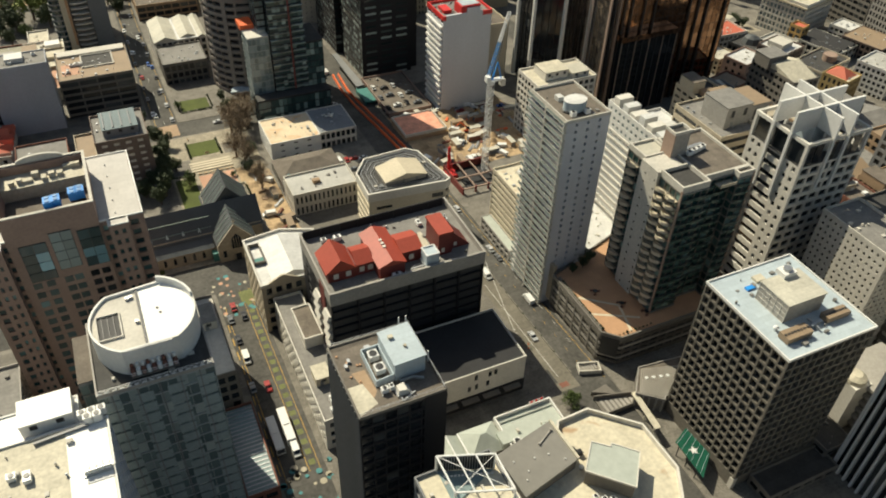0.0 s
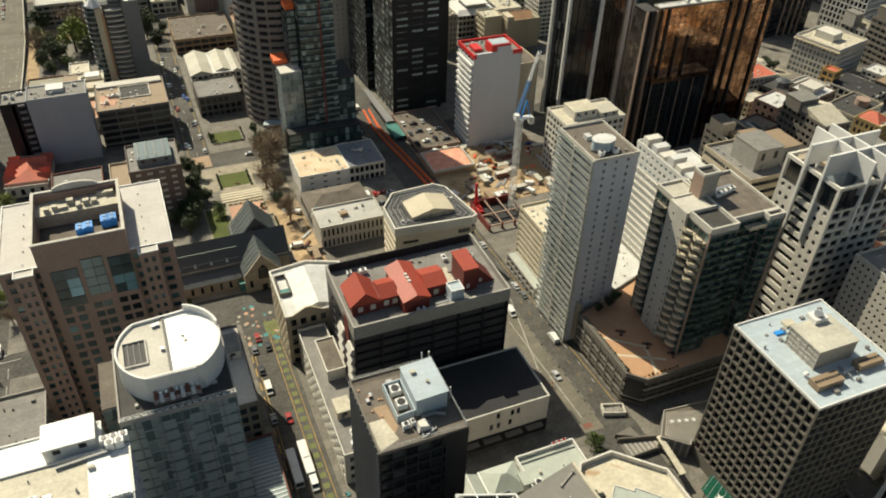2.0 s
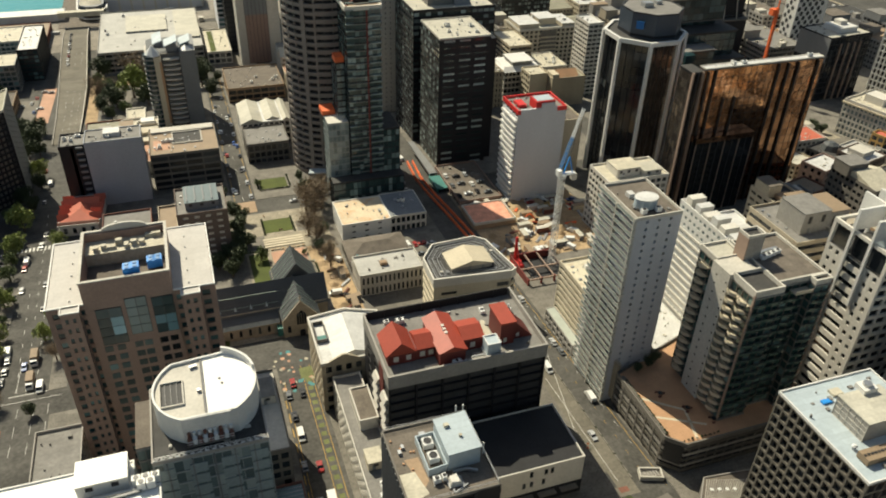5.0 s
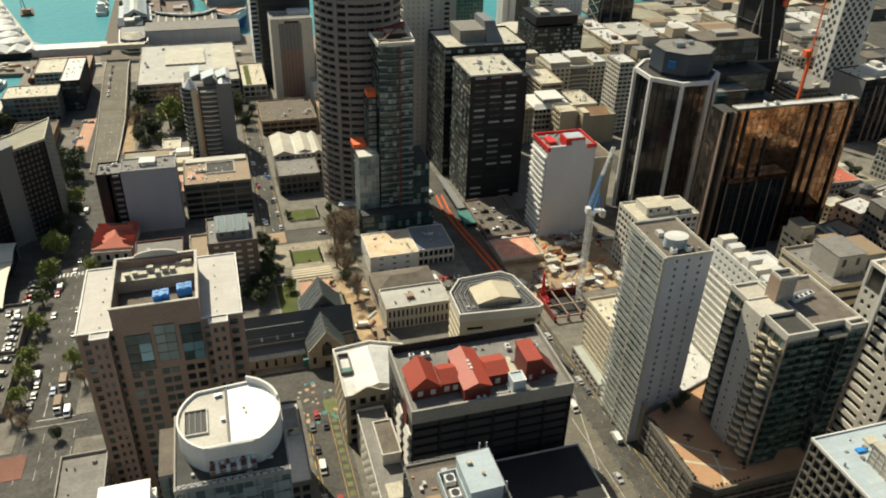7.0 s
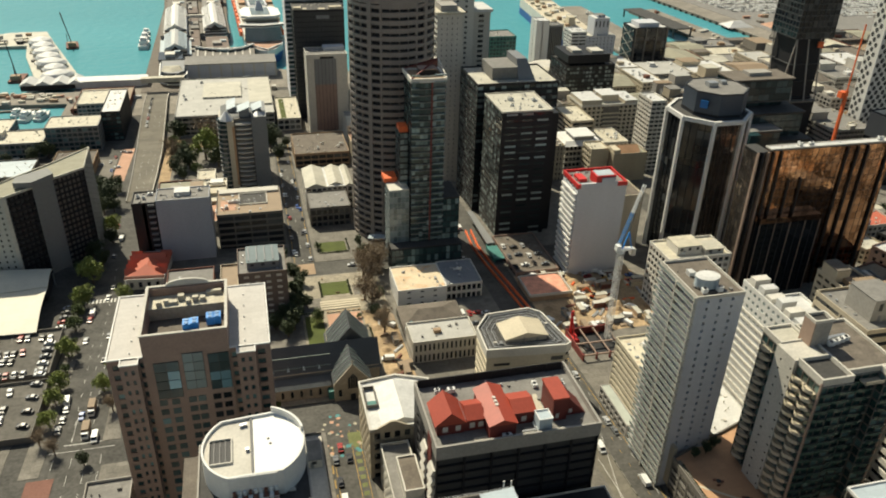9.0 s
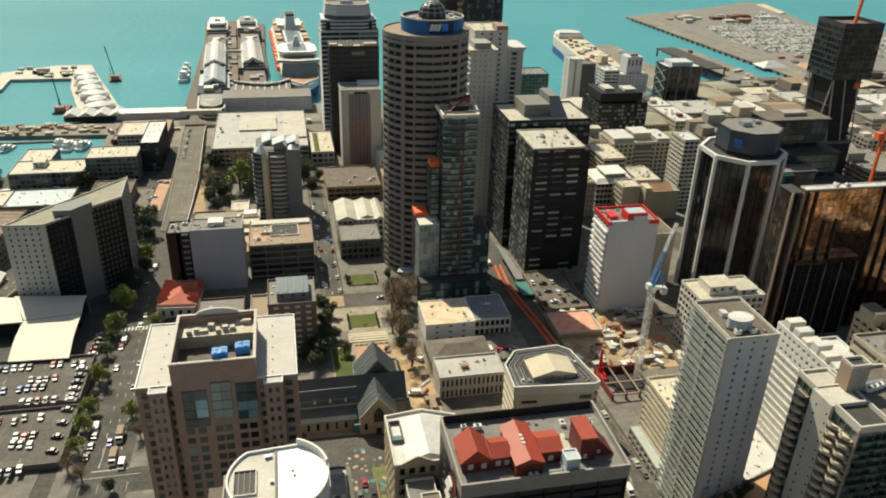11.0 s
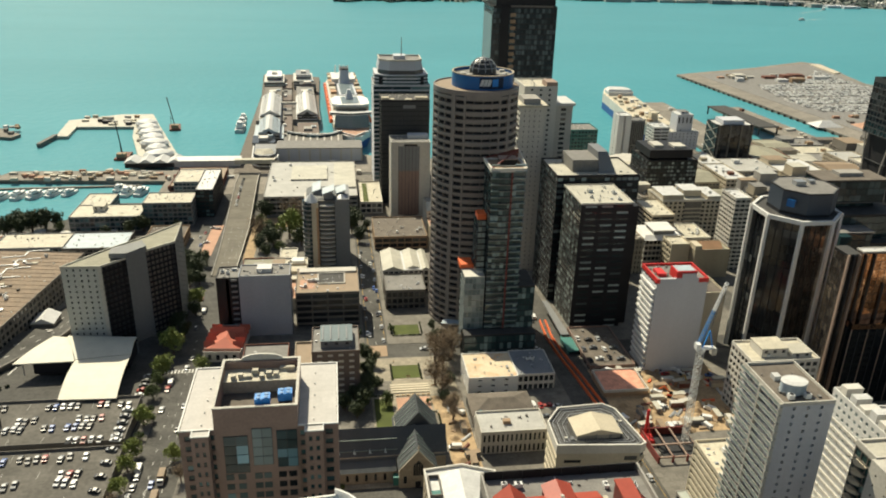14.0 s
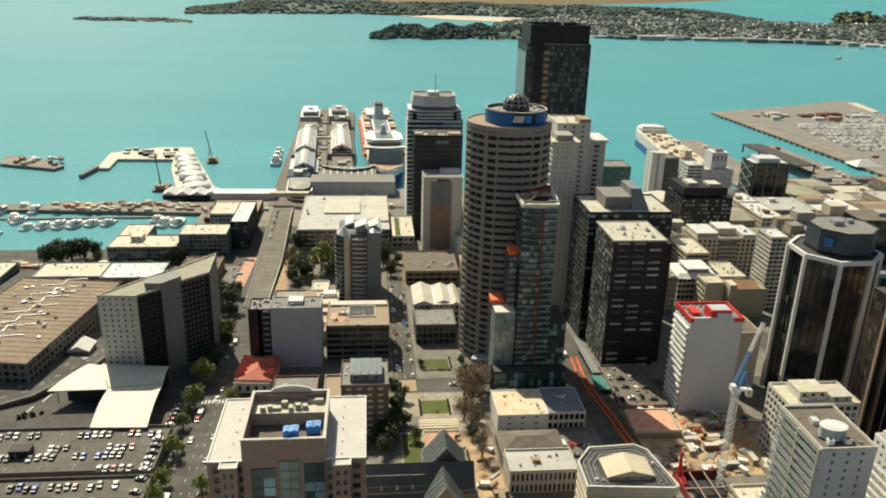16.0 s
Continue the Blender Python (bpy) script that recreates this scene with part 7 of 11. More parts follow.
for x0, x1 in ((-7, -13), (4, -4), (13, 6)):
    part("raking_column", Geo().beam((x0, -13.4, -44), (x1, -13.4, 0.2), 0.7), CONCRETE, ob)
for y0, y1 in ((-6, -13), (6, 13)):
    part("raking_column", Geo().beam((-13, y0, -44), (-13, y1, 0.2), 0.7), CONCRETE, ob)
part("transfer_deck", Geo().box(-13.8, 13.8, -14.2, 14, -45.2, -44), CONC_DARK, ob)
part("podium", Geo().box(-13.2, 13.2, -13.6, 13.6, -low, -45.2), CHARCOAL, ob)
part("hoist_cage", Geo().box(4, 8, -14.6, -13.2, -6, -2), ORANGE, ob)
ob, w, d, h = block("lattice_tower", "white lattice-clad tower with hexagonal openings", 453.7, 482.3, 475.8, 488.8, 95, WHITE, ROOF_WHITE, GLASS_D, blank="SWEN", see="", limit=0)
hexes = Geo()
ring6 = [(1.75 * math.cos(math.pi * k / 3), 2.0 * math.sin(math.pi * k / 3)) for k in range(6)]
for r in range(int(h / 3.5) - 1):
    z, sh_ = 4 + r * 3.5, (3.0 if r % 2 else 0)
    for c in range(5):
        a = -w / 2 + 2.4 + c * 6.0 + sh_
        if a < w / 2 - 2.3:
            i0 = len(hexes.v)
            hexes.v += [(a + p, -d / 2 - 0.06, z + q) for p, q in ring6]
            hexes.f.append(tuple(range(i0, i0 + 6)))
        a = -d / 2 + 2.4 + c * 6.0 + sh_
        if a < d / 2 - 2.1:
            i0 = len(hexes.v)
            hexes.v += [(-w / 2 - 0.06, -a - p, z + q) for p, q in ring6]
            hexes.f.append(tuple(range(i0, i0 + 6)))
part("hexagon_window", hexes, LOUVRE, ob, kind="stuff")
GLASS_WT = pane_mat("smoky_blue_glass", (0.035, 0.055, 0.065), (0.13, 0.18, 0.195), 0.5, 0.15)
ob, w, d, h = block("waterfront_tower", "tall dark tower under construction at the waterfront", 125, 176.5, 618, 658, 130.6, CHARCOAL, ROOF_DARK, GLASS_WT, sh=4, bay=2.4, pier=0.3, band=0.8, depth=0.15, see="SW", limit=200, parapet=1)
part("crown", Geo().ring([(-w / 2 + 2.2, -d / 2 + 1), (w / 2 - 1.5, -d / 2 + 1), (w / 2 - 1.5, d / 2 - 2), (-w / 2 + 2.2, d / 2 - 2)], 1.2, h, h + 15.5), CHARCOAL, ob)
part("crown_sill", Geo().box(-w / 2 + 14, w / 2 - 3, -d / 2 - 0.5, -d / 2 + 1.2, h + 0.3, h + 1.6), CONC_DARK, ob)
part("crown_core", Geo().box(-12, 14, -10, 10, h, h + 9), LOUVRE, ob)
part("dark_bay", Geo().box(-w / 2 + 6, -w / 2 + 13, -d / 2 - 0.35, -d / 2 + 0.1, 0, h), CHARCOAL, ob)
part("side_screen", Geo().box(-w / 2 - 0.5, -w / 2 - 0.05, -d / 2 + 2, d / 2 - 2, 30, h - 6), PANEL, ob)
for k in range(30):
    part("hoist_section", Geo().box(-w / 2 + 14, -w / 2 + 18, -d / 2 - 1.4, -d / 2 - 0.02, 6 + k * 5, 8.6 + k * 5), TAN, ob)
ob, w, d, h = block("black_bank_tower", "black glass tower with a plain sign", 36.5, 75.5, 611, 640, 58.5, CHARCOAL, ROOF_DARK, LOUVRE, sh=3.8, bay=3, pier=0.2, band=0.5, depth=0.15, see="S", limit=30)
part("sign_bar", Geo().box(-2, 8, -d / 2 - 0.2, -d / 2, h - 6, h - 3.4), GREY, ob, "plain grey sign bar")
for x0, x1, q in ((-19, -13, 2.6), (-12, -9, 1.4), (8, 18, 2.8), (0, 5, 1.2)):
    part("roof_unit", Geo().box(x0, x1, -d / 2 + 0.6, -d / 2 + 5, h, h + q), CREAM, ob)
ob, w, d, h = block("blue_glass_tower", "blue-grey glass tower with banded bays and a mast", 33, 81.6, 662, 700, 61, LILAC, ROOF_GREY, GLASS_B, sh=3.8, bay=15, pier=0.5, band=1.3, see="SW", limit=150)
SH = [(-23, -12), (-13, -18.6), (13, -18.6), (23, -12), (23, 18.6), (-23, 18.6)]
CR = [(-20, -9), (-11, -17), (12, -17), (19, -9), (19, 16), (-20, 16)]
part("shoulder", Geo().prism(SH, h, h + 9), LILAC, ob)
for k in range(3):
    part("shoulder_glass", Geo().ring([(x * 1.004, y * 1.004) for x, y in SH], 0.3, h + 0.8 + k * 2.9, h + 2.2 + k * 2.9), GLASS_B, ob)
for x0 in (-19.5, 13.5):
    part("dark_slot", Geo().box(x0, x0 + 5.5, -16.6, -14, h - 14, h + 7), CHARCOAL, ob)
part("crown_band", Geo().prism([(x * 1.0, y * 1.0) for x, y in CR], h + 9, h + 12.4), GLASS_D, ob)
part("crown", Geo().prism(CR, h + 12.4, h + 19.6, [(x * 0.93, y * 0.93) for x, y in CR]), LILAC, ob)
part("crown_rim", Geo().ring([(x * 0.95, y * 0.95) for x, y in CR], 1.0, h + 19.6, h + 21.2), CONC_PALE, ob)
part("crown_roof", Geo().prism([(x * 0.88, y * 0.88) for x, y in CR], h + 19.6, h + 19.9), ROOF_GREY, ob)
part("crown_house", Geo().box(-6, 4, -4, 8, h + 19.8, h + 23), LILAC, ob)
part("mast", Geo().cyl(1, 0, h + 19, h + 38, 0.6, 0.25, 8), STEEL, ob)
ob, w, d, h = block("grey_pier_tower", "grey tower with a brown central window strip", 42, 72.5, 577, 600, 33, CONC_PALE, ROOF_GREY, GLASS, sh=3.4, bay=30, pier=10, band=1.2, see="S", limit=60)
# reflection in the window strip, painted: reddish brown below, grey above
part("centre_strip", Geo().box(-9.6, 6.8, -d / 2 - 0.25, -d / 2 + 0.02, 2, h - 22), BROWN, ob, "window strip with a brown reflection painted on")
part("centre_louvre", Geo().box(-9.6, 6.8, -d / 2 - 0.22, -d / 2 + 0.02, h - 22, h - 2.4), GREY, ob)
part("roof_house", Geo().box(-1, 15, 2, 11.2, h, h + 2.6), LILAC, ob)
for k in range(7):
    part("strip_mullion", Geo().box(-9.6 + k * 2.7, -9.4 + k * 2.7, -d / 2 - 0.36, -d / 2 - 0.2, 2, h - 2.4), DARKMETAL, ob)


def conic_tower():
    zb = gz(470) - 0.3
    ob = thing("turret_apartments", "grey apartment tower with dark balconies and silver turret roofs", "building", -7, 484, zb)
    H = 24 - zb
    part("core", Geo().box(-13, 14.4, -13, 14, 0, H), CONC_DARK, ob)
    part("plain_wall", Geo().box(5.4, 14.6, -15.2, 15, 0, H + 1.5), GREY, ob)
    part("corner_bay", Geo().cyl(-11, -11, 0, H, 4.2, n=12), GLASS_B, ob)
    part("stair_strip", Geo().box(-9.4, -5.2, -15.6, -12, 0, H - 1), CREAM, ob, "cream and orange stair strip")
    part("orange_strip", Geo().box(-6.4, -5.1, -15.75, -15.4, 3, H - 4), TERRA, ob)
    for k in range(14):
        part("balcony", Geo().prism([(-4.6, -13), (-4.0, -15.6), (0.4, -16.6), (4.8, -15.6), (5.3, -13)], 2.2 + k * 3.1, 3.1 + k * 3.1), CONC_PALE, ob)
        part("bay_band", Geo().ring([(-11 + 4.5 * math.cos(2 * math.pi * j / 12), -11 + 4.5 * math.sin(2 * math.pi * j / 12)) for j in range(12)], 0.4, 2.4 + k * 3.1, 3.2 + k * 3.1), GREY, ob)
        part("side_balcony", Geo().box(-14.4, -13, -4, 12, 2.2 + k * 3.1, 3.1 + k * 3.1), CONC_PALE, ob)
    part("turret_roof", Geo().cyl(-9.6, -11, H - 0.6, H + 4.6, 5.2, 0.3, 8), STEEL_W, ob)
    part("roof_slab", Geo().prism([(-13, -12), (6, -12), (6, 14), (-13, 14)], H, H + 1.6, [(-10, -8), (6, -9), (6, 12), (-10, 12)]), SLATE, ob)
    for x0, x1, y0, y1, z0, z1 in ((-2.5, 5.2, -12.5, -3, 2.2, 5.6), (-9, -3.5, -5, 9, 1.6, 4.4), (5.8, 12.5, -10, 0, 2.2, 4.8)):
        g = Geo().box(x0, x1, y0, y1, H + z1 - 0.5, H + z1)
        g.v = [(x, y, z + (x - (x0 + x1) / 2) * 0.35 + (y - y0) * 0.1) for x, y, z in g.v]
        part("roof_plate", g, MEMBRANE, ob)
        part("plate_wall", Geo().box(x0 + 0.8, x1 - 0.8, y0 + 0.8, y1 - 0.8, H + 0.5, H + z1 - 0.9), GREY, ob)
    part("turret_roof", Geo().cyl(9.4, -10.5, H + 1.4, H + 3.6, 4.6, 0.6, 8), STEEL, ob)


conic_tower()
ob, w, d, h = block("white_flat_block", "wide pale office block with a light grey roof", -57.5, 16, 585, 684, -12, CONCRETE, ROOF_PALE, GLASS_D, sh=3.4, bay=5, pier=0.6, band=1.5, see="S", limit=24)
plant_room(-38, -8, 628, 668, -12, -10.8, CONC_PALE, ROOF_PUTTY, "low pale roof deck on a broad roof")
plant_room(-2, 15.4, 606, 676, -12, -10.8, CONC_PALE, ROOF_PUTTY, "low pale roof deck beside a parapet")
clutter(-55, 10, 625, 678, -12, 14, 99)
ob, w, d, h = block("blank_gabled_apartments", "dark-ended apartment block with a blank grey side wall", -51.1, -25.3, 368, 382.6, 19.0, GABLE_BLUE, ROOF_GREY, GLASS, sh=3, bay=4, pier=0.6, band=1.2, blank="SW", see="E", limit=60, parapet=0.6)
ob, w, d, h = block("dark_end_block", "charcoal apartment end with small balconies", -62.6, -51.3, 369, 383.6, 17.6, CHARCOAL, ROOF_GREY, GLASS_D, sh=3.1, bay=9, pier=0.8, band=1.6, see="S", limit=60, per={"S": dict(bay=9, pier=6.4)})
for k in range(10):
    part("balcony", Geo().box(2.0, 5.0, -d / 2 - 1.1, -d / 2, 4.5 + k * 3.2, 5.4 + k * 3.2), GREY, ob)
solo("roof_box", Geo().box(-42.4, -34.8, 373, 379.5, 19.0, 21.1), ROOF_WHITE, "white lift box on an apartment roof", "roof box")
clutter(-62, -52, 370, 382, 17.6, 5, 43)
clutter(-50, -27, 370, 381, 19.0, 6, 143)
ob, w, d, h = block("brick_apartments", "grey-brown brick apartments with white window strips", -13, 8, 299, 322, 12.5, BRICK_G, ROOF_GREY, OFFWHITE, sh=3, bay=4.2, pier=2.4, band=1.7, see="SE", limit=120)
plant_room(-9, 5, 303, 318, 12.5, 16, GREY, PANEL, "grey glazed plant room on an apartment roof")
for k in range(4):
    duct([(-8 + k * 3.5, 304, 16.4), (-8 + k * 3.5, 317, 16.4)], 0.5, GREY)
block("beige_wing", "low beige wing with a flat roof", -21, -13.3, 300, 322, 5, BEIGE, ROOF_TAN, sh=3, bay=4, see="S", limit=20)
ob, w, d, h = block("notched_office", "concrete office with a sunken roof court", -23.5, 10.5, 377, 409, 4, CONC_DARK, ROOF_TAN, GLASS_D, sh=3.3, bay=8, pier=0.6, band=1.2, see="SE", limit=80, parapet=0.7)
part("roof_court", Geo().box(-5, 9, -4, 9, h + 0.05, h + 0.12), ROOF_DARK, ob)
part("roof_patch", Geo().box(-15, -7, -10, 2, h + 0.05, h + 0.09), SALMON, ob)
clutter(-22, -10, 380, 396, 4, 8, 244)
part("court_rim", Geo().ring([(-5.6, -4.6), (9.6, -4.6), (9.6, 9.6), (-5.6, 9.6)], 0.6, h, h + 0.7), CONC_PALE, ob)
part("rear_roof", Geo().box(-16, 16, 10, 15.5, h, h + 1.2), CONC_PALE, ob)
e = thing("red_roofed_house", "white house with an orange-red tile roof and a row of gables", "house", -56.6, 352.5, gz(345), -5)
part("wall", Geo().box(-8.4, 8.4, -13.0, 13, 0, 6.4), OFFWHITE, e)
part("roof", Geo().hip(-9, 9, -13.6, 13.6, 6.4, 9.6), TILE_ROOF, e)
part("front_roof", Geo().prism([(-9.2, -13.8), (9.2, -13.8), (9.2, -11.8), (-9.2, -11.8)], 6.3, 7.4, [(-9, -12.4), (9, -12.4), (9, -11.8), (-9, -11.8)]), BRICK, e)
for k in range(4):
    part("window", Geo().box(-7 + k * 4, -5.4 + k * 4, -13.1, -12.95, 1.6, 4.4), GLASS_D, e)
for k in range(5):
    for x0, x1 in ((-9.6, -4.5), (4.5, 9.6)):
        part("side_gable", Geo().gable(x0, x1, -9.5 + k * 4.4, -6.6 + k * 4.4, 6.5, 9.3, "x"), TILE_ROOF, e)
part("cross_ridge", Geo().gable(-8, 8, 1.5, 5.5, 8.6, 11.0, "x"), TILE_ROOF, e)
part("eave", Geo().ring([(-9.2, -13.8), (9.2, -13.8), (9.2, 13.8), (-9.2, 13.8)], 0.5, 6.1, 6.5), OFFWHITE, e)
block("brick_corner_house", "low brick house by the terrace", -46, -25, 312, 336, -3, BRICK, ROOF_GREY, sh=3.4, bay=3, see="SE", limit=30)
block("old_gallery", "low dark gallery with a flat roof", 26, 49, 397, 420, -6, CONC_DARK, ROOF_GREY, GLASS_D, sh=3.6, bay=3, see="SW", limit=40)
ob, w, d, h = block("gabled_white_hall", "white hall with parallel gabled roofs", 26, 54, 422, 452, -4, OFFWHITE, ROOF_WHITE, GLASS, sh=4, bay=3, see="SW", limit=40, parapet=0)
for x0, x1, y0, q in ((-14.2, -1.5, -15.2, 2.6), (-0.5, 9, -13, 2.0), (9.4, 14.2, -15, 1.6)):
    part("gable_roof", Geo().gable(x0, x1, y0, 15, h, h + q, "y"), ROOF_PUTTY, ob)
block("brick_low_office", "long brown low office with open parking", 25, 62, 500, 540, -14, TAN, ROOF_BROWN, GLASS_D, sh=3.4, bay=5, pier=0.5, band=1.1, see="SW", limit=50)
clutter(26, 60, 505, 538, -14, 8, 54)
block("green_garden_office", "low office with a planted green terrace", 18, 36, 586, 640, -18, CONC_PALE, ROOF_CREAM, GLASS, sh=3.4, bay=4, see="S", limit=20)
solo("turf_strip", Geo().box(21, 25, 588, 636, -18, -17.7), GRASS, "strip of green turf on a terrace", "turf")
ob, w, d, h = block("dark_strip_tower", "dark office tower with a stepped black top", 246, 288, 566, 602, 19.5, CHARCOAL, ROOF_DARK, GLASS_ST, sh=3.4, bay=2.8, pier=0.5, band=1.3, see="SW", limit=50)
part("top_box", Geo().box(-20, 16, -17, 14, h + 2.4, h + 9), CHARCOAL, ob)
part("top_glass", Geo().box(-17, 13, -15, 12, h, h + 2.4), GLASS_D, ob)
part("roof_unit", Geo().box(-14, -6, -10, 4, h + 9, h + 11), CONC_PALE, ob)
part("roof_unit", Geo().box(2, 12, -12, 0, h + 9, h + 10.6), CONC_PALE, ob)
ob, w, d, h = block("braced_dark_tower", "dark tower with white zigzag bracing", 370, 407, 697, 722, 16, CHARCOAL, ROOF_WHITE, GLASS_D, sh=4, bay=6, pier=0.5, band=0.5, see="SW", limit=24)
for k in range(4):
    z0 = 2 + k * 10
    part("brace", Geo().beam((-w / 2 - 0.4, -d / 2, z0), (-w / 2 - 0.4, d / 2, z0 + 10), 0.4), CONC_PALE, ob)
    part("brace", Geo().beam((-w / 2 - 0.4, d / 2, z0), (-w / 2 - 0.4, -d / 2, z0 + 10), 0.4), CONC_PALE, ob)
for j in range(4):
    part("fin", Geo().box(-w / 2 + 1 + j * 11.4, -w / 2 + 2.6 + j * 11.4, -d / 2 - 0.7, -d / 2 - 0.02, 0, h + 0.6), CONC_DARK, ob)
part("plant_box", Geo().box(-12, 10, -8, 9, h + 0.3, h + 4.5), LILAC, ob)
block("white_pair_slab", "white slab with dark side strip", 269, 282, 700, 716, 25, WHITE, ROOF_WHITE, GLASS, sh=3.4, bay=9, pier=7, band=1.5, see="S", limit=30)
block("grey_pair_slab", "grey striped slab", 282.6, 296.4, 701, 717, 20, GREY, ROOF_GREY, GLASS_D, sh=30, bay=2, pier=0.6, band=0.5, see="S", limit=30)
block("stepped_white_hotel", "stepped white hotel with dark balcony strips", 308.5, 324.5, 706, 726, 12, WHITE, ROOF_WHITE, GLASS_D, sh=3.2, bay=7, pier=0.6, band=1.5, depth=0.8, see="SW", limit=24)
block("grey_hotel_wing", "plain grey hotel wing beside white balconies", 324.8, 355, 706, 728, 7.3, LILAC, ROOF_PUTTY, GLASS, sh=3.2, bay=4.2, pier=2.8, band=1.9, see="S", limit=24)
plant_room(333, 349, 710, 726, 7.5, 24, LILAC, ROOF_WHITE, "grey tower block over a hotel")
plant_room(337, 345, 713, 722, 24.2, 26.5, LILAC, ROOF_GREY, "low lift room over a hotel")
block("green_dome_office", "low green glazed office", 217, 246, 690, 716, 14, TEALMETAL, ROOF_GREY, GLASS_GT, sh=3.4, bay=3, see="S", limit=30)
solo("round_pavilion", Geo().cyl(268, 660, -27, -8, 22, n=12).cyl(268, 660, -8, -4, 23, 14, 12), CONC_PALE, "low many-sided pale pavilion roof", "pavilion")
block("balcony_strip_tower", "white balcony tower beside a bank tower", 255, 266, 442, 461, 30, OFFWHITE, ROOF_WHITE, GLASS, sh=3.0, bay=3.0, pier=0.6, band=1.3, see="SW", limit=40)
block("cream_top_block", "cream roofed block beyond the slab tower", 172, 203, 262, 280, 20, OFFWHITE, ROOF_CREAM, GLASS, sh=3.2, bay=3, see="SW", limit=60)
plant_room(178, 190, 266, 276, 20, 24, OFFWHITE, ROOF_CREAM, "cream plant room on a block")
plant_room(191, 200, 264, 272, 20, 22.6, CONC_PALE, ROOF_PUTTY, "low putty plant room on a block")
clutter(174, 202, 263, 279, 20, 10, 171)
block("ochre_wall_block", "plain block with bare ochre walls", 178, 194, 330, 350, 19, CREAM, ROOF_BROWN, blank="SW", see="", limit=0)
block("left_low_office", "low office with an olive roof beside a hotel", -58, -45, 150, 186, 12, CONCRETE, ROOF_GREY, sh=3.4, bay=3, see="E", limit=10)

# filler of the old commercial quarter
USED = [(217, 292, 270, 320), (240, 292, 345, 372), (330, 380, 330, 392), (448, 488, 470, 494), (360, 388, 455, 485), (196, 242, 300, 347), (245, 286, 566, 602), (252, 268, 440, 463), (172, 203, 262, 345), (120, 171, 304, 436), (126, 171, 618, 658),
        (110, 158, 442, 492), (183, 232, 88, 190), (240, 300, 660, 716), (302, 410, 697, 730)]
OLD_WALLS = [OFFWHITE, CREAM, BEIGE, CONC_PALE, TAN, CONCRETE, BRICK, WHITE]
OLD_ROOFS = [ROOF_CREAM, ROOF_GREY, ROOF_WHITE, ROOF_TAN, ROOF_BROWN, ROOF_GREY, ROOF_OLIVE, ROOF_PUTTY, SALMON]
OLD_TEXT = {"off_white_render": "off-white", "cream_render": "cream", "beige_render": "beige", "pale_concrete": "pale concrete", "tan_brick": "tan brick", "concrete": "grey concrete", "red_brown_brick": "red brick", "white_paint": "white"}


def old_roof(ob, w, d, h, rr):
    """Lift houses, steps and small boxes on an old roof."""
    wall, roof = rr.choice(OLD_WALLS), rr.choice(OLD_ROOFS)
    if rr.random() < 0.25:
        part("pitched_roof", Geo().gable(-w / 2 + 0.4, w / 2 - 0.4, -d / 2 + 0.4, d / 2 - 0.4, h + 0.05, h + 3.5, rr.choice("xy")), roof, ob)
        return
    a, b = rr.uniform(-w / 2 + 1, w / 2 - 9), rr.uniform(-d / 2 + 1, d / 2 - 9)
    q, z = rr.uniform(4, 8), rr.uniform(2, 4.5)
    part("lift_house", Geo().prism([(a, b), (a + q, b), (a + q, b + q * 0.8), (a, b + q * 0.8)], h, h + z), wall, ob)
    g = Geo()
    for _ in range(rr.randrange(4, 11)):
        x, y = rr.uniform(-w / 2 + 1, w / 2 - 3), rr.uniform(-d / 2 + 1, d / 2 - 3)
        g.box(x, x + rr.uniform(0.8, 2.4), y, y + rr.uniform(0.8, 2.0), h, h + rr.uniform(0.6, 1.8))
    part("roof_box", g, rr.choice((STEEL_W, ROOF_CREAM, STEEL, CONC_PALE)), ob, kind="stuff")


DIM_WALLS = [CONCRETE, CONC_DARK, BRICK, BEIGE, TAN, CONC_DARK, GREY, CREAM, CONCRETE]
DIM_ROOFS = [ROOF_GREY, ROOF_BROWN, ROOF_DARK, ROOF_GREY, ROOF_OLIVE, ROOF_BROWN, ROOF_TAN, ROOF_CREAM, ROOF_GREY]
PALE_WALLS = [CREAM, OFFWHITE, BEIGE, CONC_PALE, CONCRETE, CONCRETE]
PALE_ROOFS = [ROOF_PALE, ROOF_PUTTY, ROOF_WHITE, ROOF_TAN, ROOF_PALE, ROOF_CREAM, ROOF_GREY, ROOF_BROWN]
OLD_TEXT["dark_concrete"], OLD_TEXT["grey_panel"] = "dark concrete", "grey"


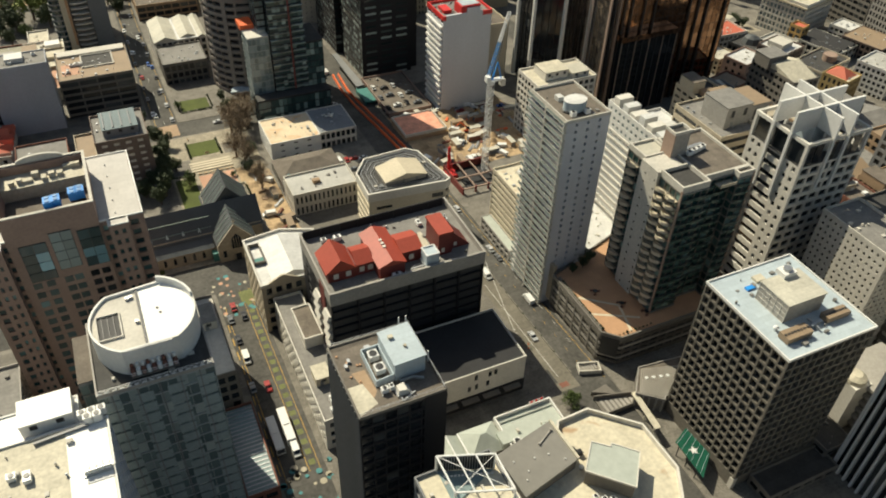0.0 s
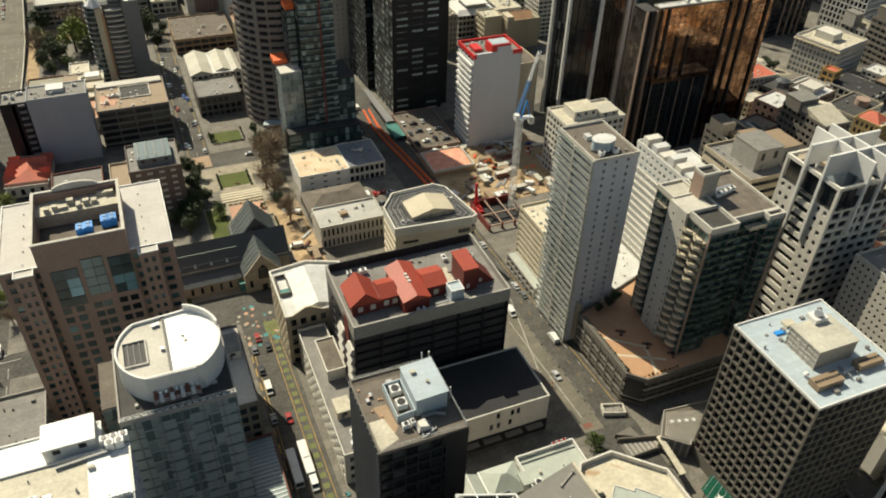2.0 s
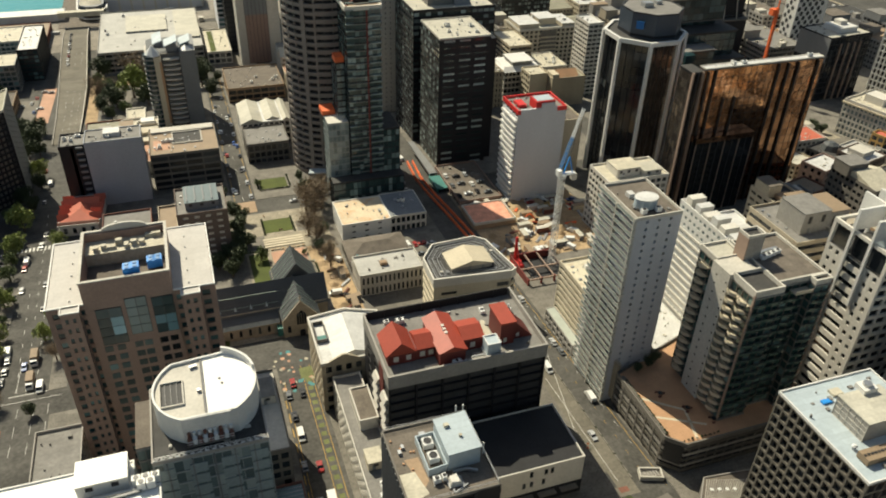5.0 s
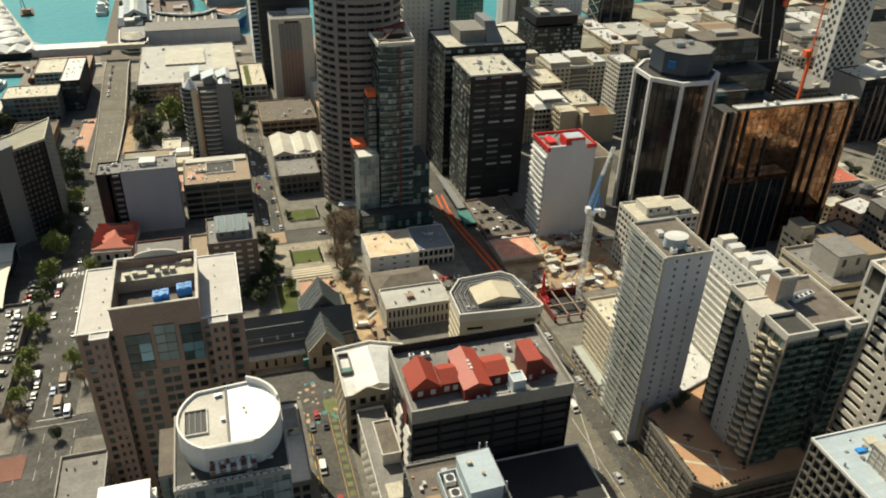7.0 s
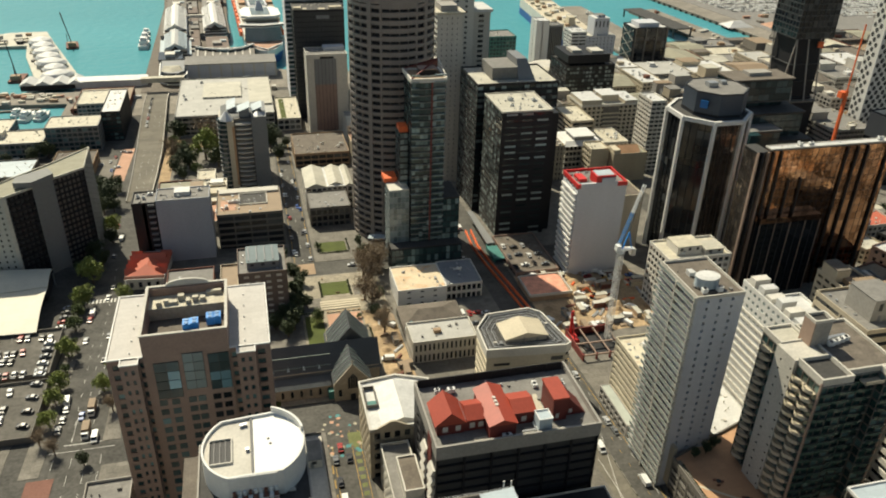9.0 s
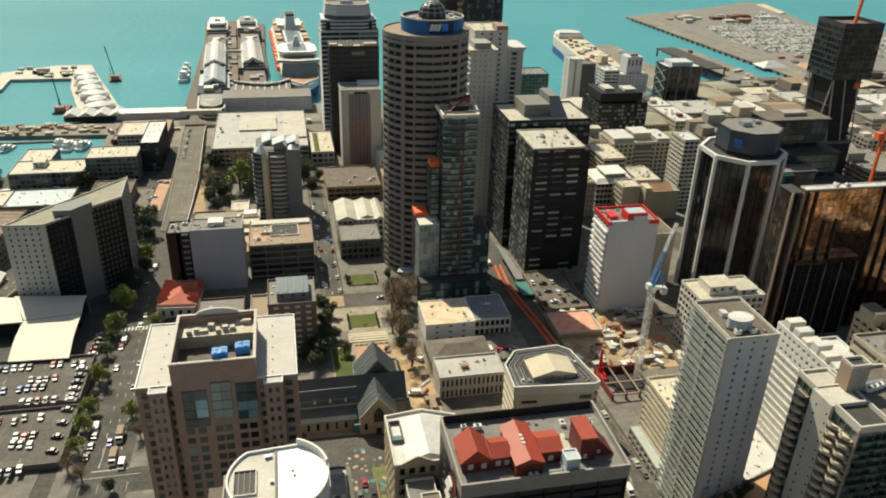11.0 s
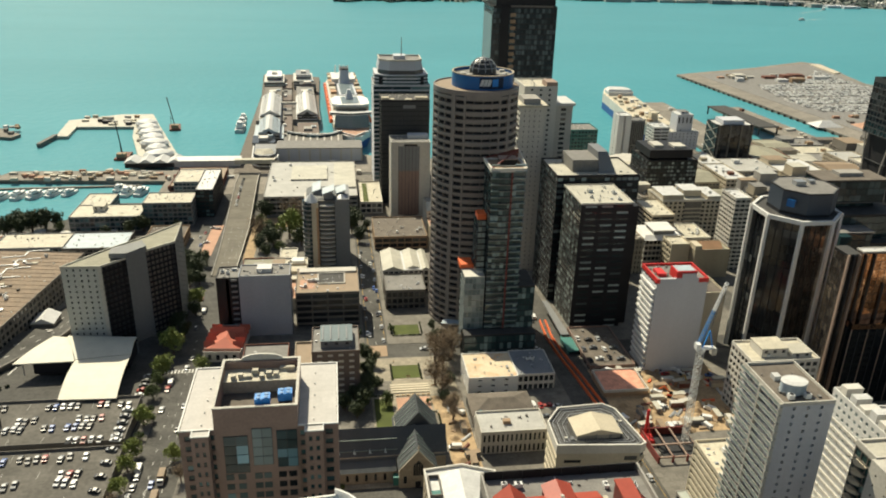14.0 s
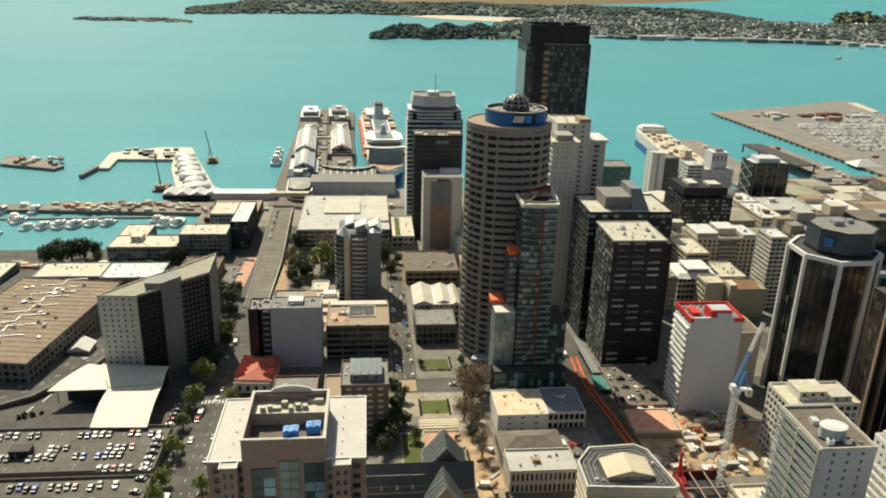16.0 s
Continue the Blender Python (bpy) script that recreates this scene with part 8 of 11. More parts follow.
def old_quarter(xs, ys, lo, hi, step, seeds, walls=OLD_WALLS, roofs=OLD_ROOFS, lane=0.8, turn=0):
    """City blocks of old buildings, each with its own height, wall and roof, and lanes between them."""
    rr = random.Random(seeds)
    x = xs[0]
    while x < xs[1]:
        w = rr.uniform(step * 0.6, step * 1.1)
        y = ys[0]
        while y < ys[1]:
            d = rr.uniform(step * 0.6, step * 1.2)
            x1, y1 = x + w, y + d
            if y1 < ys[1] + 12 and not any(x < b and x1 > a and y < q and y1 > p for a, b, p, q in USED):
                wall, roof = rr.choice(walls), rr.choice(roofs)
                top = gz(y) + rr.uniform(lo, hi)
                cut = rr.uniform(0.8, lane + 0.8)
                ob_ = block("commercial_building", "old " + OLD_TEXT[wall.name] + " commercial building with a flat roof", x, x1 - cut, y, y1 - 0.8, top, wall, roof, GLASS_D, rot=turn, sh=3.6, bay=rr.uniform(2.2, 4.2), pier=rr.uniform(0.5, 1.6), band=rr.uniform(1.2, 1.9), see="", limit=0, parapet=rr.uniform(0.4, 1.2))
                old_roof(ob_[0], ob_[1], ob_[2], ob_[3], rr)
                if w > 16 and d > 16 and rr.random() < 0.6:
                    tw, td, th = w * rr.uniform(0.3, 0.55), d * rr.uniform(0.3, 0.5), rr.uniform(3, 9)
                    part("upper_storey", Geo().box(-w / 2 + 1.2, -w / 2 + 1.2 + tw, d / 2 - 2.2 - td, d / 2 - 2.2, ob_[3], ob_[3] + th), wall, ob_[0])
                    part("upper_roof", Geo().box(-w / 2 + 1.0, -w / 2 + 1.4 + tw, d / 2 - 2.4 - td, d / 2 - 2.0, ob_[3] + th, ob_[3] + th + 0.3), rr.choice(roofs), ob_[0])
            y = y1
        x += w


# the stepped cream cluster north of the red-trimmed block
USED += [(200, 300, 436, 532), (312, 352, 250, 330), (100, 236, -40, 130)]
ob, w, d, h = block("stepped_cream_office", "stepped cream office block with flat white roofs", 234, 279, 503, 528, 8, CREAM, ROOF_PUTTY, GLASS_D, sh=3.3, bay=3.6, pier=1.5, band=1.4, see="", limit=0, parapet=1.0, pmat=OFFWHITE)
for x0, x1, y0, q in ((-22, -6, -10, 3.5), (-4, 10, -4, 5), (12, 22, -11, 2.5)):
    part("upper_storey", Geo().box(x0, x1, y0, 11, h, h + q), CREAM, ob)
    part("upper_roof", Geo().box(x0 - 0.2, x1 + 0.2, y0 - 0.2, 11.2, h + q, h + q + 0.3), ROOF_WHITE, ob)
# shade of a central recess, as a flat dark panel on the wall
part("centre_recess", Geo().box(-5.5, 7.5, -12.6, -12.4, 2, h - 1), CONC_DARK, ob)
for k in range(9):
    part("recess_balcony", Geo().box(-5.4, 7.4, -13.2, -12.5, 2 + k * 3.1, 3 + k * 3.1), CREAM, ob)
clutter(236, 276, 506, 526, 11, 8, 301)
ob, w, d, h = block("striped_stair_block", "slant-topped block with cream stair bands", 216, 233, 478, 512, 6, BEIGE, ROOF_CREAM, GLASS_D, sh=3.2, bay=16, pier=0.8, band=1.5, see="", limit=0)
ob, w, d, h = block("white_capped_hall", "white hall with an overhanging swept roof", 203, 229, 455, 478, -2, OFFWHITE, ROOF_WHITE, GLASS_D, sh=4, bay=3, pier=0.4, band=1.2, see="", limit=0, parapet=0)
part("swept_roof", Geo().prism([(-14.5, -13), (15, -14.5), (14, 12), (-14, 12)], h, h + 2.4, [(-12, -9), (12, -9), (12, 10), (-12, 10)]), WHITE, ob)
part("roof_light", Geo().box(-6, 8, -8.6, 6, h + 2.4, h + 5), GREY, ob)
part("roof_cap", Geo().box(-7, 9, -9.6, 7, h + 5, h + 5.6), WHITE, ob)
ob, w, d, h = block("tan_walled_store", "plain tan store with a salmon roof house", 226, 250, 429, 445, 0, BEIGE, ROOF_OLIVE, blank="SW", see="", limit=0, parapet=0.8)
part("pitched_roof", Geo().gable(-6, 8, -6, 5, h + 0.1, h + 3.6, "x"), TERRA, ob)
part("light_house", Geo().box(-11.6, -7, -7, 2, h, h + 3), CREAM, ob)
block("cream_corner_house", "narrow cream house with a flat roof", 213, 225.6, 436, 450, 1.5, CREAM, ROOF_CREAM, blank="S", see="", limit=0)
ob, w, d, h = block("pale_roof_terrace", "low block with a pale cluttered roof terrace", 230, 253, 462, 490, -5, OFFWHITE, ROOF_CREAM, GLASS_D, sh=3.4, bay=3, see="", limit=0)
clutter(231, 252, 464, 488, -5, 14, 302)
ob, w, d, h = block("ornate_cream_office", "ornate cream office with deep pilasters and rows of windows", 377.6, 407.6, 309.7, 338.7, 8.5, OFFWHITE, ROOF_CREAM, GLASS_RT, sh=3.6, bay=2.6, pier=0.8, band=1.1, depth=0.7, see="W", limit=60, parapet=1.2, rot=14)
part("cornice", Geo().ring(rect(w + 1.6, d + 1.6), 1.2, h - 1.6, h - 0.6), CREAM, ob)
part("roof_house", Geo().box(-6, 4, -4, 8, h, h + 4.5), OFFWHITE, ob)
ob, w, d, h = block("ribbed_grid_tower", "tall dark tower behind a white grid frame", 459, 500, 366, 398, 66, WHITE, ROOF_GREY, GLASS_D, sh=4.2, bay=3.2, pier=0.8, band=0.8, depth=1.2, see="W", limit=60, rot=10)
block("red_roofed_store", "low store with a faded red flat roof", 318, 344, 311, 330, -2.5, CONC_PALE, TILE_ROOF, GLASS_D, sh=3.6, bay=3, see="", limit=0)
solo("roof_light", Geo().box(322, 327, 313, 318, -2.5, 0.4), ROOF_WHITE, "white roof light on a red roof", "skylight")
ob, w, d, h = block("dark_domed_house", "dark stone house with a stepped cap", 320, 337, 284, 301, 1, LOUVRE, ROOF_DARK, GLASS_D, sh=3.4, bay=2.8, see="", limit=0, rot=14)
part("cap", Geo().cyl(2, 1, h, h + 3, 5.4, 4.2, 8).cyl(2, 1, h + 3, h + 4.2, 4.2, 1.6, 8), SLATE, ob)
ob, w, d, h = block("pink_stone_house", "pinkish grey stone house with small windows and a white roof", 297, 315, 266, 280, 6, BROWN, ROOF_WHITE, GLASS_D, sh=3.6, bay=3.6, pier=2.2, band=1.9, see="", limit=0, rot=14)
ob, w, d, h = block("umber_warehouse", "dark brown warehouse with a pale roof hut", 325, 343, 268, 285, 6, BRICK_G, ROOF_WHITE, GLASS_D, sh=3.8, bay=2.6, pier=1.0, band=1.4, see="", limit=0, rot=14)
part("roof_house", Geo().box(-6, 4, -4, 5, h, h + 3), CONC_PALE, ob)
ob, w, d, h = block("slate_glass_office", "low office with a curved blue-grey glass front", 331, 359, 249, 266, 4, OFFWHITE, ROOF_DARK, GLASS_RT, sh=3.4, bay=2.2, pier=0.2, band=0.7, see="", limit=0, rot=14, pmat=CREAM)
part("roof_house", Geo().cyl(4, -2, h, h + 3.4, 3.6, n=16), SHAFT_BROWN, ob)
ob, w, d, h = block("ochre_merchant_house", "ochre merchant house with an orange hipped roof", 334.5, 348, 233, 247, 5, surf("ochre_render", (0.50, 0.37, 0.17), 0.75, var=0.2, streak=0.15), ROOF_CREAM, GLASS_D, sh=3.8, bay=2.4, pier=1.1, band=1.5, see="", limit=0, rot=14)
part("hip_roof", Geo().hip(-5, 6, -5, 7, h, h + 3.6), TILE_ROOF, ob)
ob, w, d, h = block("orange_walled_hut", "small ochre hut on an old roof", 364, 371, 292, 300, 4, surf("ochre_wall", (0.48, 0.30, 0.11), 0.75, var=0.2), TILE_ROOF, GLASS_D, sh=3.6, bay=3, see="", limit=0, rot=14)
ob, w, d, h = block("striped_sheds", "row of low sheds with black roofs and pale gutters", 367, 389, 270, 297, -2, CONC_PALE, ROOF_PALE, GLASS_D, sh=3.6, bay=4, see="", limit=0, rot=14, parapet=0.3)
for k in range(3):
    part("shed_roof", Geo().gable(-w / 2 + 0.6 + k * 7.2, -w / 2 + 6.8 + k * 7.2, -d / 2 + 0.8, d / 2 - 0.8, h + 0.05, h + 1.8, "y"), BLACK_FELT_SHADE, ob)
ob, w, d, h = block("dusty_tile_store", "broad low store with a dusty brown tiled roof", 391, 414, 262, 286, 0, BRICK_G, ROOF_TAN, GLASS_D, sh=3.6, bay=3, see="", limit=0, rot=14, parapet=0.4)
block("white_grid_house", "white house with a grid of dark windows", 357, 376, 228, 247, 8, WHITE, ROOF_PALE, GLASS_D, sh=3.2, bay=2.6, pier=0.9, band=1.3, see="", limit=0, rot=14)
block("low_white_house", "low white house among old offices", 399, 413, 289, 302, -2, OFFWHITE, ROOF_WHITE, GLASS_D, sh=3.4, bay=3, see="", limit=0, rot=14)
block("pale_lane_house", "pale low house between old offices", 346, 362, 288, 304, -3, CONC_PALE, ROOF_PALE, GLASS_D, sh=3.4, bay=2.6, see="", limit=0, rot=14)
block("pale_lane_house", "pale low house beside a red roofed store", 300, 315, 288, 306, -2, BEIGE, ROOF_PUTTY, GLASS_D, sh=3.4, bay=2.6, see="", limit=0, rot=14)
block("brick_lane_house", "red-brown low house behind an office", 274, 292, 252, 266, 3, BRICK, ROOF_TAN, GLASS_D, sh=3.4, bay=2.6, see="", limit=0, rot=14)
solo("oval_awning", Geo().cyl(350.5, 335, gz(335), -5.4, 4.0, n=20).cyl(350.5, 335, -5.4, -3.6, 5.6, 3.0, 20), ROOF_CREAM, "pale oval forecourt awning", "awning")
for x, y, hh in ((436, 322, 11), (429, 319, 10), (352, 338, 8), (358, 334, 9), (362, 342, 8), (350, 346, 7), (366, 336, 7)):
    tree(x, y, hh, "dark")
setting("pavement", sheet(346, 372, 326, 350, 0.2, 0.1), PLAZA, "pale paved forecourt between old offices")
USED += [(304, 412, 222, 350), (395, 505, 352, 425), (240, 305, 335, 382), (176, 197, 328, 352), (336, 376, 360, 412), (215, 247, 688, 718), (352, 392, 452, 488)]
old_quarter((238, 372), (110, 268), 8, 30, 27, 1, DIM_WALLS, DIM_ROOFS, 6)
old_quarter((296, 470), (268, 345), 10, 30, 27, 2, DIM_WALLS, DIM_ROOFS, 5)
old_quarter((178, 330), (440, 560), 14, 30, 26, 3, PALE_WALLS, PALE_ROOFS, 3)
old_quarter((160, 560), (575, 690), 8, 24, 40, 4, PALE_WALLS, PALE_ROOFS, 4)
old_quarter((400, 560), (350, 560), 8, 24, 42, 5, DIM_WALLS, DIM_ROOFS, 4)
old_quarter((66, 102), (446, 556), 8, 26, 30, 7)
old_quarter((-56, -26), (400, 460), 5, 12, 22, 8)
old_quarter((410, 700), (690, 790), 4, 12, 50, 9, DIM_WALLS, DIM_ROOFS)
old_quarter((-160, 240), (-160, 20), 10, 40, 95, 11)
old_quarter((240, 420), (-120, 100), 10, 40, 90, 12)

# ---- church and square ----


def church():
    zb = gz(236) + 0.1
    ob = thing("stone_church", "old stone church with slate roofs striped in pale copper", "church", 18, 246, zb)
    E1, RG = 8.2, 17.3
    part("nave_wall", Geo().box(-23, 20.5, -7.5, 6.5, -1, E1 + 1), STONE, ob)
    part("nave_roof", Geo().gable(-23.5, 21, -8, 7, E1, RG, "x"), SLATE, ob)
    part("aisle_wall", Geo().box(-23, 1.4, -11.5, -7.4, -1, 5.4), STONE, ob)
    part("aisle_roof", Geo().prism([(-23.4, -12), (1.4, -12), (1.4, -7.4), (-23.4, -7.4)], 5.4, 8.0, [(-23.4, -7.6), (1.4, -7.6), (1.4, -7.4), (-23.4, -7.4)]), SLATE, ob)
    part("transept_wall", Geo().box(2, 16, -15.5, 0, -1, E1), STONE, ob)
    part("transept_roof", Geo().gable(1.6, 16.4, -15.2, 2, E1, RG - 1, "y"), SLATE, ob)
    part("front_gable", Geo().gable(1.8, 16.2, -15.9, -15.3, E1, RG - 0.4, "y"), STONE, ob)
    part("rear_wall", Geo().box(2, 19.5, 6, 15, -1, E1 + 3), STONE, ob)
    part("rear_roof", Geo().gable(1.4, 20, 2, 15.5, E1 + 2, RG + 4, "y"), SLATE, ob)
    part("cross", Geo().box(8.85, 9.15, -15.8, -15.5, RG - 0.6, RG + 1.8).box(8.4, 9.6, -15.8, -15.5, RG + 0.7, RG + 1.0), STONE, ob)
    # pale bands on the slate
    for z in (0.28, 0.62):
        y = -8 + 7.5 * z
        part("copper_band", Geo().beam((-23.3, y - 0.1, E1 + (RG - E1) * z + 0.12), (2, y - 0.1, E1 + (RG - E1) * z + 0.12), 0.25), SAGE_DK, ob)
    for k in range(5):
        y = -14.2 + k * 2.6
        for sx in (-1, 1):
            part("copper_stripe", Geo().beam((9 + sx * 6.6, y, E1 + 1.0), (9 + sx * 0.4, y, RG - 1.3), 0.22 if k % 2 else 0.34), SAGE_DK, ob)
            part("copper_stripe", Geo().beam((10.7 + sx * 8.6, 3.4 + k * 2.5, E1 + 2.9), (10.7 + sx * 0.5, 3.4 + k * 2.5, RG + 3.5), 0.22 if k % 2 else 0.34), SAGE_DK, ob)
    for k in range(4):
        part("dormer", Geo().gable(-20.5 + k * 5.8, -19.3 + k * 5.8, -6.6, -4.2, 9.8, 11.4, "y"), MEMBRANE, ob)
    for k in range(7):
        x = -21 + k * 3.5
        part("window", Geo().box(x, x + 1.0, -11.62, -11.45, 1.4, 3.8), GLASS_D, ob)
        part("window_arch", Geo().gable(x, x + 1.0, -11.62, -11.45, 3.8, 4.6, "y"), GLASS_D, ob)
        part("buttress", Geo().prism([(x - 1.2, -12.2), (x - 0.7, -12.2), (x - 0.7, -11.4), (x - 1.2, -11.4)], -1, 4.6, [(x - 1.2, -11.6), (x - 0.7, -11.6), (x - 0.7, -11.4), (x - 1.2, -11.4)]), STONE, ob)
    gw = part("great_window", Geo().box(7.2, 10.8, -16.05, -15.85, 6, 10.5), GLASS_D, ob)
    part("great_arch", Geo().gable(7.2, 10.8, -16.05, -15.85, 10.5, 12.6, "y"), GLASS_D, gw)
    for k in range(3):
        part("tracery", Geo().box(8.0 + k * 0.9, 8.15 + k * 0.9, -16.12, -16.0, 6, 11), STONE, gw)
    part("door", Geo().box(8.0, 10.0, -16.05, -15.85, 0, 3.2), CHARCOAL, ob)
    part("side_window", Geo().box(3.6, 4.8, -15.7, -15.45, 2.5, 5.5), GLASS_D, ob)
    part("side_window", Geo().box(13.2, 14.4, -15.7, -15.45, 2.5, 5.5), GLASS_D, ob)
    part("porch", Geo().box(0, 2, -14, -11.5, -1, 4), TEALMETAL, ob)


church()
setting("pavement", sheet(-22, 40, 231.4, 236.5, 0.2, 0.2), PLAZA, "pale paved forecourt of the church")
for k in range(9):
    shrub(-18 + k * 2.1, 233.6, gz(233) + 0.3, 1.1)
solo("hedge_bed", Geo().prism([(-20, 232.6), (0, 232.0), (0, 234.6), (-20, 235.0)], gz(233), gz(233) + 0.7), GRASS, "long low grassed bed beside a church", "hedge")
setting("pavement", sheet(13, 53, 264, 335, 0.18, 0.1), PLAZA, "pale stone paving of the church square")
for x0, x1, y0, y1 in ((24, 37, 314, 327), (14, 22, 268, 296), (24, 40, 264, 281), (28, 42, 362, 374)):
    setting("lawn", sheet(x0, x1, y0, y1, 0.24, 0.1), GRASS, "small clipped green lawn")
for k in range(4):
    setting("steps", sheet(22, 40, 300 + k * 2.4, 301.4 + k * 2.4, 0.26 + 0.12 * (3 - k), 0.3), CREAM, "broad cream stone steps")
for x, y, h, k in ((49, 321, 17, "bare"), (45, 297, 15, "bare"), (54, 331, 13, "bare"), (43, 306, 10, "bare"), (13, 315, 10, "dark"), (12, 333, 9, "dark"), (11, 300, 10, "dark"), (9, 286, 11, "dark"), (6, 280, 9, "dark"),
                   (10, 292, 8, "dark"), (8, 353, 8, "dark"), (45, 291, 7, "dark"), (47, 338, 8, "bare"), (10, 322, 6, "green"), (1, 288, 9, "dark"), (-4, 284, 8, "dark"), (51, 286, 6, "green"), (56, 340, 10, "bare")):
    tree(x, y, h, k)

SQ = random.Random(12)
for x0, x1, y0, y1 in ((13.4, 23, 297, 299), (23.4, 24, 312, 328), (37, 38, 312, 328), (13, 22.6, 266, 267.4), (23.4, 41, 281.6, 283), (40.6, 42, 266, 281), (27, 43, 359.6, 361), (42.4, 44, 362, 376), (26, 27.4, 362, 376)):
    n = max(3, int(max(x1 - x0, y1 - y0) / 1.1))
    for k in range(n):
        t = (k + 0.5) / n
        x, y = (x0 + (x1 - x0) * t, (y0 + y1) / 2) if x1 - x0 > y1 - y0 else ((x0 + x1) / 2, y0 + (y1 - y0) * t)
        shrub(x, y, gz(y) + 0.25, SQ.uniform(0.8, 1.3))
for k in range(7):
    x, y = 25 + k * 2.3, 297.6
    e = thing("planter_box", "low cream stone planter on the square", "planter", x, y, gz(y) + 0.2, 0, "square planters")
    part("box", Geo().prism(rect(1.7, 1.1), 0, 0.6), CREAM, e)
    part("soil", Geo().prism(rect(1.4, 0.8), 0.6, 0.64), DIRT, e)
for k in range(10):
    x, y = SQ.uniform(16, 50), SQ.uniform(284, 334)
    e = thing("park_bench", "dark wooden bench on the paved square", "bench", x, y, gz(y) + 0.2, SQ.choice((0, 90)), "park benches")
    part("seat", Geo().box(-0.9, 0.9, -0.25, 0.25, 0.4, 0.48), TAN, e)
    part("backrest", Geo().box(-0.9, 0.9, 0.22, 0.3, 0.48, 0.9), TAN, e)
    for sx in (-0.7, 0.7):
        part("leg", Geo().box(sx - 0.05, sx + 0.05, -0.22, 0.28, 0, 0.4), DARKMETAL, e)
for x0, x1, y0, y1, m in ((40, 52, 284, 296, DIRT), (13.2, 23, 300, 312, PAVING), (39, 52, 312, 322, PAVING), (24, 39, 284, 296, SALMON)):
    setting("pavement", sheet(x0, x1, y0, y1, 0.21, 0.02), m, "differently toned paving in the square")
for x, y, h, k in ((16, 305, 7, "dark"), (19, 290, 8, "green"), (47, 275, 9, "bare"), (50, 305, 8, "dark"), (38, 290, 5, "green"), (30, 286, 4, "green"), (15, 327, 8, "dark"), (46, 330, 12, "bare"), (27, 366, 6, "green"), (50, 350, 9, "dark"), (49, 366, 6, "dark"), (60, 288.6, 5, "dark"), (14, 340, 6, "green"), (5, 294, 9, "dark"), (12, 309, 8, "dark")):
    tree(x, y, h, k)

# ---- building site ----
setting("site_ground", sheet(119.2, 180, 255, 313, 0.22), DIRT, "bare clay of a building site")
setting("site_lane", sheet(42, 53.6, 238, 290, 0.2), DIRT, "bare clay lane between buildings")
SALMON_ROOF = surf("worn_salmon_roof", (0.78, 0.36, 0.25), 0.8, var=0.4, coarse=0.3, fine=1.5)
e = thing("salmon_roofed_shop", "low shop with a worn salmon-red flat roof", "shop", 129, 296, gz(285))
part("wall", Geo().box(-10.5, 10.5, -9, 9, -1, 3.0), TAN, e)
part("roof", Geo().prism([(-10, -8.6), (9, -8.8), (10, 6), (8, 8.6), (-9.6, 8.4)], 3.0, 3.2), SALMON_ROOF, e)
part("parapet", Geo().ring([(-10.7, -9.2), (10.7, -9.2), (10.7, 9.2), (-10.7, 9.2)], 0.5, 2.4, 3.7), CONC_PALE, e)
SITE = random.Random(5)
for k in range(190):
    x, y = (SITE.uniform(120, 178), SITE.uniform(256, 312)) if k < 168 else (SITE.uniform(44, 52), SITE.uniform(240, 289))
    if 117 < x < 142 and 282 < y < 306:
        continue
    z, r = gz(y) + 0.22, SITE.uniform(0, 90)
    kind = SITE.randrange(5)
    if kind == 0:
        e = thing("site_container", "pale steel site container on bare clay", "container", x, y, z, SITE.choice((0, 12, 90)), "site containers")
        part("box", Geo().box(-3, 3, -1.2, 1.2, 0.1, 2.6), SITE.choice((CONC_PALE, TAN, BRICK, CREAM, GREY)), e)
        part("roof", Geo().box(-3.05, 3.05, -1.25, 1.25, 2.6, 2.7), SITE.choice((CONC_PALE, ROOF_TAN, ROOF_PUTTY)), e)
        part("door", Geo().box(-3.06, -2.98, -0.9, 0.9, 0.3, 2.4), GREY, e)
    elif kind == 1:
        a, b = SITE.uniform(1.2, 2.4), SITE.uniform(0.7, 1.4)
        g = Geo().prism([(-a, -b), (a * 0.8, -b), (a, b * 0.7), (-a * 0.7, b)], 0, SITE.uniform(0.4, 1.4), [(-a * 0.9, -b), (a * 0.8, -b * 0.8), (a * 0.8, b * 0.7), (-a * 0.7, b * 0.8)])
        q = solo("timber_pallet", g, SITE.choice((TAN, CREAM, ROOF_TAN)), "pallet of loose timber and boards on clay", "pallet", "site pallets")
        q.matrix_basis = pose(x, y, z, 0, 0, r)
    elif kind == 2:
        g = Geo().cyl(0, 0, 0, SITE.uniform(0.8, 2.2), SITE.uniform(2, 4), 0.5, 9)
        q = solo("clay_mound", g, DIRT, "low mound of dug clay on bare ground", "mound", "clay mounds")
        q.matrix_basis = pose(x, y, z, 0, 0, r)
    elif kind == 3:
        car(x, y, r, "van" if k % 2 else "car", z)
    else:
        g = Geo().prism([(-3, -0.9), (3, -0.9), (3.2, 0.8), (-2.8, 0.9)], 0, 0.7, [(-3, -0.5), (3, -0.5), (3.2, 0.4), (-2.8, 0.5)])
        q = solo("steel_skid", g, SITE.choice((STEEL, BRICK, ORANGE)), "bundle of steel bars on the site", "bundle", "steel bundles")
        q.matrix_basis = pose(x, y, z, 0, 0, r)


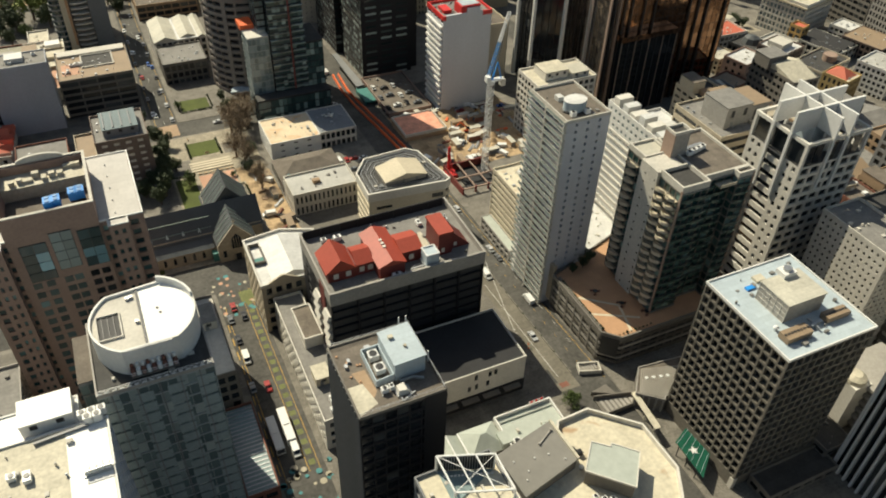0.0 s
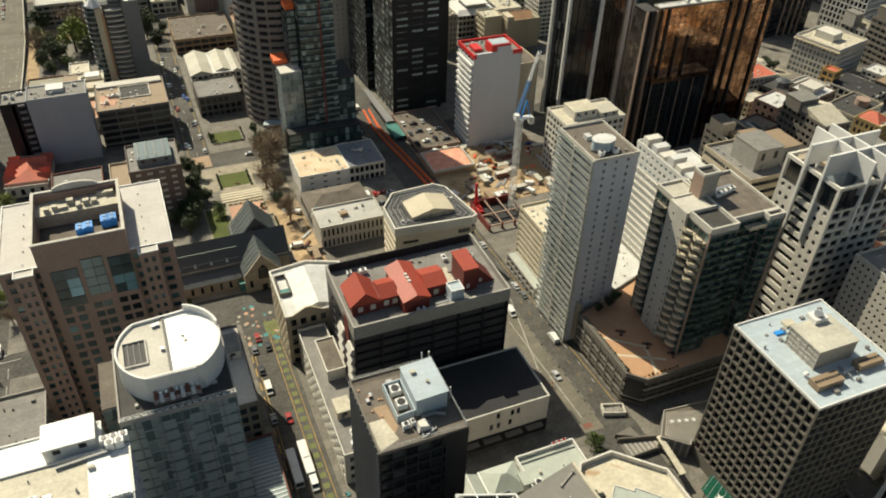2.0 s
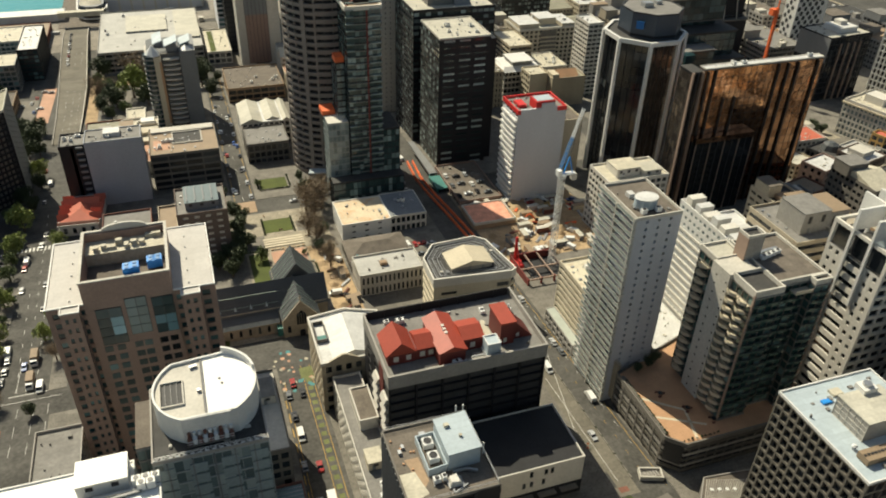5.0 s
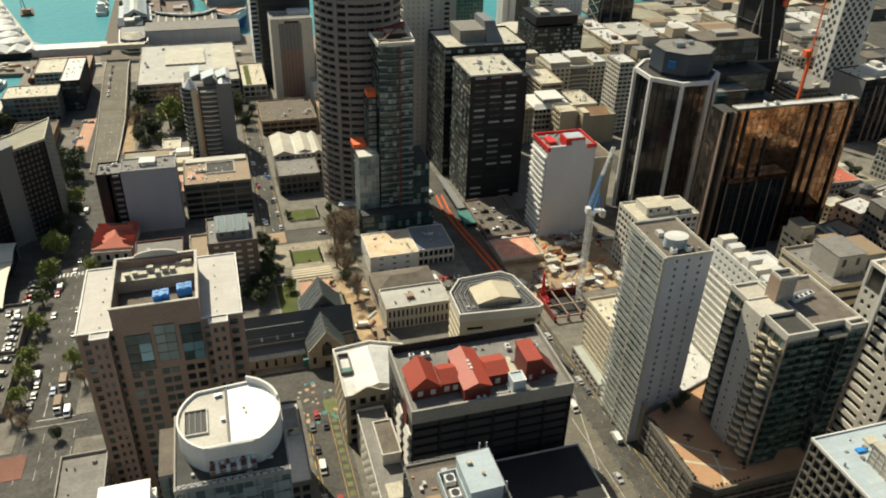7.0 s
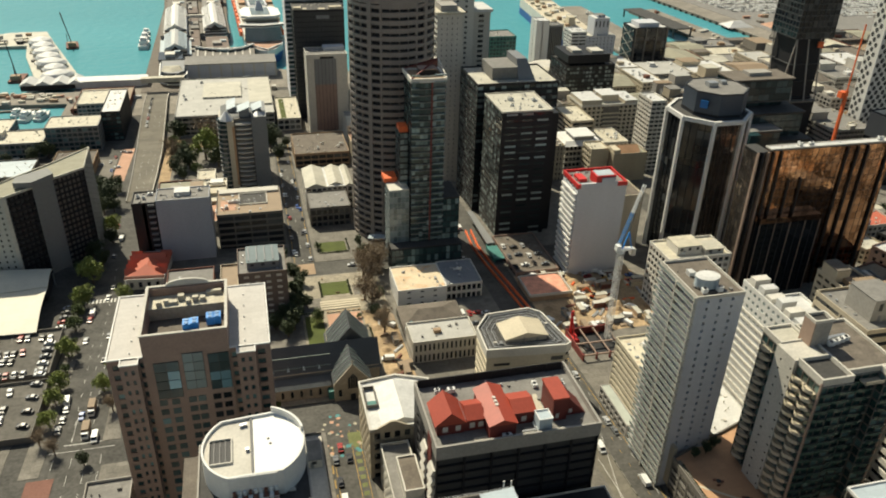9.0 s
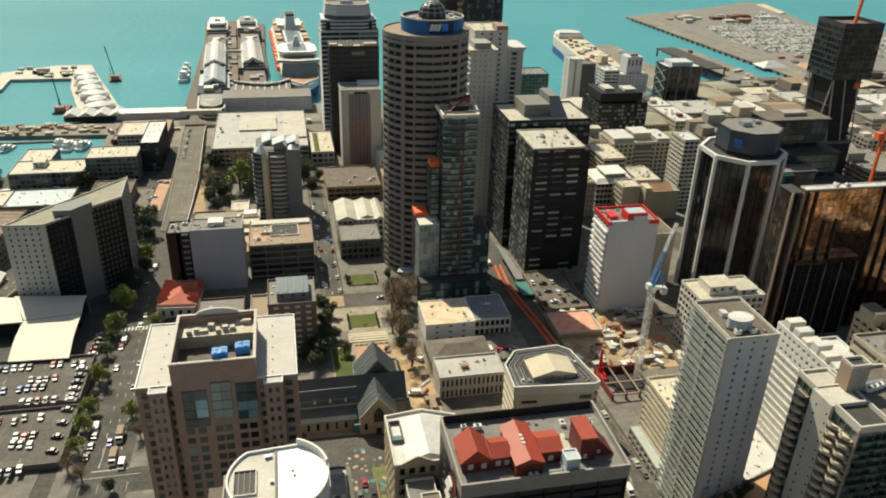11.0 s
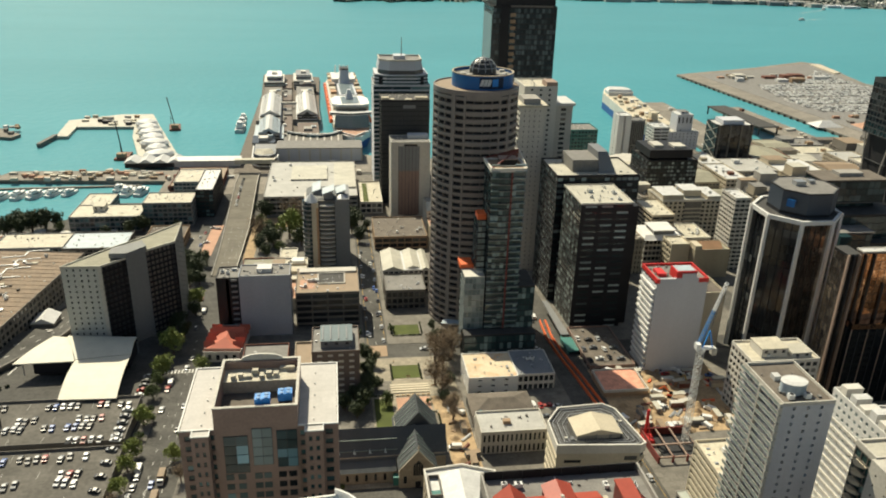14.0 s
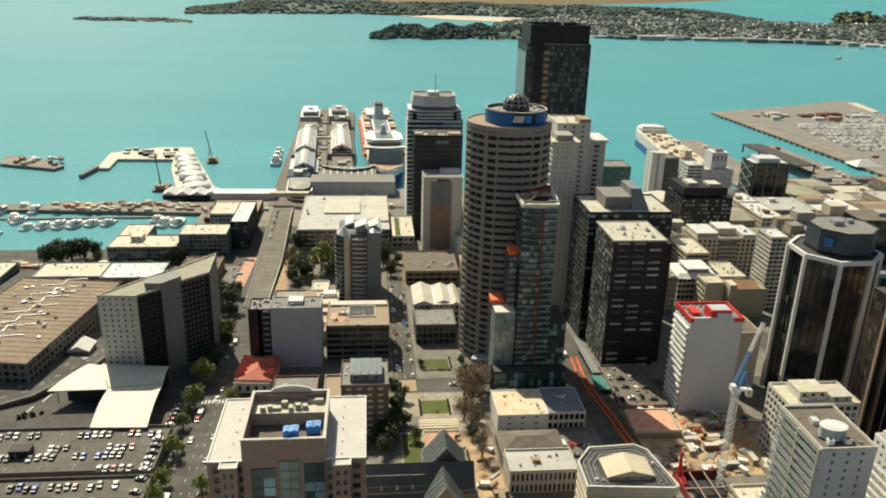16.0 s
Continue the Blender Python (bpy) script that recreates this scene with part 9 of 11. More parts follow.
def excavator(x, y, rot, mat):
    e = thing("excavator", "tracked digger with a bent arm on a building site", "excavator", x, y, gz(y) + 0.1, rot, "excavators")
    for sx in (-1.1, 1.1):
        part("track", Geo().box(sx - 0.3, sx + 0.3, -1.9, 1.9, 0, 0.9), RUBBER, e)
    part("body", Geo().prism([(-1.3, -1.8), (1.3, -1.8), (1.3, 1.2), (-1.3, 1.2)], 1.0, 2.1), mat, e)
    part("cab", Geo().box(-1.2, -0.1, -0.2, 1.3, 1.9, 3.1), GLASS_D, e)
    boom_ = part("boom", Geo().beam((0.5, 1.0, 1.8), (0.5, 4.2, 4.6), 0.5).beam((0.5, 4.2, 4.6), (0.5, 6.4, 2.2), 0.4), mat, e)
    part("bucket", Geo().cube(0.5, 6.6, 1.2, 1.1, 0.9, 1.1), DARKMETAL, boom_)


excavator(150, 284, 60, ORANGE)
excavator(160, 300, 200, LINE_Y)
e = thing("piling_rig", "red piling rig with an upright leader", "piling rig", 124.5, 250, gz(250))
part("base", Geo().box(-2, 2, -2.6, 2.6, 0.2, 2.6), RED_PAINT, e)
part("leader", Geo().box(-0.5, 0.5, 2.4, 3.2, 0, 14), RED_PAINT, e)
part("stay", Geo().beam((0, -2, 2.6), (0, 2.6, 12), 0.35), RED_PAINT, e)
# the dug pit with its shoring; its shade is black pieces laid on the ground
e = thing("pit_shoring", "red-brown steel shoring round a dug pit", "shoring", 132, 245, gz(245))
part("pit_floor", Geo().box(-9, 11, -10, 9, 0.08, 0.14), BLACK_FELT_SHADE, e)
for k in range(4):
    part("waler", Geo().beam((-9 + k * 6, -10, 3.4), (-9 + k * 6, 9, 3.4), 0.5), RED_WALL if k == 0 else SHAFT_BROWN, e)
for yy in (-10, -2, 9):
    part("waler", Geo().beam((-9, yy, 3.4), (9, yy, 3.4), 0.6), RED_WALL if yy > 0 else SHAFT_BROWN, e)
part("sheet_wall", Geo().box(-9.3, 9.3, 9.0, 9.3, 0, 3.2), RED_WALL, e)
part("sheet_wall", Geo().box(-9.3, -9.0, -10, 8.9, 0, 3.0), RED_WALL, e)
# black box added only to deepen the dark of the pit
part("spoil_cover", Geo().box(-5, 9, -7, 6, 0.2, 1.0), BLACK_FELT_SHADE, e)
for k in range(4):
    for yy in (-10, 9):
        part("post", Geo().cube(-9 + k * 6, yy, 0, 0.7, 0.7, 4.0), RED_WALL, e)


def tower_crane():
    e = thing("tower_crane", "white tower crane with a raised blue jib", "crane", 139.5, 247.5, gz(247))
    H = 36 - gz(247)

    def lattice(p, q, w, mat, name, n):
        """A square lattice boom from p to q: chords and crossed laces."""
        p, q = Vector(p), Vector(q)
        u = (q - p).normalized()
        s = u.cross(Vector((0, 0, 1)) if abs(u.z) < 0.95 else Vector((1, 0, 0))).normalized() * w / 2
        t = u.cross(s).normalized() * w / 2
        cs = [s + t, s - t, -s - t, -s + t]
        g = Geo()
        for c in cs:
            g.beam(p + c, q + c, 0.2)
        for k in range(n):
            a, b = p.lerp(q, k / n), p.lerp(q, (k + 1) / n)
            for j in range(4):
                g.beam(a + cs[j], b + cs[(j + 1) % 4], 0.16)
        return part(name, g, mat, e)

    part("foundation", Geo().box(-2.6, 2.6, -2.6, 2.6, -0.5, 0.8), CONC_PALE, e)
    lattice((0, 0, 0.8), (0, 0, H), 2.0, STEEL_W, "mast", 18)
    part("slew_ring", Geo().cyl(0, 0, H, H + 1.4, 1.8, n=14), STEEL_W, e)
    part("cab", Geo().box(-2.6, -0.8, -1.6, 0.8, H + 1.2, H + 3.6), STEEL_W, e)
    part("machinery_deck", Geo().box(-1.4, 5.5, -1.2, 1.2, H + 1.0, H + 1.6), STEEL_W, e)
    part("counterweight", Geo().box(4.4, 6.2, -1.2, 1.2, H - 1.6, H + 1.2), CONC_PALE, e)
    part("gantry", Geo().beam((0.5, 0, H + 1.4), (2.6, 0, H + 9), 0.5).beam((4.6, 0, H + 1.4), (2.6, 0, H + 9), 0.4), BLUE, e)
    lattice((-1, 1, H + 2), (6.2, 6.2, H + 14.2), 1.0, CRANE_BLUE, "jib", 8)
    lattice((6.2, 6.2, H + 14.2), (12.2, 10.6, H + 24.3), 1.0, STEEL_W, "jib_tip", 7)
    part("pendant", Geo().beam((2.6, 0, H + 9), (12, 10.5, H + 24), 0.14), DARKMETAL, e)
    part("hoist_rope", Geo().beam((12.2, 10.6, H + 24), (12.2, 10.6, H - 4), 0.1), DARKMETAL, e)


tower_crane()
# orange barriers and hoardings along the dug-up street
pts = [(110.5, 372), (108.6, 350), (109.4, 330), (111.4, 306), (113.2, 280), (114.2, 258)]
n = 0
for a, b in zip(pts, pts[1:]):
    L = math.dist(a, b)
    for k in range(int(L / 2.3)):
        t = (k + 0.5) / int(L / 2.3)
        for off in (0, 3.0):
            x, y = a[0] + (b[0] - a[0]) * t + off, a[1] + (b[1] - a[1]) * t
            q = solo("road_barrier", Geo().prism(rect(1.0, 2.2), 0, 1.2, rect(0.5, 2.2)), ORANGE, "orange plastic water-filled road barrier", "barrier", "orange road barriers")
            q.matrix_basis = pose(x, y, gz(y) + 0.02, 0, 0, math.degrees(math.atan2(-(b[0] - a[0]), b[1] - a[1])))
e = thing("site_canopy", "green-grey scaffold canopy over a dug trench", "canopy", 117, 360, gz(360))
part("canopy_roof", Geo().prism([(-2, -14), (2.4, -14), (1, 26), (-2, 26)], 4.2, 5.0), GREY, e)
part("hoarding", Geo().box(-2.4, -2.0, -30, -14, 0, 4.5), TEALMETAL, e)
part("trench_cover", Geo().box(-3, 3, -30, -16, 3.6, 4.4), TEALMETAL, e)
setting("site_street", sheet(103, 119, 250, 400, 0.06), ASPHALT, "dark street under repair")
for k in range(5):
    car(106 + (k % 2) * 2, 372 + k * 5, 0, "van" if k % 2 else "car")

# ---- street surfaces ----


def stripe(x0, x1, y0, y1, mat, dz=0.02):
    return setting("road_marking", sheet(x0, x1, y0, y1, dz), mat, "painted road marking")


for k in range(20):
    stripe(23.4, 25.2, 128 + k * 3.9, 130.0 + k * 3.9, GREEN_LANE)
stripe(22.7, 22.86, 126, 212, LINE_Y, 0.03)
stripe(25.8, 25.96, 126, 212, LINE_Y, 0.03)
stripe(15.9, 16.06, 122, 205, LINE_Y, 0.03)
stripe(22, 27, 204, 211, GREEN_LANE, 0.035)
for k in range(10):
    stripe(14.8, 15.1, 128 + k * 7, 132 + k * 7, LINE_Y, 0.03)
DOT = random.Random(2)
for k in range(46):
    x, y, r = DOT.uniform(13.5, 29), DOT.uniform(100, 129), DOT.uniform(0.4, 1.1)
    g = Geo().cyl(x, y, 0.02, 0.032, r, n=14)
    setting("road_dot", g, TEAL_DOT if k % 2 else CREAM_DOT, "painted round dot on the street")


for k in range(30):
    x, y, r = DOT.uniform(13.5, 26), DOT.uniform(199, 222), DOT.uniform(0.4, 1.0)
    setting("road_dot", Geo().cyl(x, y, gz(y) + 0.03, gz(y) + 0.045, r, n=12), (TEAL_DOT, CREAM_DOT, SALMON)[k % 3], "painted round dot on the street")


def dashes(x, y0, n, step, length, mat, drift=0.0, width=0.16):
    """One broken lane line."""
    g = Geo()
    for k in range(n):
        q = sheet(x + drift * k, x + drift * k + width, y0 + k * step, y0 + k * step + length, 0.02)
        i = len(g.v)
        g.v += q.v
        g.f += [tuple(i + t for t in f) for f in q.f]
    setting("lane_line", g, mat, "broken white lane line")


setting("west_carriageway", sheet(98.6, 108.8, 122, 212, 0.05), RAMP_GREY, "worn pale asphalt of the western carriageway")
setting("median_kerb", sheet(108.85, 109.35, 128, 200, 0.2, 0.2), PAVING, "narrow concrete median between carriageways")
for k in range(17):
    shrub(109.1, 130 + k * 4.1, gz(130 + k * 4.1) + 0.2, 0.4 + 0.12 * (k % 3))
dashes(106.6, 134, 9, 8, 2.0, LINE_W, 0, 0.11)
dashes(113.4, 130, 10, 7, 1.6, LINE_Y, 0, 0.12)
dashes(116.4, 140, 10, 9, 2.2, LINE_W, 0, 0.11)
setting("road_marking", Geo().beam((104.4, 128, gz(128) + 0.02), (104.2, 178, gz(178) + 0.02), 0.14), LINE_W, "painted road marking")
setting("road_marking", Geo().beam((98.4, 136, gz(136) + 0.02), (110.6, 190, gz(190) + 0.02), 0.14), LINE_W, "painted road marking")
solo("traffic_cone", Geo().cyl(101.6, 142, 0.05, 0.8, 0.3, 0.06, 8), ORANGE, "orange traffic cone on the street", "cone", "traffic cones")
solo("traffic_cone", Geo().cyl(102.4, 143.5, 0.0, 0.75, 0.3, 0.06, 8), ORANGE, "orange traffic cone on the street", "cone", "traffic cones")
e = thing("stair_kiosk", "low pale concrete stair mouth beside a parking podium", "kiosk", 114.6, 126.6, 0)
part("side_wall", Geo().ring([(-3.8, -0.6), (3.0, -3.0), (4.0, 0.8), (-2.6, 3.0)], 0.4, -0.3, 1.4), CONC_PALE, e)
part("stair_floor", Geo().prism([(-3.4, -0.4), (2.8, -2.6), (3.6, 0.6), (-2.3, 2.6)], -0.3, 0.5), CONC_DARK, e)
for k in range(6):
    part("step", Geo().box(-2.6 + k * 0.9, -2.1 + k * 0.9, -0.9 - k * 0.1, 1.6 - k * 0.2, 0.5, 0.6 + k * 0.08), CONCRETE, e)
for k in range(6):
    y = 144 + k * 1.9
    setting("road_marking", Geo().beam((100.6 + k * 0.25, y, gz(y) + 0.02), (103.4, y - 1.4, gz(y) + 0.02), 0.16), LINE_W, "painted road marking")
for x, y, h, k in ((126, 157.4, 4, "dark"), (130.5, 158.2, 5, "dark"), (134.6, 160.2, 5, "dark")):
    tree(x, y, h, k, 12.0)
stripe(99.0, 99.15, 122, 140, LINE_Y, 0.07)
stripe(117.6, 117.75, 122, 250, LINE_Y)
for x, n in ((-72.6, 8), (-69.4, 16), (-66.2, 9)):
    dashes(x, 228, n, 9, 2.4, LINE_W, -0.32)
for x in (-77, -71, -66, -61.5):
    dashes(x, 196, 3, 9, 5, LINE_W, 0.1, 0.12)
stripe(-74.6, -59.6, 226.0, 226.35, LINE_W)
stripe(-79, -57.6, 222.6, 222.8, LINE_W)
stripe(-72.4, -72.25, 228, 246, LINE_W)
setting("red_paving", sheet(-83, -74.6, 198, 209.5, 0.12, 0.1), BRICK, "brick-red paved street corner")
setting("kerb_strip", sheet(-86, -79.6, 211, 300, 0.14, 0.14), PAVING, "narrow kerb strip beside a parking deck")
setting("kerb_strip", sheet(-62, -56, 226, 300, 0.14, 0.14), PAVING, "footpath beside a brown hotel")
for k in range(12):
    stripe(-84 + k * 1.6, -83.2 + k * 1.6, 330, 333.5, LINE_W)
    stripe(17.9, 18.06, 352 + k * 18, 356 + k * 18, LINE_W)
stripe(13.6, 13.8, 352, 560, LINE_Y)
stripe(22.6, 22.8, 352, 560, LINE_Y)
setting("red_paving", sheet(12.8, 23.2, 338, 350, 0.03), TAN, "reddish paved crossing")
solo("street_patch", sheet(99.4, 103, 126, 132, 0.08), ROOF_DARK, "dark patched repair in the street", "patch")
setting("red_paving", sheet(103, 106, 123.5, 125.5, 0.08), BRICK, "red marked strip on the street")

# ---- vehicles ----
for x, y, r, k in ((16.4, 197, 0, "car"), (21, 197, 0, "car"), (16.6, 186, 0, "car"), (17.0, 176.5, 180, "van"), (15.8, 163, 0, "car"), (20.2, 161.5, 180, "car"), (17.2, 141, 180, "bus"), (21.0, 143, 180, "bus"), (21.2, 134.5, 180, "van"), (18.6, 203, 0, "car"),
                   (114.3, 164, 0, "van"), (106.1, 147, 180, "car"), (107, 182.4, 180, "van"), (116, 190, 0, "car"), (115.6, 196, 0, "car"), (116, 226, 0, "car"), (108.8, 205, 180, "car"), (112, 212, 0, "car"), (-67.8, 244.6, 180, "truck"), (-67.9, 231.3, 180, "truck"), (-71.1, 241.7, 180, "car"), (-64.6, 227.9, 180, "van"), (-69, 298.3, 0, "car"), (-68.4, 279.4, 0, "car"), (-65, 264.1, 0, "car"), (-77.8, 252.8, 0, "van"),
                   (-77.3, 247.5, 0, "car"), (-77.4, 241.1, 0, "car"), (-77.9, 235, 0, "car"), (-79, 314, 0, "car"), (-78.6, 320, 0, "van"), (-74, 334, 0, "car"), (-78, 296, 0, "car"), (-73, 344, 0, "car"), (-80, 420, 0, "car"), (-76, 402, 0, "van"), (-77, 380, 0, "car")):
    car(x, y, r, k)
FAR = random.Random(14)
for k in range(14):
    car(84 + (k % 5) * 3.6, 264 + (k // 5) * 9 + FAR.uniform(-1, 1), FAR.choice((0, 90)) + FAR.uniform(-6, 6), "van" if k % 5 == 0 else "lot_car")
for k in range(16):
    car(14.2 if k % 2 else 22.0, 356 + k * 8.6 + FAR.uniform(-2, 2), 180 * (k % 2), "lot_car")
for k in range(9):
    car(96 + (k % 2) * 3.4, 324 + k * 4.6, FAR.choice((0, 90)), "lot_car")
for k in range(8):
    car(42 + k * 6.2, 343.5 + FAR.uniform(-2, 2), 90, "lot_car")
for k in range(9):
    car(15.2 + 5.4 * (k % 2), 366 + k * 21 + FAR.uniform(-4, 4), 180 * (k % 2))

# ---- west side: parking decks, hotel, market ----


def parking_deck(x0, x1, y0, y1, z, label):
    e = thing("parking_deck", label, "parking garage", (x0 + x1) / 2, (y0 + y1) / 2, gz(y0) - 1)
    w, d, h = x1 - x0, y1 - y0, z - (gz(y0) - 1)
    part("structure", Geo().prism(rect(w, d), -2, h - 0.4), CONC_DARK, e)
    part("deck", Geo().prism(rect(w, d), h - 0.4, h), DECK, e)
    part("parapet", Geo().ring(rect(w + 0.3, d + 0.3), 0.3, h - 0.6, h + 1.1), CONC_DARK, e)
    for k in range(int(w / 2.6)):
        a = -w / 2 + 1.5 + k * 2.6
        for yy in (-d / 2 + 1, -0.2, d / 2 - 6):
            part("bay_line", Geo().box(a, a + 0.1, yy, yy + 4.6, h, h + 0.012), LINE_W, e) if k % 5 == 0 else None
    return e


parking_deck(-172, -86.5, 268, 299.4, -5.5, "open-air parking deck full of cars")
parking_deck(-166, -85.5, 230.6, 263.4, -5.0, "rooftop parking deck with stained concrete")
parking_deck(-200, -172.4, 236, 297, -6.5, "outer parking deck beside a street")
LOT = random.Random(23)
for yy, fill in ((294.2, 0.55), (284.5, 0.5), (278.6, 0.62), (270.2, 0.55)):
    run = 0
    for k in range(27):
        run = run - 1 if run > 0 else (LOT.randrange(2, 6) if LOT.random() < fill * 0.45 else 0)
        if run > 0:
            car(-167 + k * 2.95 + LOT.uniform(-0.2, 0.2), yy + LOT.uniform(-0.9, 0.9), LOT.choice((0, 180)) + LOT.uniform(-7, 7), "lot_car", -5.5)
for yy, fill in ((258.0, 0.8), (248.5, 0.6), (242.8, 0.5), (229, 0.4)):
    run = 0
    for k in range(25):
        run = run - 1 if run > 0 else (LOT.randrange(2, 6) if LOT.random() < fill * 0.4 else 0)
        if run > 0 and k < 23:
            car(-163 + k * 2.95 + LOT.uniform(-0.2, 0.2), yy + LOT.uniform(-0.9, 0.9), LOT.choice((0, 180)) + LOT.uniform(-7, 7), "lot_car", -5.0)
for k in range(5):
    car(-89.6, 237.5 + k * 8.0 - (2 if k == 4 else 0), 78 + LOT.uniform(-6, 6), "lot_car", -5.0)
for k in range(5):
    car(-90.0, 271 + k * 4.6, 84 + LOT.uniform(-6, 6), "lot_car", -5.5)
plant_room(-146, -138, 279, 284, -5.4, -2.4, CHARCOAL, ROOF_DARK, "small dark stair house on a parking deck")
ob, w, d, h = block("cream_roof_corner", "corner block with a cream flat roof", -150, -106, 196, 219, -1, CONC_DARK, ROOF_CREAM, sh=3.4, bay=4, see="E", limit=10, parapet=0.7, pmat=CONC_PALE)
for k in range(7):
    car(-90.4, 301 + k * 4.4, 90 + LOT.uniform(-5, 5), "car")

HOTEL_GREY = surf("hotel_grey_panel", (0.20, 0.205, 0.20), 0.7, var=0.2, streak=0.15)
HOTEL_WHITE = surf("hotel_pale_panel", (0.50, 0.505, 0.46), 0.7, var=0.25, streak=0.15)
CANOPY_CREAM = surf("cream_canopy_skin", (0.62, 0.585, 0.48), 0.6, var=0.12, coarse=0.2)
e = thing("swooping_canopy", "cream swooping hotel forecourt canopy on walls", "canopy", -115, 322, gz(300))
zr = -4 - gz(300)


def swoop(pts, z0, lift):
    """A thin curved roof over a plan outline, bowed along its length."""
    g = Geo()
    n = 12
    a, b, c, d_ = [Vector((x + 115, y - 322, 0)) for x, y in pts]
    for k in range(n + 1):
        t = k / n
        zz = z0 + lift * math.sin(math.pi * t)
        for p in (a.lerp(d_, t), b.lerp(c, t)):
            g.v += [(p.x, p.y, zz), (p.x, p.y, zz + 0.45)]
    for k in range(n):
        i = 4 * k
        g.f += [(i + 1, i + 3, i + 7, i + 5), (i, i + 4, i + 6, i + 2), (i, i + 1, i + 5, i + 4), (i + 2, i + 6, i + 7, i + 3)]
    g.f += [(0, 2, 3, 1), (4 * n, 4 * n + 1, 4 * n + 3, 4 * n + 2)]
    return g


part("south_roof", swoop([(-120.5, 298), (-96.3, 297), (-98.6, 334), (-122.8, 331)], zr - 0.4, 1.6), CANOPY_CREAM, e)
part("north_roof", swoop([(-122.8, 331.4), (-98.6, 334.4), (-99.4, 351), (-133.2, 355)], zr - 0.2, 1.4), CANOPY_CREAM, e)
part("west_roof", swoop([(-150, 330), (-123, 330.6), (-132, 354), (-140, 356)], zr - 0.6, 0.8), CANOPY_CREAM, e)
for x, y in ((-119, 300), (-98, 300), (-99, 348), (-121, 332), (-146, 331)):
    part("post", Geo().cube(x + 115, y - 322, 0, 0.5, 0.5, zr - 0.6), STEEL, e)
part("hall_wall", Geo().box(-27, -9, 10, 26, 0, zr - 1.2), CHARCOAL, e)
part("hall_wall", Geo().box(-8, 15, 12, 27, 0, zr - 1.0), CHARCOAL, e)




def long_hotel():
    s = 0.955
    zb = 186 - (186 - gz(356) + 4) / s
    ob = thing("wedge_hotel", "long grey hotel with an olive wedge-shaped roof and dark balcony bays", "hotel", 0, 0, 186 * (1 - s))
    ob.scale = (s, s, s)
    top = 24.0
    A, B, C, E, F, G, K, I = (-138.5, 375), (-119.5, 374), (-108.5, 385), (-101.5, 394), (-88.5, 406), (-90, 436), (-106.5, 414), (-121.5, 397.5)
    out = [A, B, C, E, F, G, K, I]
    cx, cy = -108.0, 398.0
    part("core", Geo().prism([(cx + (x - cx) * 0.90, cy + (y - cy) * 0.90) for x, y in out], zb, top - 0.4), CONC_DARK, ob)
    seg_wall(ob, A, B, zb, top, HOTEL_WHITE, GLASS_D, sh=3.1, bay=3.6, pier=2.4, band=1.7)
    seg_wall(ob, I, A, zb, top, HOTEL_GREY, GLASS_D, sh=3.1, bay=4, pier=2.4, band=1.7)
    seg_wall(ob, F, G, zb, top, HOTEL_GREY, GLASS_D, sh=3.1, bay=6, pier=4.6, band=1.9)
    seg_wall(ob, G, I, zb, top, CONC_PALE, GLASS_D, sh=3.1, bay=4, pier=2.0, band=1.5)
    seg_wall(ob, B, C, zb, top, CHARCOAL, LOUVRE, sh=3.1, bay=2.5, pier=0.4, band=0.9, depth=0.9)
    seg_wall(ob, E, F, zb, top, CHARCOAL, LOUVRE, sh=3.1, bay=2.5, pier=0.4, band=0.9, depth=0.9)
    part("stair_tower", Geo().prism([(-108.8, 383.6), (-101.0, 392.6), (-104.5, 397.5), (-112, 392)], zb, top + 3.4), HOTEL_GREY, ob)
    part("stair_cap", Geo().prism([(-117, 383.5), (-108.4, 383.2), (-100.4, 393), (-104.5, 401), (-117.5, 391)], top + 0.8, top + 3.6), HOTEL_GREY, ob)
    part("balcony_corner", Geo().box(-120.4, -118.8, 373.8, 375.4, zb, top), CONC_PALE, ob)
    part("roof", Geo().prism(out, top - 0.3, top + 0.1), ROOF_OLIVE, ob)
    part("parapet", Geo().ring([(cx + (x - cx) * 1.005, cy + (y - cy) * 1.005) for x, y in out], 0.45, top - 0.4, top + 0.8), ROOF_PUTTY, ob)


long_hotel()


MARKET_TAN = surf("rusty_tan_roof", (0.225, 0.155, 0.098), 0.75, var=0.42, coarse=0.12, fine=0.6, tiles=(14.0, 1.3, 0.14, 0.10))


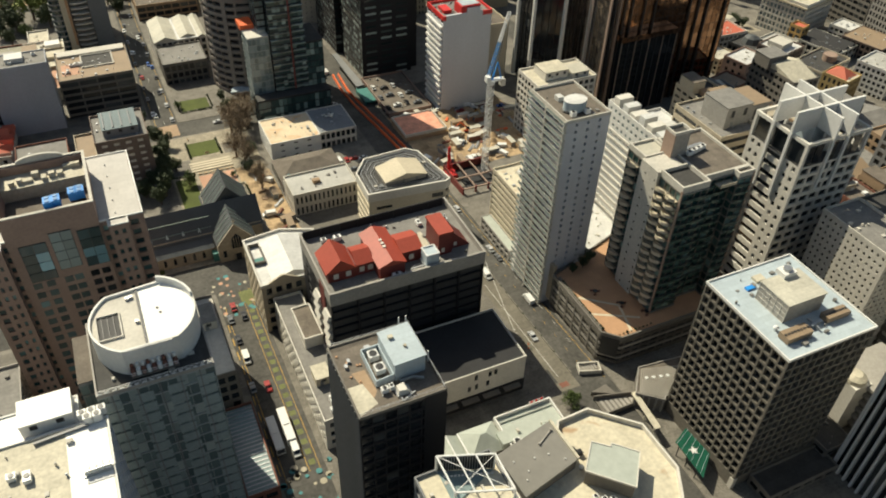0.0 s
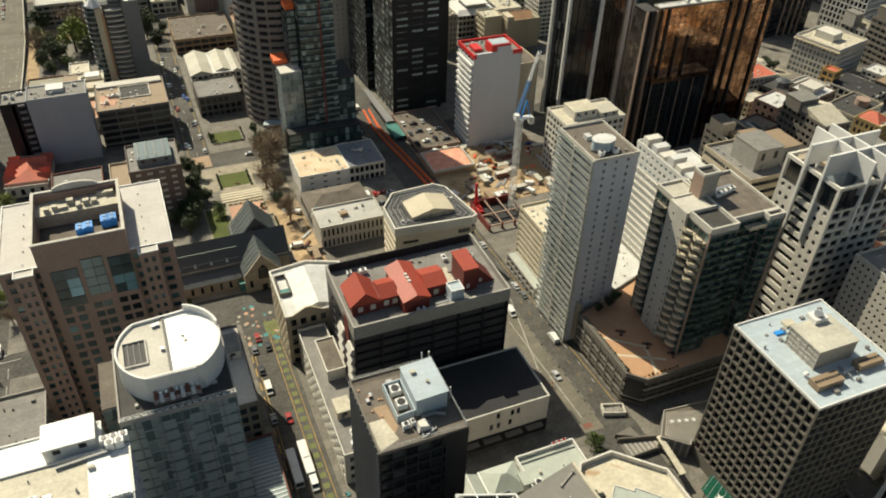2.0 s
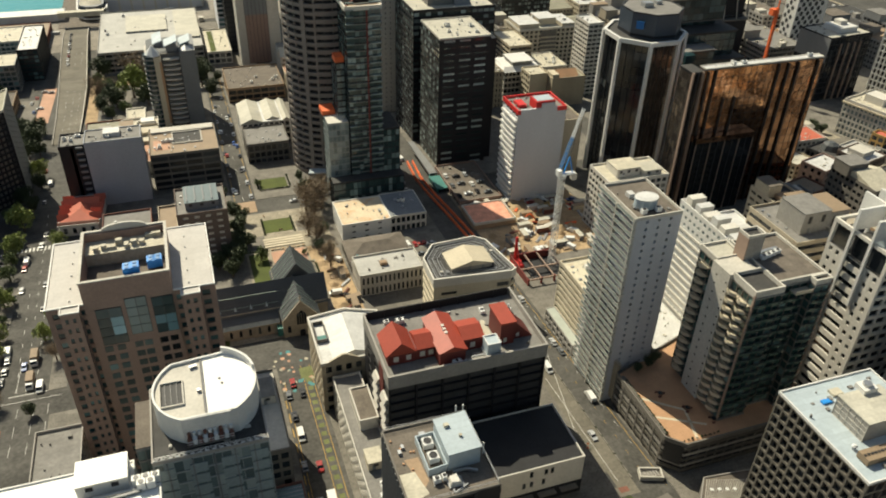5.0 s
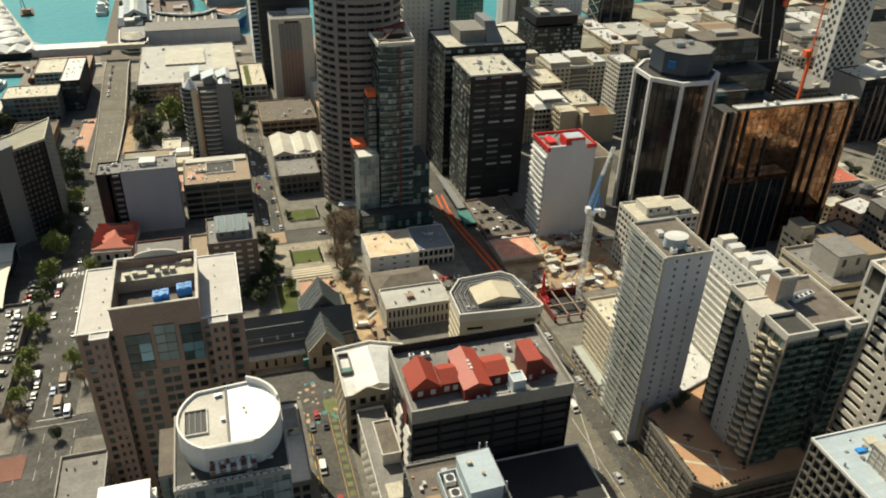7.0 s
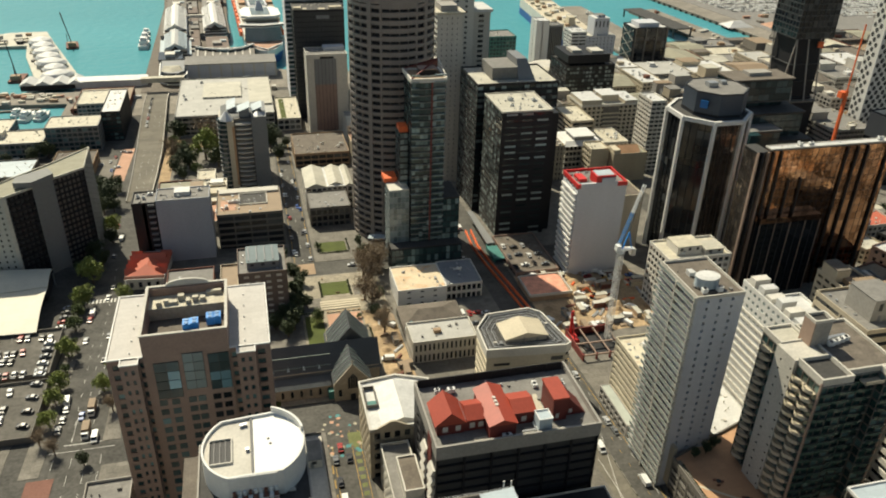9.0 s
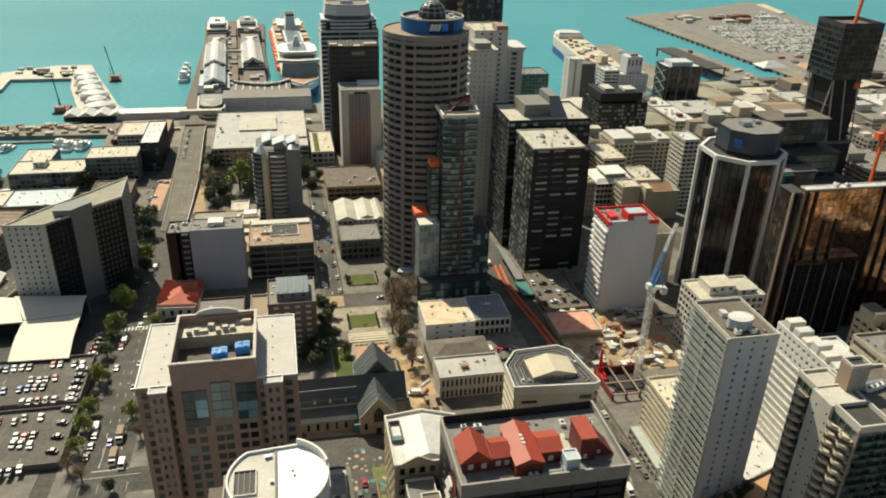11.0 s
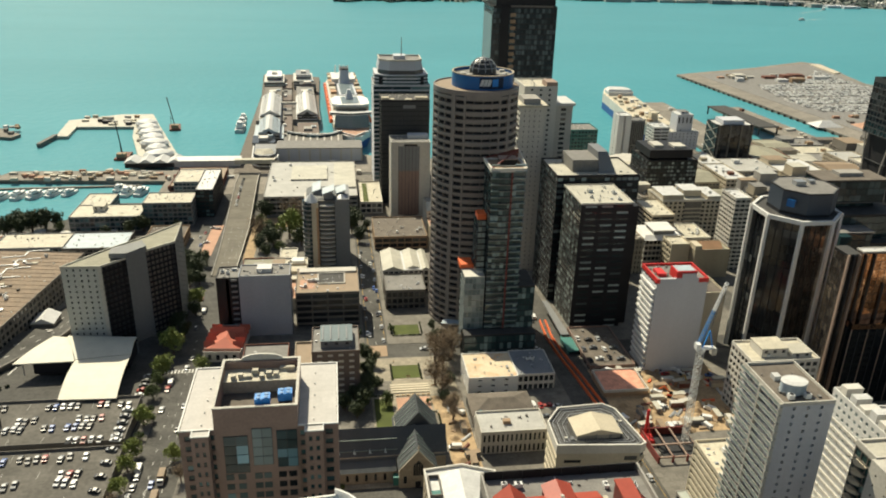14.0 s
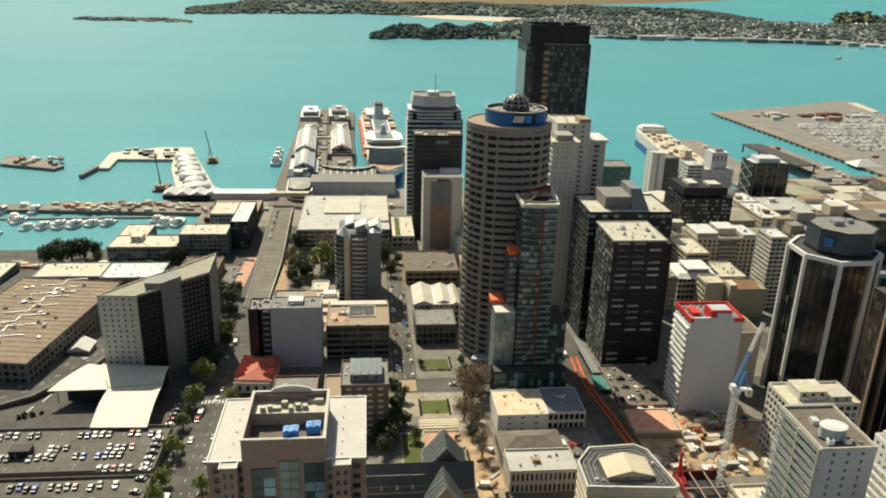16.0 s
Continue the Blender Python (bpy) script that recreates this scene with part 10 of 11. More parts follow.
def market():
    ob, w, d, h = block("ribbed_market_hall", "long market hall with a tan ribbed roof and ducts", -222, -160, 356, 462, -2, CONC_DARK, MARKET_TAN, GLASS_D, sh=4, bay=4, pier=1.4, band=1.4, see="E", limit=40, parapet=0.6, rot=-8)
    for k in range(20):
        part("roof_rib", Geo().box(-w / 2 + 1, w / 2 - 1, -d / 2 + 2 + k * 5.2, -d / 2 + 2.4 + k * 5.2, h + 0.05, h + 0.22), MARKET_TAN, ob)
    for k in range(7):
        duct([(-208 + k * 1.6, 374 + k * 13, -1.6), (-196 + k * 1.6, 376 + k * 13, -1.6), (-196 + k * 1.6, 383 + k * 13, -1.6), (-182 + k * 1.2, 385 + k * 13, -1.6)], 0.45, STEEL)
    clutter(-210, -172, 366, 455, -2, 14, 33)
    mix = random.Random(8)
    for k in range(26):
        x, y = mix.uniform(-212, -172), mix.uniform(368, 454)
        solo("roof_box", Geo().cube(x, y, -1.95, mix.uniform(1, 3.4), mix.uniform(1, 2.4), mix.uniform(0.5, 1.3)), mix.choice((CONCRETE, STEEL, ROOF_CREAM, ROOF_BROWN)), "small service box on a tan market roof", "roof box", "market roof boxes")


market()
# the raised road on the west side
g = Geo()
for k, (x, y, z) in enumerate(((-260, 300, -12), (-200, 325, -12), (-168, 345, -11.5), (-150, 378, -13), (-145, 410, -17), (-143, 440, -20))):
    g.v += [(x - 8, y + 8, z), (x + 8, y - 8, z), (x - 8, y + 8, z - 1.4), (x + 8, y - 8, z - 1.4)]
for k in range(5):
    i = 4 * k
    g.f += [(i, i + 1, i + 5, i + 4), (i + 2, i + 6, i + 7, i + 3), (i, i + 4, i + 6, i + 2), (i + 1, i + 3, i + 7, i + 5)]
setting("flyover_road", g, ASPHALT, "raised asphalt flyover curving past a hotel")
for k in range(4):
    solo("flyover_pier", Geo().cyl((-240, -200, -168, -150)[k], (309, 325, 345, 378)[k], -24, -12.6, 1.4, n=12), CONCRETE, "round concrete pier under a flyover", "pier", "flyover piers")

# street trees and planting
for x, y, h, k in ((-83, 351, 15, "light"), (-84.5, 318, 13, "green"), (-83.7, 306.7, 11, "green"), (-84, 329, 13, "light"), (-81, 370, 10, "dark"), (-70, 344, 5, "green"), (-81.7, 251.5, 7, "light"), (-81.2, 238, 7, "light"), (-76.4, 221.6, 6, "bare"), (-65.2, 256, 6, "light"), (-60.5, 243, 6, "bare"), (-80, 287, 7, "green"), (-86, 380, 10, "dark"), (-82, 412, 10, "light"), (-80, 398, 9, "dark"), (-88, 452, 15, "dark"), (-90, 462, 14, "dark"), (-94, 474, 13, "dark"), (-88, 480, 11, "dark"), (-100, 484, 11, "dark"), (-90, 440, 12, "dark"),
                   (-88, 384, 8, "dark"), (-90, 360, 9, "dark"), (-66, 330, 6, "light"), (-63, 270, 5, "light"), (-82, 262, 6, "light"), (-82.5, 228, 6, "bare"), (-82, 273, 6, "green"), (-82.6, 284, 7, "light"), (-82, 294, 7, "green"),
                   (-66, 214, 6, "dark"), (-85, 444, 10, "dark"), (-96, 464, 9, "dark"), (-104, 470, 8, "dark"), (-98, 450, 8, "dark"), (-51, 545, 19, "green"), (-35, 530, 20, "light"), (-26, 512, 15, "dark"), (-45, 512, 15, "dark"),
                   (-42, 556, 17, "green"), (-30, 552, 17, "bare"), (-57, 522, 15, "bare"), (-54, 504, 14, "dark"), (-40, 502, 12, "green"), (-58, 560, 19, "green"), (-20, 536, 17, "dark"), (-55, 575, 17, "dark"), (-48, 524, 16, "dark"), (-48, 490, 11, "dark"), (10, 540, 17, "dark"), (15, 520, 13, "dark"), (8, 560, 16, "dark"),
                   (22, 548, 9, "dark"), (12, 565, 9, "dark"), (101.5, 116, 9, "green"), (149, 172, 7, "dark"), (152, 168, 7, "dark"), (144, 172, 6, "dark"), (-150, 545, 9, "dark"), (-166, 548, 8, "dark"),
                   (-206, 566, 15, "dark"), (-212, 560, 17, "dark"), (-219, 556, 18, "dark"), (-226, 552, 18, "dark"), (-233, 547, 17, "dark"), (-222, 562, 16, "dark"), (-214, 568, 15, "dark"), (-230, 558, 17, "dark"), (-202, 560, 12, "green"), (-150, 548, 12, "dark"), (-142, 556, 13, "dark"), (-118, 556, 9, "dark"), (400, 420, 9, "dark"), (330, 315, 8, "dark"), (318, 322, 8, "dark")):
    tree(x, y, h, k)
block("olive_roof_house", "low house with an olive roof", -60, -30, 448, 466, -13, BRICK, ROOF_OLIVE, sh=3.4, bay=3, see="SE", limit=10)
block("small_pale_house", "small pale roofed house", -38, -27, 468, 484, -14, OFFWHITE, ROOF_CREAM, sh=3.4, bay=3, see="SE", limit=10)
for k in range(5):
    e = thing("barrel_roof_hut", "small hut with a pale barrel roof", "hut", -122 + k * 6, 470 + (k % 2) * 9, gz(470), 0, "barrel roof huts")
    part("wall", Geo().box(-3.4, 3.4, -5, 5, 0, 4), CONC_DARK, e)
    g = Geo().cyl(0, 0, -5.2, 5.2, 3.5, n=16)
    g.v = [(x, z, max(y, 0) * 0.6 + 4) for x, y, z in g.v]
    part("roof", g, MEMBRANE, e)
# the ramp road towards the harbour, on its retaining walls
g = Geo()
RAMP = ((-80, -66, 458, 0.4), (-81, -65.5, 500, 1.6), (-83, -65.5, 550, 3.2), (-85, -67, 600, 4.2), (-87, -69, 660, 4.0), (-88, -70, 700, 1.0))
for x0, x1, y, up in RAMP:
    z = gz(y) + up
    g.v += [(x0, y, z), (x1, y, z), (x0, y, gz(y) - 1), (x1, y, gz(y) - 1)]
for k in range(len(RAMP) - 1):
    i = 4 * k
    g.f += [(i, i + 1, i + 5, i + 4), (i, i + 4, i + 6, i + 2), (i + 1, i + 3, i + 7, i + 5)]
setting("ramp_road", g, RAMP_GREY, "raised asphalt ramp road towards the harbour")


def ramp_z(y):
    for (a, b, y0, u0), (c, d, y1, u1) in zip(RAMP, RAMP[1:]):
        if y0 <= y <= y1:
            return gz(y) + u0 + (u1 - u0) * (y - y0) / (y1 - y0)
    return gz(y)


for side in (0, 1):
    for a, b in zip(RAMP, RAMP[1:]):
        za, zb = gz(a[2]) + a[3], gz(b[2]) + b[3]
        setting("ramp_parapet", Geo().beam((a[side], a[2], za + 0.4), (b[side], b[2], zb + 0.4), 0.5), CONC_PALE if side else CONCRETE, "concrete parapet of a ramp road")
for x, n in ((0.3, 22), (0.55, 22), (0.78, 22)):
    for k in range(n):
        y = 464 + k * 7.5
        r0 = max(a for a in range(len(RAMP) - 1) if RAMP[a][2] <= y)
        f = (y - RAMP[r0][2]) / (RAMP[r0 + 1][2] - RAMP[r0][2])
        xa, xb = RAMP[r0][0] + (RAMP[r0 + 1][0] - RAMP[r0][0]) * f, RAMP[r0][1] + (RAMP[r0 + 1][1] - RAMP[r0][1]) * f
        if (k * 7 + int(x * 10)) % 3:
            setting("road_marking", Geo().beam((xa + (xb - xa) * x, y, ramp_z(y) - 0.03), (xa + (xb - xa) * x, y + 3, ramp_z(y + 3) - 0.03), 0.14), LINE_W, "painted road marking")
setting("red_paving", sheet(-94, -86, 498, 566, 0.1), SALMON, "reddish paved lane beside the ramp road")
setting("dark_planting", sheet(-64, -22, 488, 580, 0.05), DIRT, "bare planted ground under trees")
for k in range(9):
    y = 600 + k * 9.0
    car(-80 - 0.4 * (k % 2) - (y - 600) * 0.02, y, 180 * (k % 2), "car", ramp_z(y) + 0.02)
for k in range(26):
    x, y = LOT.uniform(-132, -86), LOT.uniform(446, 560)
    car(x, y, LOT.choice((0, 90, 20)), "lot_car", gz(y) + 0.15)
block("brick_service_row", "low brick service row with grey roofs beside a ramp", -128, -104, 446, 460, -14, BRICK, ROOF_GREY, sh=3.4, bay=3, see="", limit=0)
block("brick_service_row", "low brown service row with a putty roof", -132, -106, 500, 540, -17, TAN, ROOF_BROWN, sh=3.4, bay=3, see="", limit=0)

# ---- waterfront ----


route = [Vector(p) for p in ((-260, 300, -12), (-200, 325, -12), (-168, 345, -11.5), (-150, 378, -13), (-145, 410, -17), (-143, 440, -20))]
g = Geo()
for p, q in zip(route, route[1:]):
    k = Vector((7.5, -7.5, 0.55))
    g.beam(p + k, q + k, 1.1)
setting("flyover_parapet", g, CONC_DARK, "dark stained parapet along a flyover")
for p, q in zip(route[:-1], route[1:]):
    u = q - p
    n = int(u.length / 8)
    for k in range(n):
        m = p + u * (k / n)
        for w in (-2.2, 2.2):
            e = setting("lane_dash", Geo().box(-0.13, 0.13, -1.5, 1.5, 0.06, 0.1), LINE_W, "worn white lane dash")
            e.matrix_basis = pose(m.x + w, m.y - w, m.z, math.degrees(math.atan2(u.z, u.xy.length)), 0, math.degrees(math.atan2(u.y, u.x)) - 90)
for x, y, a in ((-154.8, 339.5, -10), (-158.5, 327.2, -12)):
    e = setting("road_marking", Geo().prism([(-0.35, -4), (0.35, -4), (0.35, 4), (-0.35, 4)], 0.12, 0.17), LINE_W, "broad worn white road marking")
    e.matrix_basis = pose(x, y, gz(y), -3.5, 0, a)
for x, y, r in ((-160, 320, 2.6), (-157.5, 321.5, 3.2), (-154.6, 322, 2.8), (-151.5, 324, 2.0)):
    shrub(x, y, gz(y), r)
e = thing("road_shed", "small dark shed with a white pitched roof", "shed", -155.5, 390, gz(390))
part("wall", Geo().prism(rect(11, 12), -0.5, 5), CONC_DARK, e)
part("roof", Geo().gable(-6, 6, -6.5, 6.5, 5, 8, "y"), ROOF_WHITE, e)


def quay(name, pts, z=-26.82, mat=WHARF, label="concrete wharf deck over the harbour"):
    return setting(name, Geo().prism(pts, SEA_Z - 3, z), mat, label)


def flats(name, label, x0, x1, y0, y1, top, roof=ROOF_CREAM, wall=GREY, lim=40):
    return block(name, label, x0, x1, y0, y1, top, wall, roof, GLASS_B, sh=3.2, bay=3.4, pier=0.5, band=1.0, see="S", limit=lim, parapet=0.7, base=-27)


flats("basin_apartments", "harbour apartments with a cream flat roof", -194, -144.4, 557, 584, -15.4)
flats("basin_apartments", "harbour apartments with a cream flat roof", -194, -172, 584.2, 612, -15.6, lim=0)
plant_room(-180, -172, 570, 580, -15.3, -11.5, OFFWHITE, ROOF_CREAM, "cream plant room on apartments")
flats("basin_apartments", "harbour apartments with a cream flat roof", -144, -108.5, 567, 592, -9)
flats("tall_basin_flats", "taller dark-fronted harbour flats with a white roof", -108.3, -95, 585, 640, -5, ROOF_WHITE, CHARCOAL)
flats("tall_basin_flats", "taller dark-fronted harbour flats with a white roof", -128, -108.5, 606, 640, -5, ROOF_CREAM, CONC_PALE)
flats("flat_roof_store", "low store with a cream flat roof", -230, -184, 511, 538, -20)
flats("flat_roof_store", "low store with a cream flat roof", -300, -250, 500, 540, -20)
block("blue_roof_office", "low office with a blue-grey roof and parked cars", -182, -142, 500, 530, -17, CONC_DARK, MEMBRANE, sh=3, bay=4, see="S", limit=10)
for k in range(14):
    car(-188 + k * 3.2, 494 + (k % 2) * 6, 90 * (k % 2), "lot_car", gz(494) + 0.2)
block("tiled_terrace", "terrace with a tan tiled roof by the basin", -140, -98, 645, 700, -21, BRICK, ROOF_TAN, sh=3, bay=4, see="", limit=0, base=-29)
quay("wharf_inner", [(-150, 640), (-40, 640), (-40, 745), (-150, 740)])
quay("wharf_west", [(-300, 690), (-150, 680), (-150, 712), (-290, 716)])
quay("wharf_west", [(-420, 690), (-300, 690), (-296, 706), (-420, 712)])
quay("wharf_arm", mat=ROOF_PUTTY, pts=[(-182, 729), (-149, 749), (-196, 890), (-214, 946), (-250, 945), (-300, 915), (-292, 842), (-280, 842), (-283, 884), (-222, 884), (-214, 840)])
quay("wharf_arm", [(-400, 860), (-335, 838), (-330, 852), (-360, 880), (-410, 900)])
quay("apartment_wharf", [(-94, 700), (-52, 700), (-18, 796), (-22, 1190), (-62, 1215), (-106, 1210), (-97, 1060)], -26.5, ROOF_BROWN)
quay("quay_front", [(-58, 700), (130, 700), (130, 735), (24, 760), (-58, 760)])
ob = solo("long_white_shed", Geo().box(-150, -90, 722, 736, -27, -20.5).gable(-151, -89, 721, 737, -20.5, -18.5, "x"), ROOF_WHITE, "long white shed on a wharf", "shed")
ob = solo("overbridge_walkway", Geo().box(-92, -56, 700, 706, -18, -14), ROOF_CREAM, "cream covered footbridge over the street", "footbridge")
TENT = random.Random(6)
for k in range(7):
    x, y = -170 - k * 6.4, 756 + k * 21.5
    e = thing("white_marquee", "white rounded marquee roof on a wharf", "marquee", x, y, -27, TENT.uniform(-35, 35), "wharf marquees")
    a, b = TENT.uniform(10, 15), TENT.uniform(9, 12)
    ov = lambda q: [(a * q * math.cos(2 * math.pi * j / 12), b * q * math.sin(2 * math.pi * j / 12)) for j in range(12)]
    part("skirt", Geo().prism(ov(1), 0, 4.0), OFFWHITE, e)
    part("dome", Geo().prism(ov(1.08), 4.0, 6.4, ov(0.85)).prism(ov(0.85), 6.4, 8.4, ov(0.35)), ROOF_WHITE, e)
for k in range(34):
    t = TENT.random()
    x, y = (-178 - 40 * t + TENT.uniform(-4, 12), 745 + 150 * t) if k % 2 else (TENT.uniform(-392, -340), TENT.uniform(852, 886))
    e = solo("wharf_store", Geo().prism(rect(TENT.uniform(3, 8), TENT.uniform(3, 6)), -27, -25.4 + TENT.uniform(0, 2.5)), TENT.choice((ROOF_CREAM, WHITE, CONC_PALE, CONC_DARK, TAN)), "small stores on a wharf", "store", "wharf stores")
    e.location = (x, y, 0)
e = thing("wharf_restaurant", "white many-gabled restaurant on a wharf corner", "restaurant", -168, 730, -27)
part("wall", Geo().prism([(-26, -9), (24, -6), (26, 8), (-24, 9)], 0, 5), CHARCOAL, e)
for k in range(4):
    part("roof", Geo().gable(-27 + k * 13, -13.5 + k * 13, -10, 10, 5, 8.5, "y"), ROOF_WHITE, e)
for k in range(58):
    x, y = TENT.uniform(-286, -158), TENT.uniform(686, 711)
    e = solo("wharf_booth", Geo().prism(rect(TENT.uniform(2.5, 7), TENT.uniform(2, 4)), -27, -25.4 + TENT.uniform(0, 1.5)), TENT.choice((ROOF_CREAM, TAN, CONC_PALE, ROOF_PUTTY, SALMON)), "low cream booth on a wharf", "booth", "wharf booths")
    e.location = (x, y, 0)
for k in range(16):
    x, y = TENT.uniform(-285, -225), TENT.uniform(892, 935)
    e = solo("wharf_store", Geo().prism(rect(TENT.uniform(4, 9), TENT.uniform(3, 6)), -27, -25 + TENT.uniform(0, 1.5)), TENT.choice((ROOF_CREAM, TAN, CONC_PALE, CHARCOAL)), "small stores on a wharf", "store", "wharf stores")
    e.location = (x, y, 0)


def barge_crane(x, y, rot):
    e = thing("barge_crane", "dark barge with a lattice derrick", "barge", x, y, SEA_Z, rot, "barges")
    part("hull", Geo().prism(rect(12, 26), -0.5, 2), BRICK, e)
    part("house", Geo().box(-4, 4, -10, -3, 2, 6), TAN, e)
    part("derrick", Geo().beam((0, -2, 3), (-6, 8, 34), 0.8), DARKMETAL, e)
    part("leg", Geo().beam((-4, 8, 0), (-4, 8, 12), 0.6), DARKMETAL, e)


barge_crane(-179, 888, 10)
barge_crane(-207, 770, 0)
solo("dark_jetty", Geo().beam((-298, 808, -27.5), (-293, 846, -27.5), 4), CONC_DARK, "dark timber jetty over the water", "jetty")

BOATS = {}


def boat(x, y, rot=0, s=1.0):
    m = pose(x, y, SEA_Z, 0, 0, rot) @ Matrix.Scale(s, 4)
    if "boat" in BOATS:
        return copy_thing(BOATS["boat"], m)
    e = thing("motor_yacht", "white motor yacht moored in a marina", "boat", group="moored yachts")
    part("hull", Geo().prism([(-2, -7), (2, -7), (2.2, 2), (0, 8), (-2.2, 2)], -0.4, 1.6), WHITE, e)
    part("cabin", Geo().prism([(-1.6, -5), (1.6, -5), (1.5, 1), (0.6, 3.4), (-0.6, 3.4), (-1.5, 1)], 1.6, 3.4), STEEL_W, e)
    part("window_band", Geo().prism([(-1.63, -4), (1.63, -4), (1.53, 1), (0.62, 3.44), (-0.62, 3.44), (-1.53, 1)], 2.2, 2.8), GLASS_D, e)
    part("flybridge", Geo().box(-1.2, 1.2, -4, -0.5, 3.4, 4.4), STEEL_W, e)
    e.matrix_basis = m
    BOATS["boat"] = e
    return e


for k in range(6):
    boat(-286 + k * 12.5, 647 + k * 1.9 + TENT.uniform(-1, 1), -24 + TENT.uniform(-5, 5), 1.12 + TENT.uniform(-0.12, 0.15))
for k in range(26):
    x, y = TENT.uniform(-262, -150), TENT.uniform(541, 556)
    e = solo("wharf_booth", Geo().prism(rect(TENT.uniform(3, 9), TENT.uniform(2, 5)), 0, TENT.uniform(1.5, 3.5)), TENT.choice((ROOF_CREAM, SALMON, CONC_PALE, ROOF_TAN, ROOF_WHITE)), "low booth by the basin", "booth", "basin booths")
    e.location = (x, y, gz(y))
for k in range(44):
    x, y = TENT.uniform(-150, -94) if k % 2 else TENT.uniform(-56, 30), TENT.uniform(642, 700) if k % 2 else TENT.uniform(690, 735)
    e = solo("quay_booth", Geo().prism(rect(TENT.uniform(2, 7), TENT.uniform(2, 5)), 0, TENT.uniform(1.2, 3.4)), TENT.choice((ROOF_CREAM, SALMON, CONC_PALE, BRICK, ROOF_WHITE, CONC_DARK)), "small booth on the quay", "booth", "quay booths")
    e.location = (x, y, -26.85)
for x, y, s_ in ((-176, 656, 1.35), (-165, 656, 1.25), (-186, 668, 1.0), (-300, 664, 1.1), (-308, 672, 1.2), (-318, 640, 1.0), (-326, 690, 1.4), (-298, 694, 1.3), (-312, 704, 1.2), (-340, 664, 1.1), (-306, 626, 1.0)):
    boat(x, y, TENT.uniform(-30, 10), s_)
quay("pontoon", [(-330, 668), (-170, 674), (-170, 676.5), (-330, 670.5)], -28.6)

# wharf apartments with barrel roofs, terminal and liner


def wharf_block(x, y0, y1, w, wall_h, rise, roof, wall):
    """Apartments on the wharf: banded walls, a gabled roof with a raised ridge and seams, glazed ends."""
    L = y1 - y0
    e = thing("wharf_apartments", "wharf apartments under a pale gabled metal roof", "building", x, (y0 + y1) / 2, -26.5, 2.7, "wharf apartments")
    part("wall", Geo().prism(rect(w, L), 0, wall_h), wall, e)
    for j in range(int(wall_h / 3.2)):
        part("window_band", Geo().prism(rect(w + 0.3, L + 0.3), 1.4 + j * 3.2, 2.9 + j * 3.2), GLASS_D, e)
        part("balcony_edge", Geo().ring(rect(w + 2.4, L + 1.2), 0.9, 0.6 + j * 3.2, 1.2 + j * 3.2), STEEL_W, e)
    part("roof", Geo().gable(-w / 2 - 0.6, w / 2 + 0.6, -L / 2 - 1, L / 2 + 1, wall_h, wall_h + rise, "y"), roof, e)
    part("ridge", Geo().gable(-w * 0.16, w * 0.16, -L / 2 - 1.4, L / 2 + 1.4, wall_h + rise * 0.74, wall_h + rise * 1.12, "y"), ROOF_BRIGHT if roof is ROOF_WHITE else ROOF_WHITE, e)
    n = max(3, int(L / 7))
    for k in range(n + 1):
        y = -L / 2 + L * k / n
        for s in (-1, 1):
            part("roof_seam", Geo().beam((s * w / 2, y, wall_h + 0.25), (s * w * 0.17, y, wall_h + rise * 0.86), 0.35), STEEL if k % 2 else CONC_PALE, e)
    part("glass_gable", Geo().gable(-w * 0.3, w * 0.3, -L / 2 - 1.3, -L / 2 - 1.05, wall_h - 3, wall_h + rise * 0.6, "y"), GLASS_D, e)
    part("side_aisle", Geo().box(-w / 2 - 5, -w / 2 - 0.1, -L / 2 + 2, L / 2 - 2, 0, 6.5).box(w / 2 + 0.1, w / 2 + 4, -L / 2 + 2, L / 2 - 2, 0, 5.5), GREY, e)
    part("aisle_roof", Geo().box(-w / 2 - 5.2, -w / 2 + 0.1, -L / 2 + 2, L / 2 - 2, 6.5, 6.9).box(w / 2 - 0.1, w / 2 + 4.2, -L / 2 + 2, L / 2 - 2, 5.5, 5.9), CONC_DARK if L > 80 else MEMBRANE, e)
    return e


wharf_block(-70, 800, 862, 21, 12, 5.5, MEMBRANE, OFFWHITE)
wharf_block(-75, 878, 985, 22, 13, 6, ROOF_WHITE, WHITE)
wharf_block(-34, 884, 988, 22, 13, 6, ROOF_WHITE, WHITE)
for x, y0, y1, hh, roof in ((-79, 990, 1064, 9, CONC_DARK), (-38, 992, 1068, 9, ROOF_GREY), (-29, 800, 866, 7, BRICK_G), (-72, 768, 797, 10, GLASS_D), (-72, 864, 877, 11, CONC_DARK), (-36, 1068, 1086, 12, ROOF_DARK)):
    e = thing("wharf_link_block", "lower dark-roofed block between wharf apartments", "building", x, (y0 + y1) / 2, -26.5, 2.7, "wharf link blocks")
    part("wall", Geo().prism(rect(22, y1 - y0), 0, hh), GREY, e)
    part("roof", Geo().prism(rect(22.6, y1 - y0 + 0.4), hh, hh + 0.6), roof, e)
    for j in range(2):
        part("window_band", Geo().prism(rect(22.4, y1 - y0 + 0.2), 1.6 + j * 3.2, 3.0 + j * 3.2), GLASS_D, e)
    part("roof_house", Geo().box(-5, 4, -6, 5, hh + 0.6, hh + 3.2), OFFWHITE if hh > 8 else CONCRETE, e)
    part("roof_house", Geo().box(3, 9, 8, 12, hh + 0.6, hh + 2.4), MEMBRANE, e)
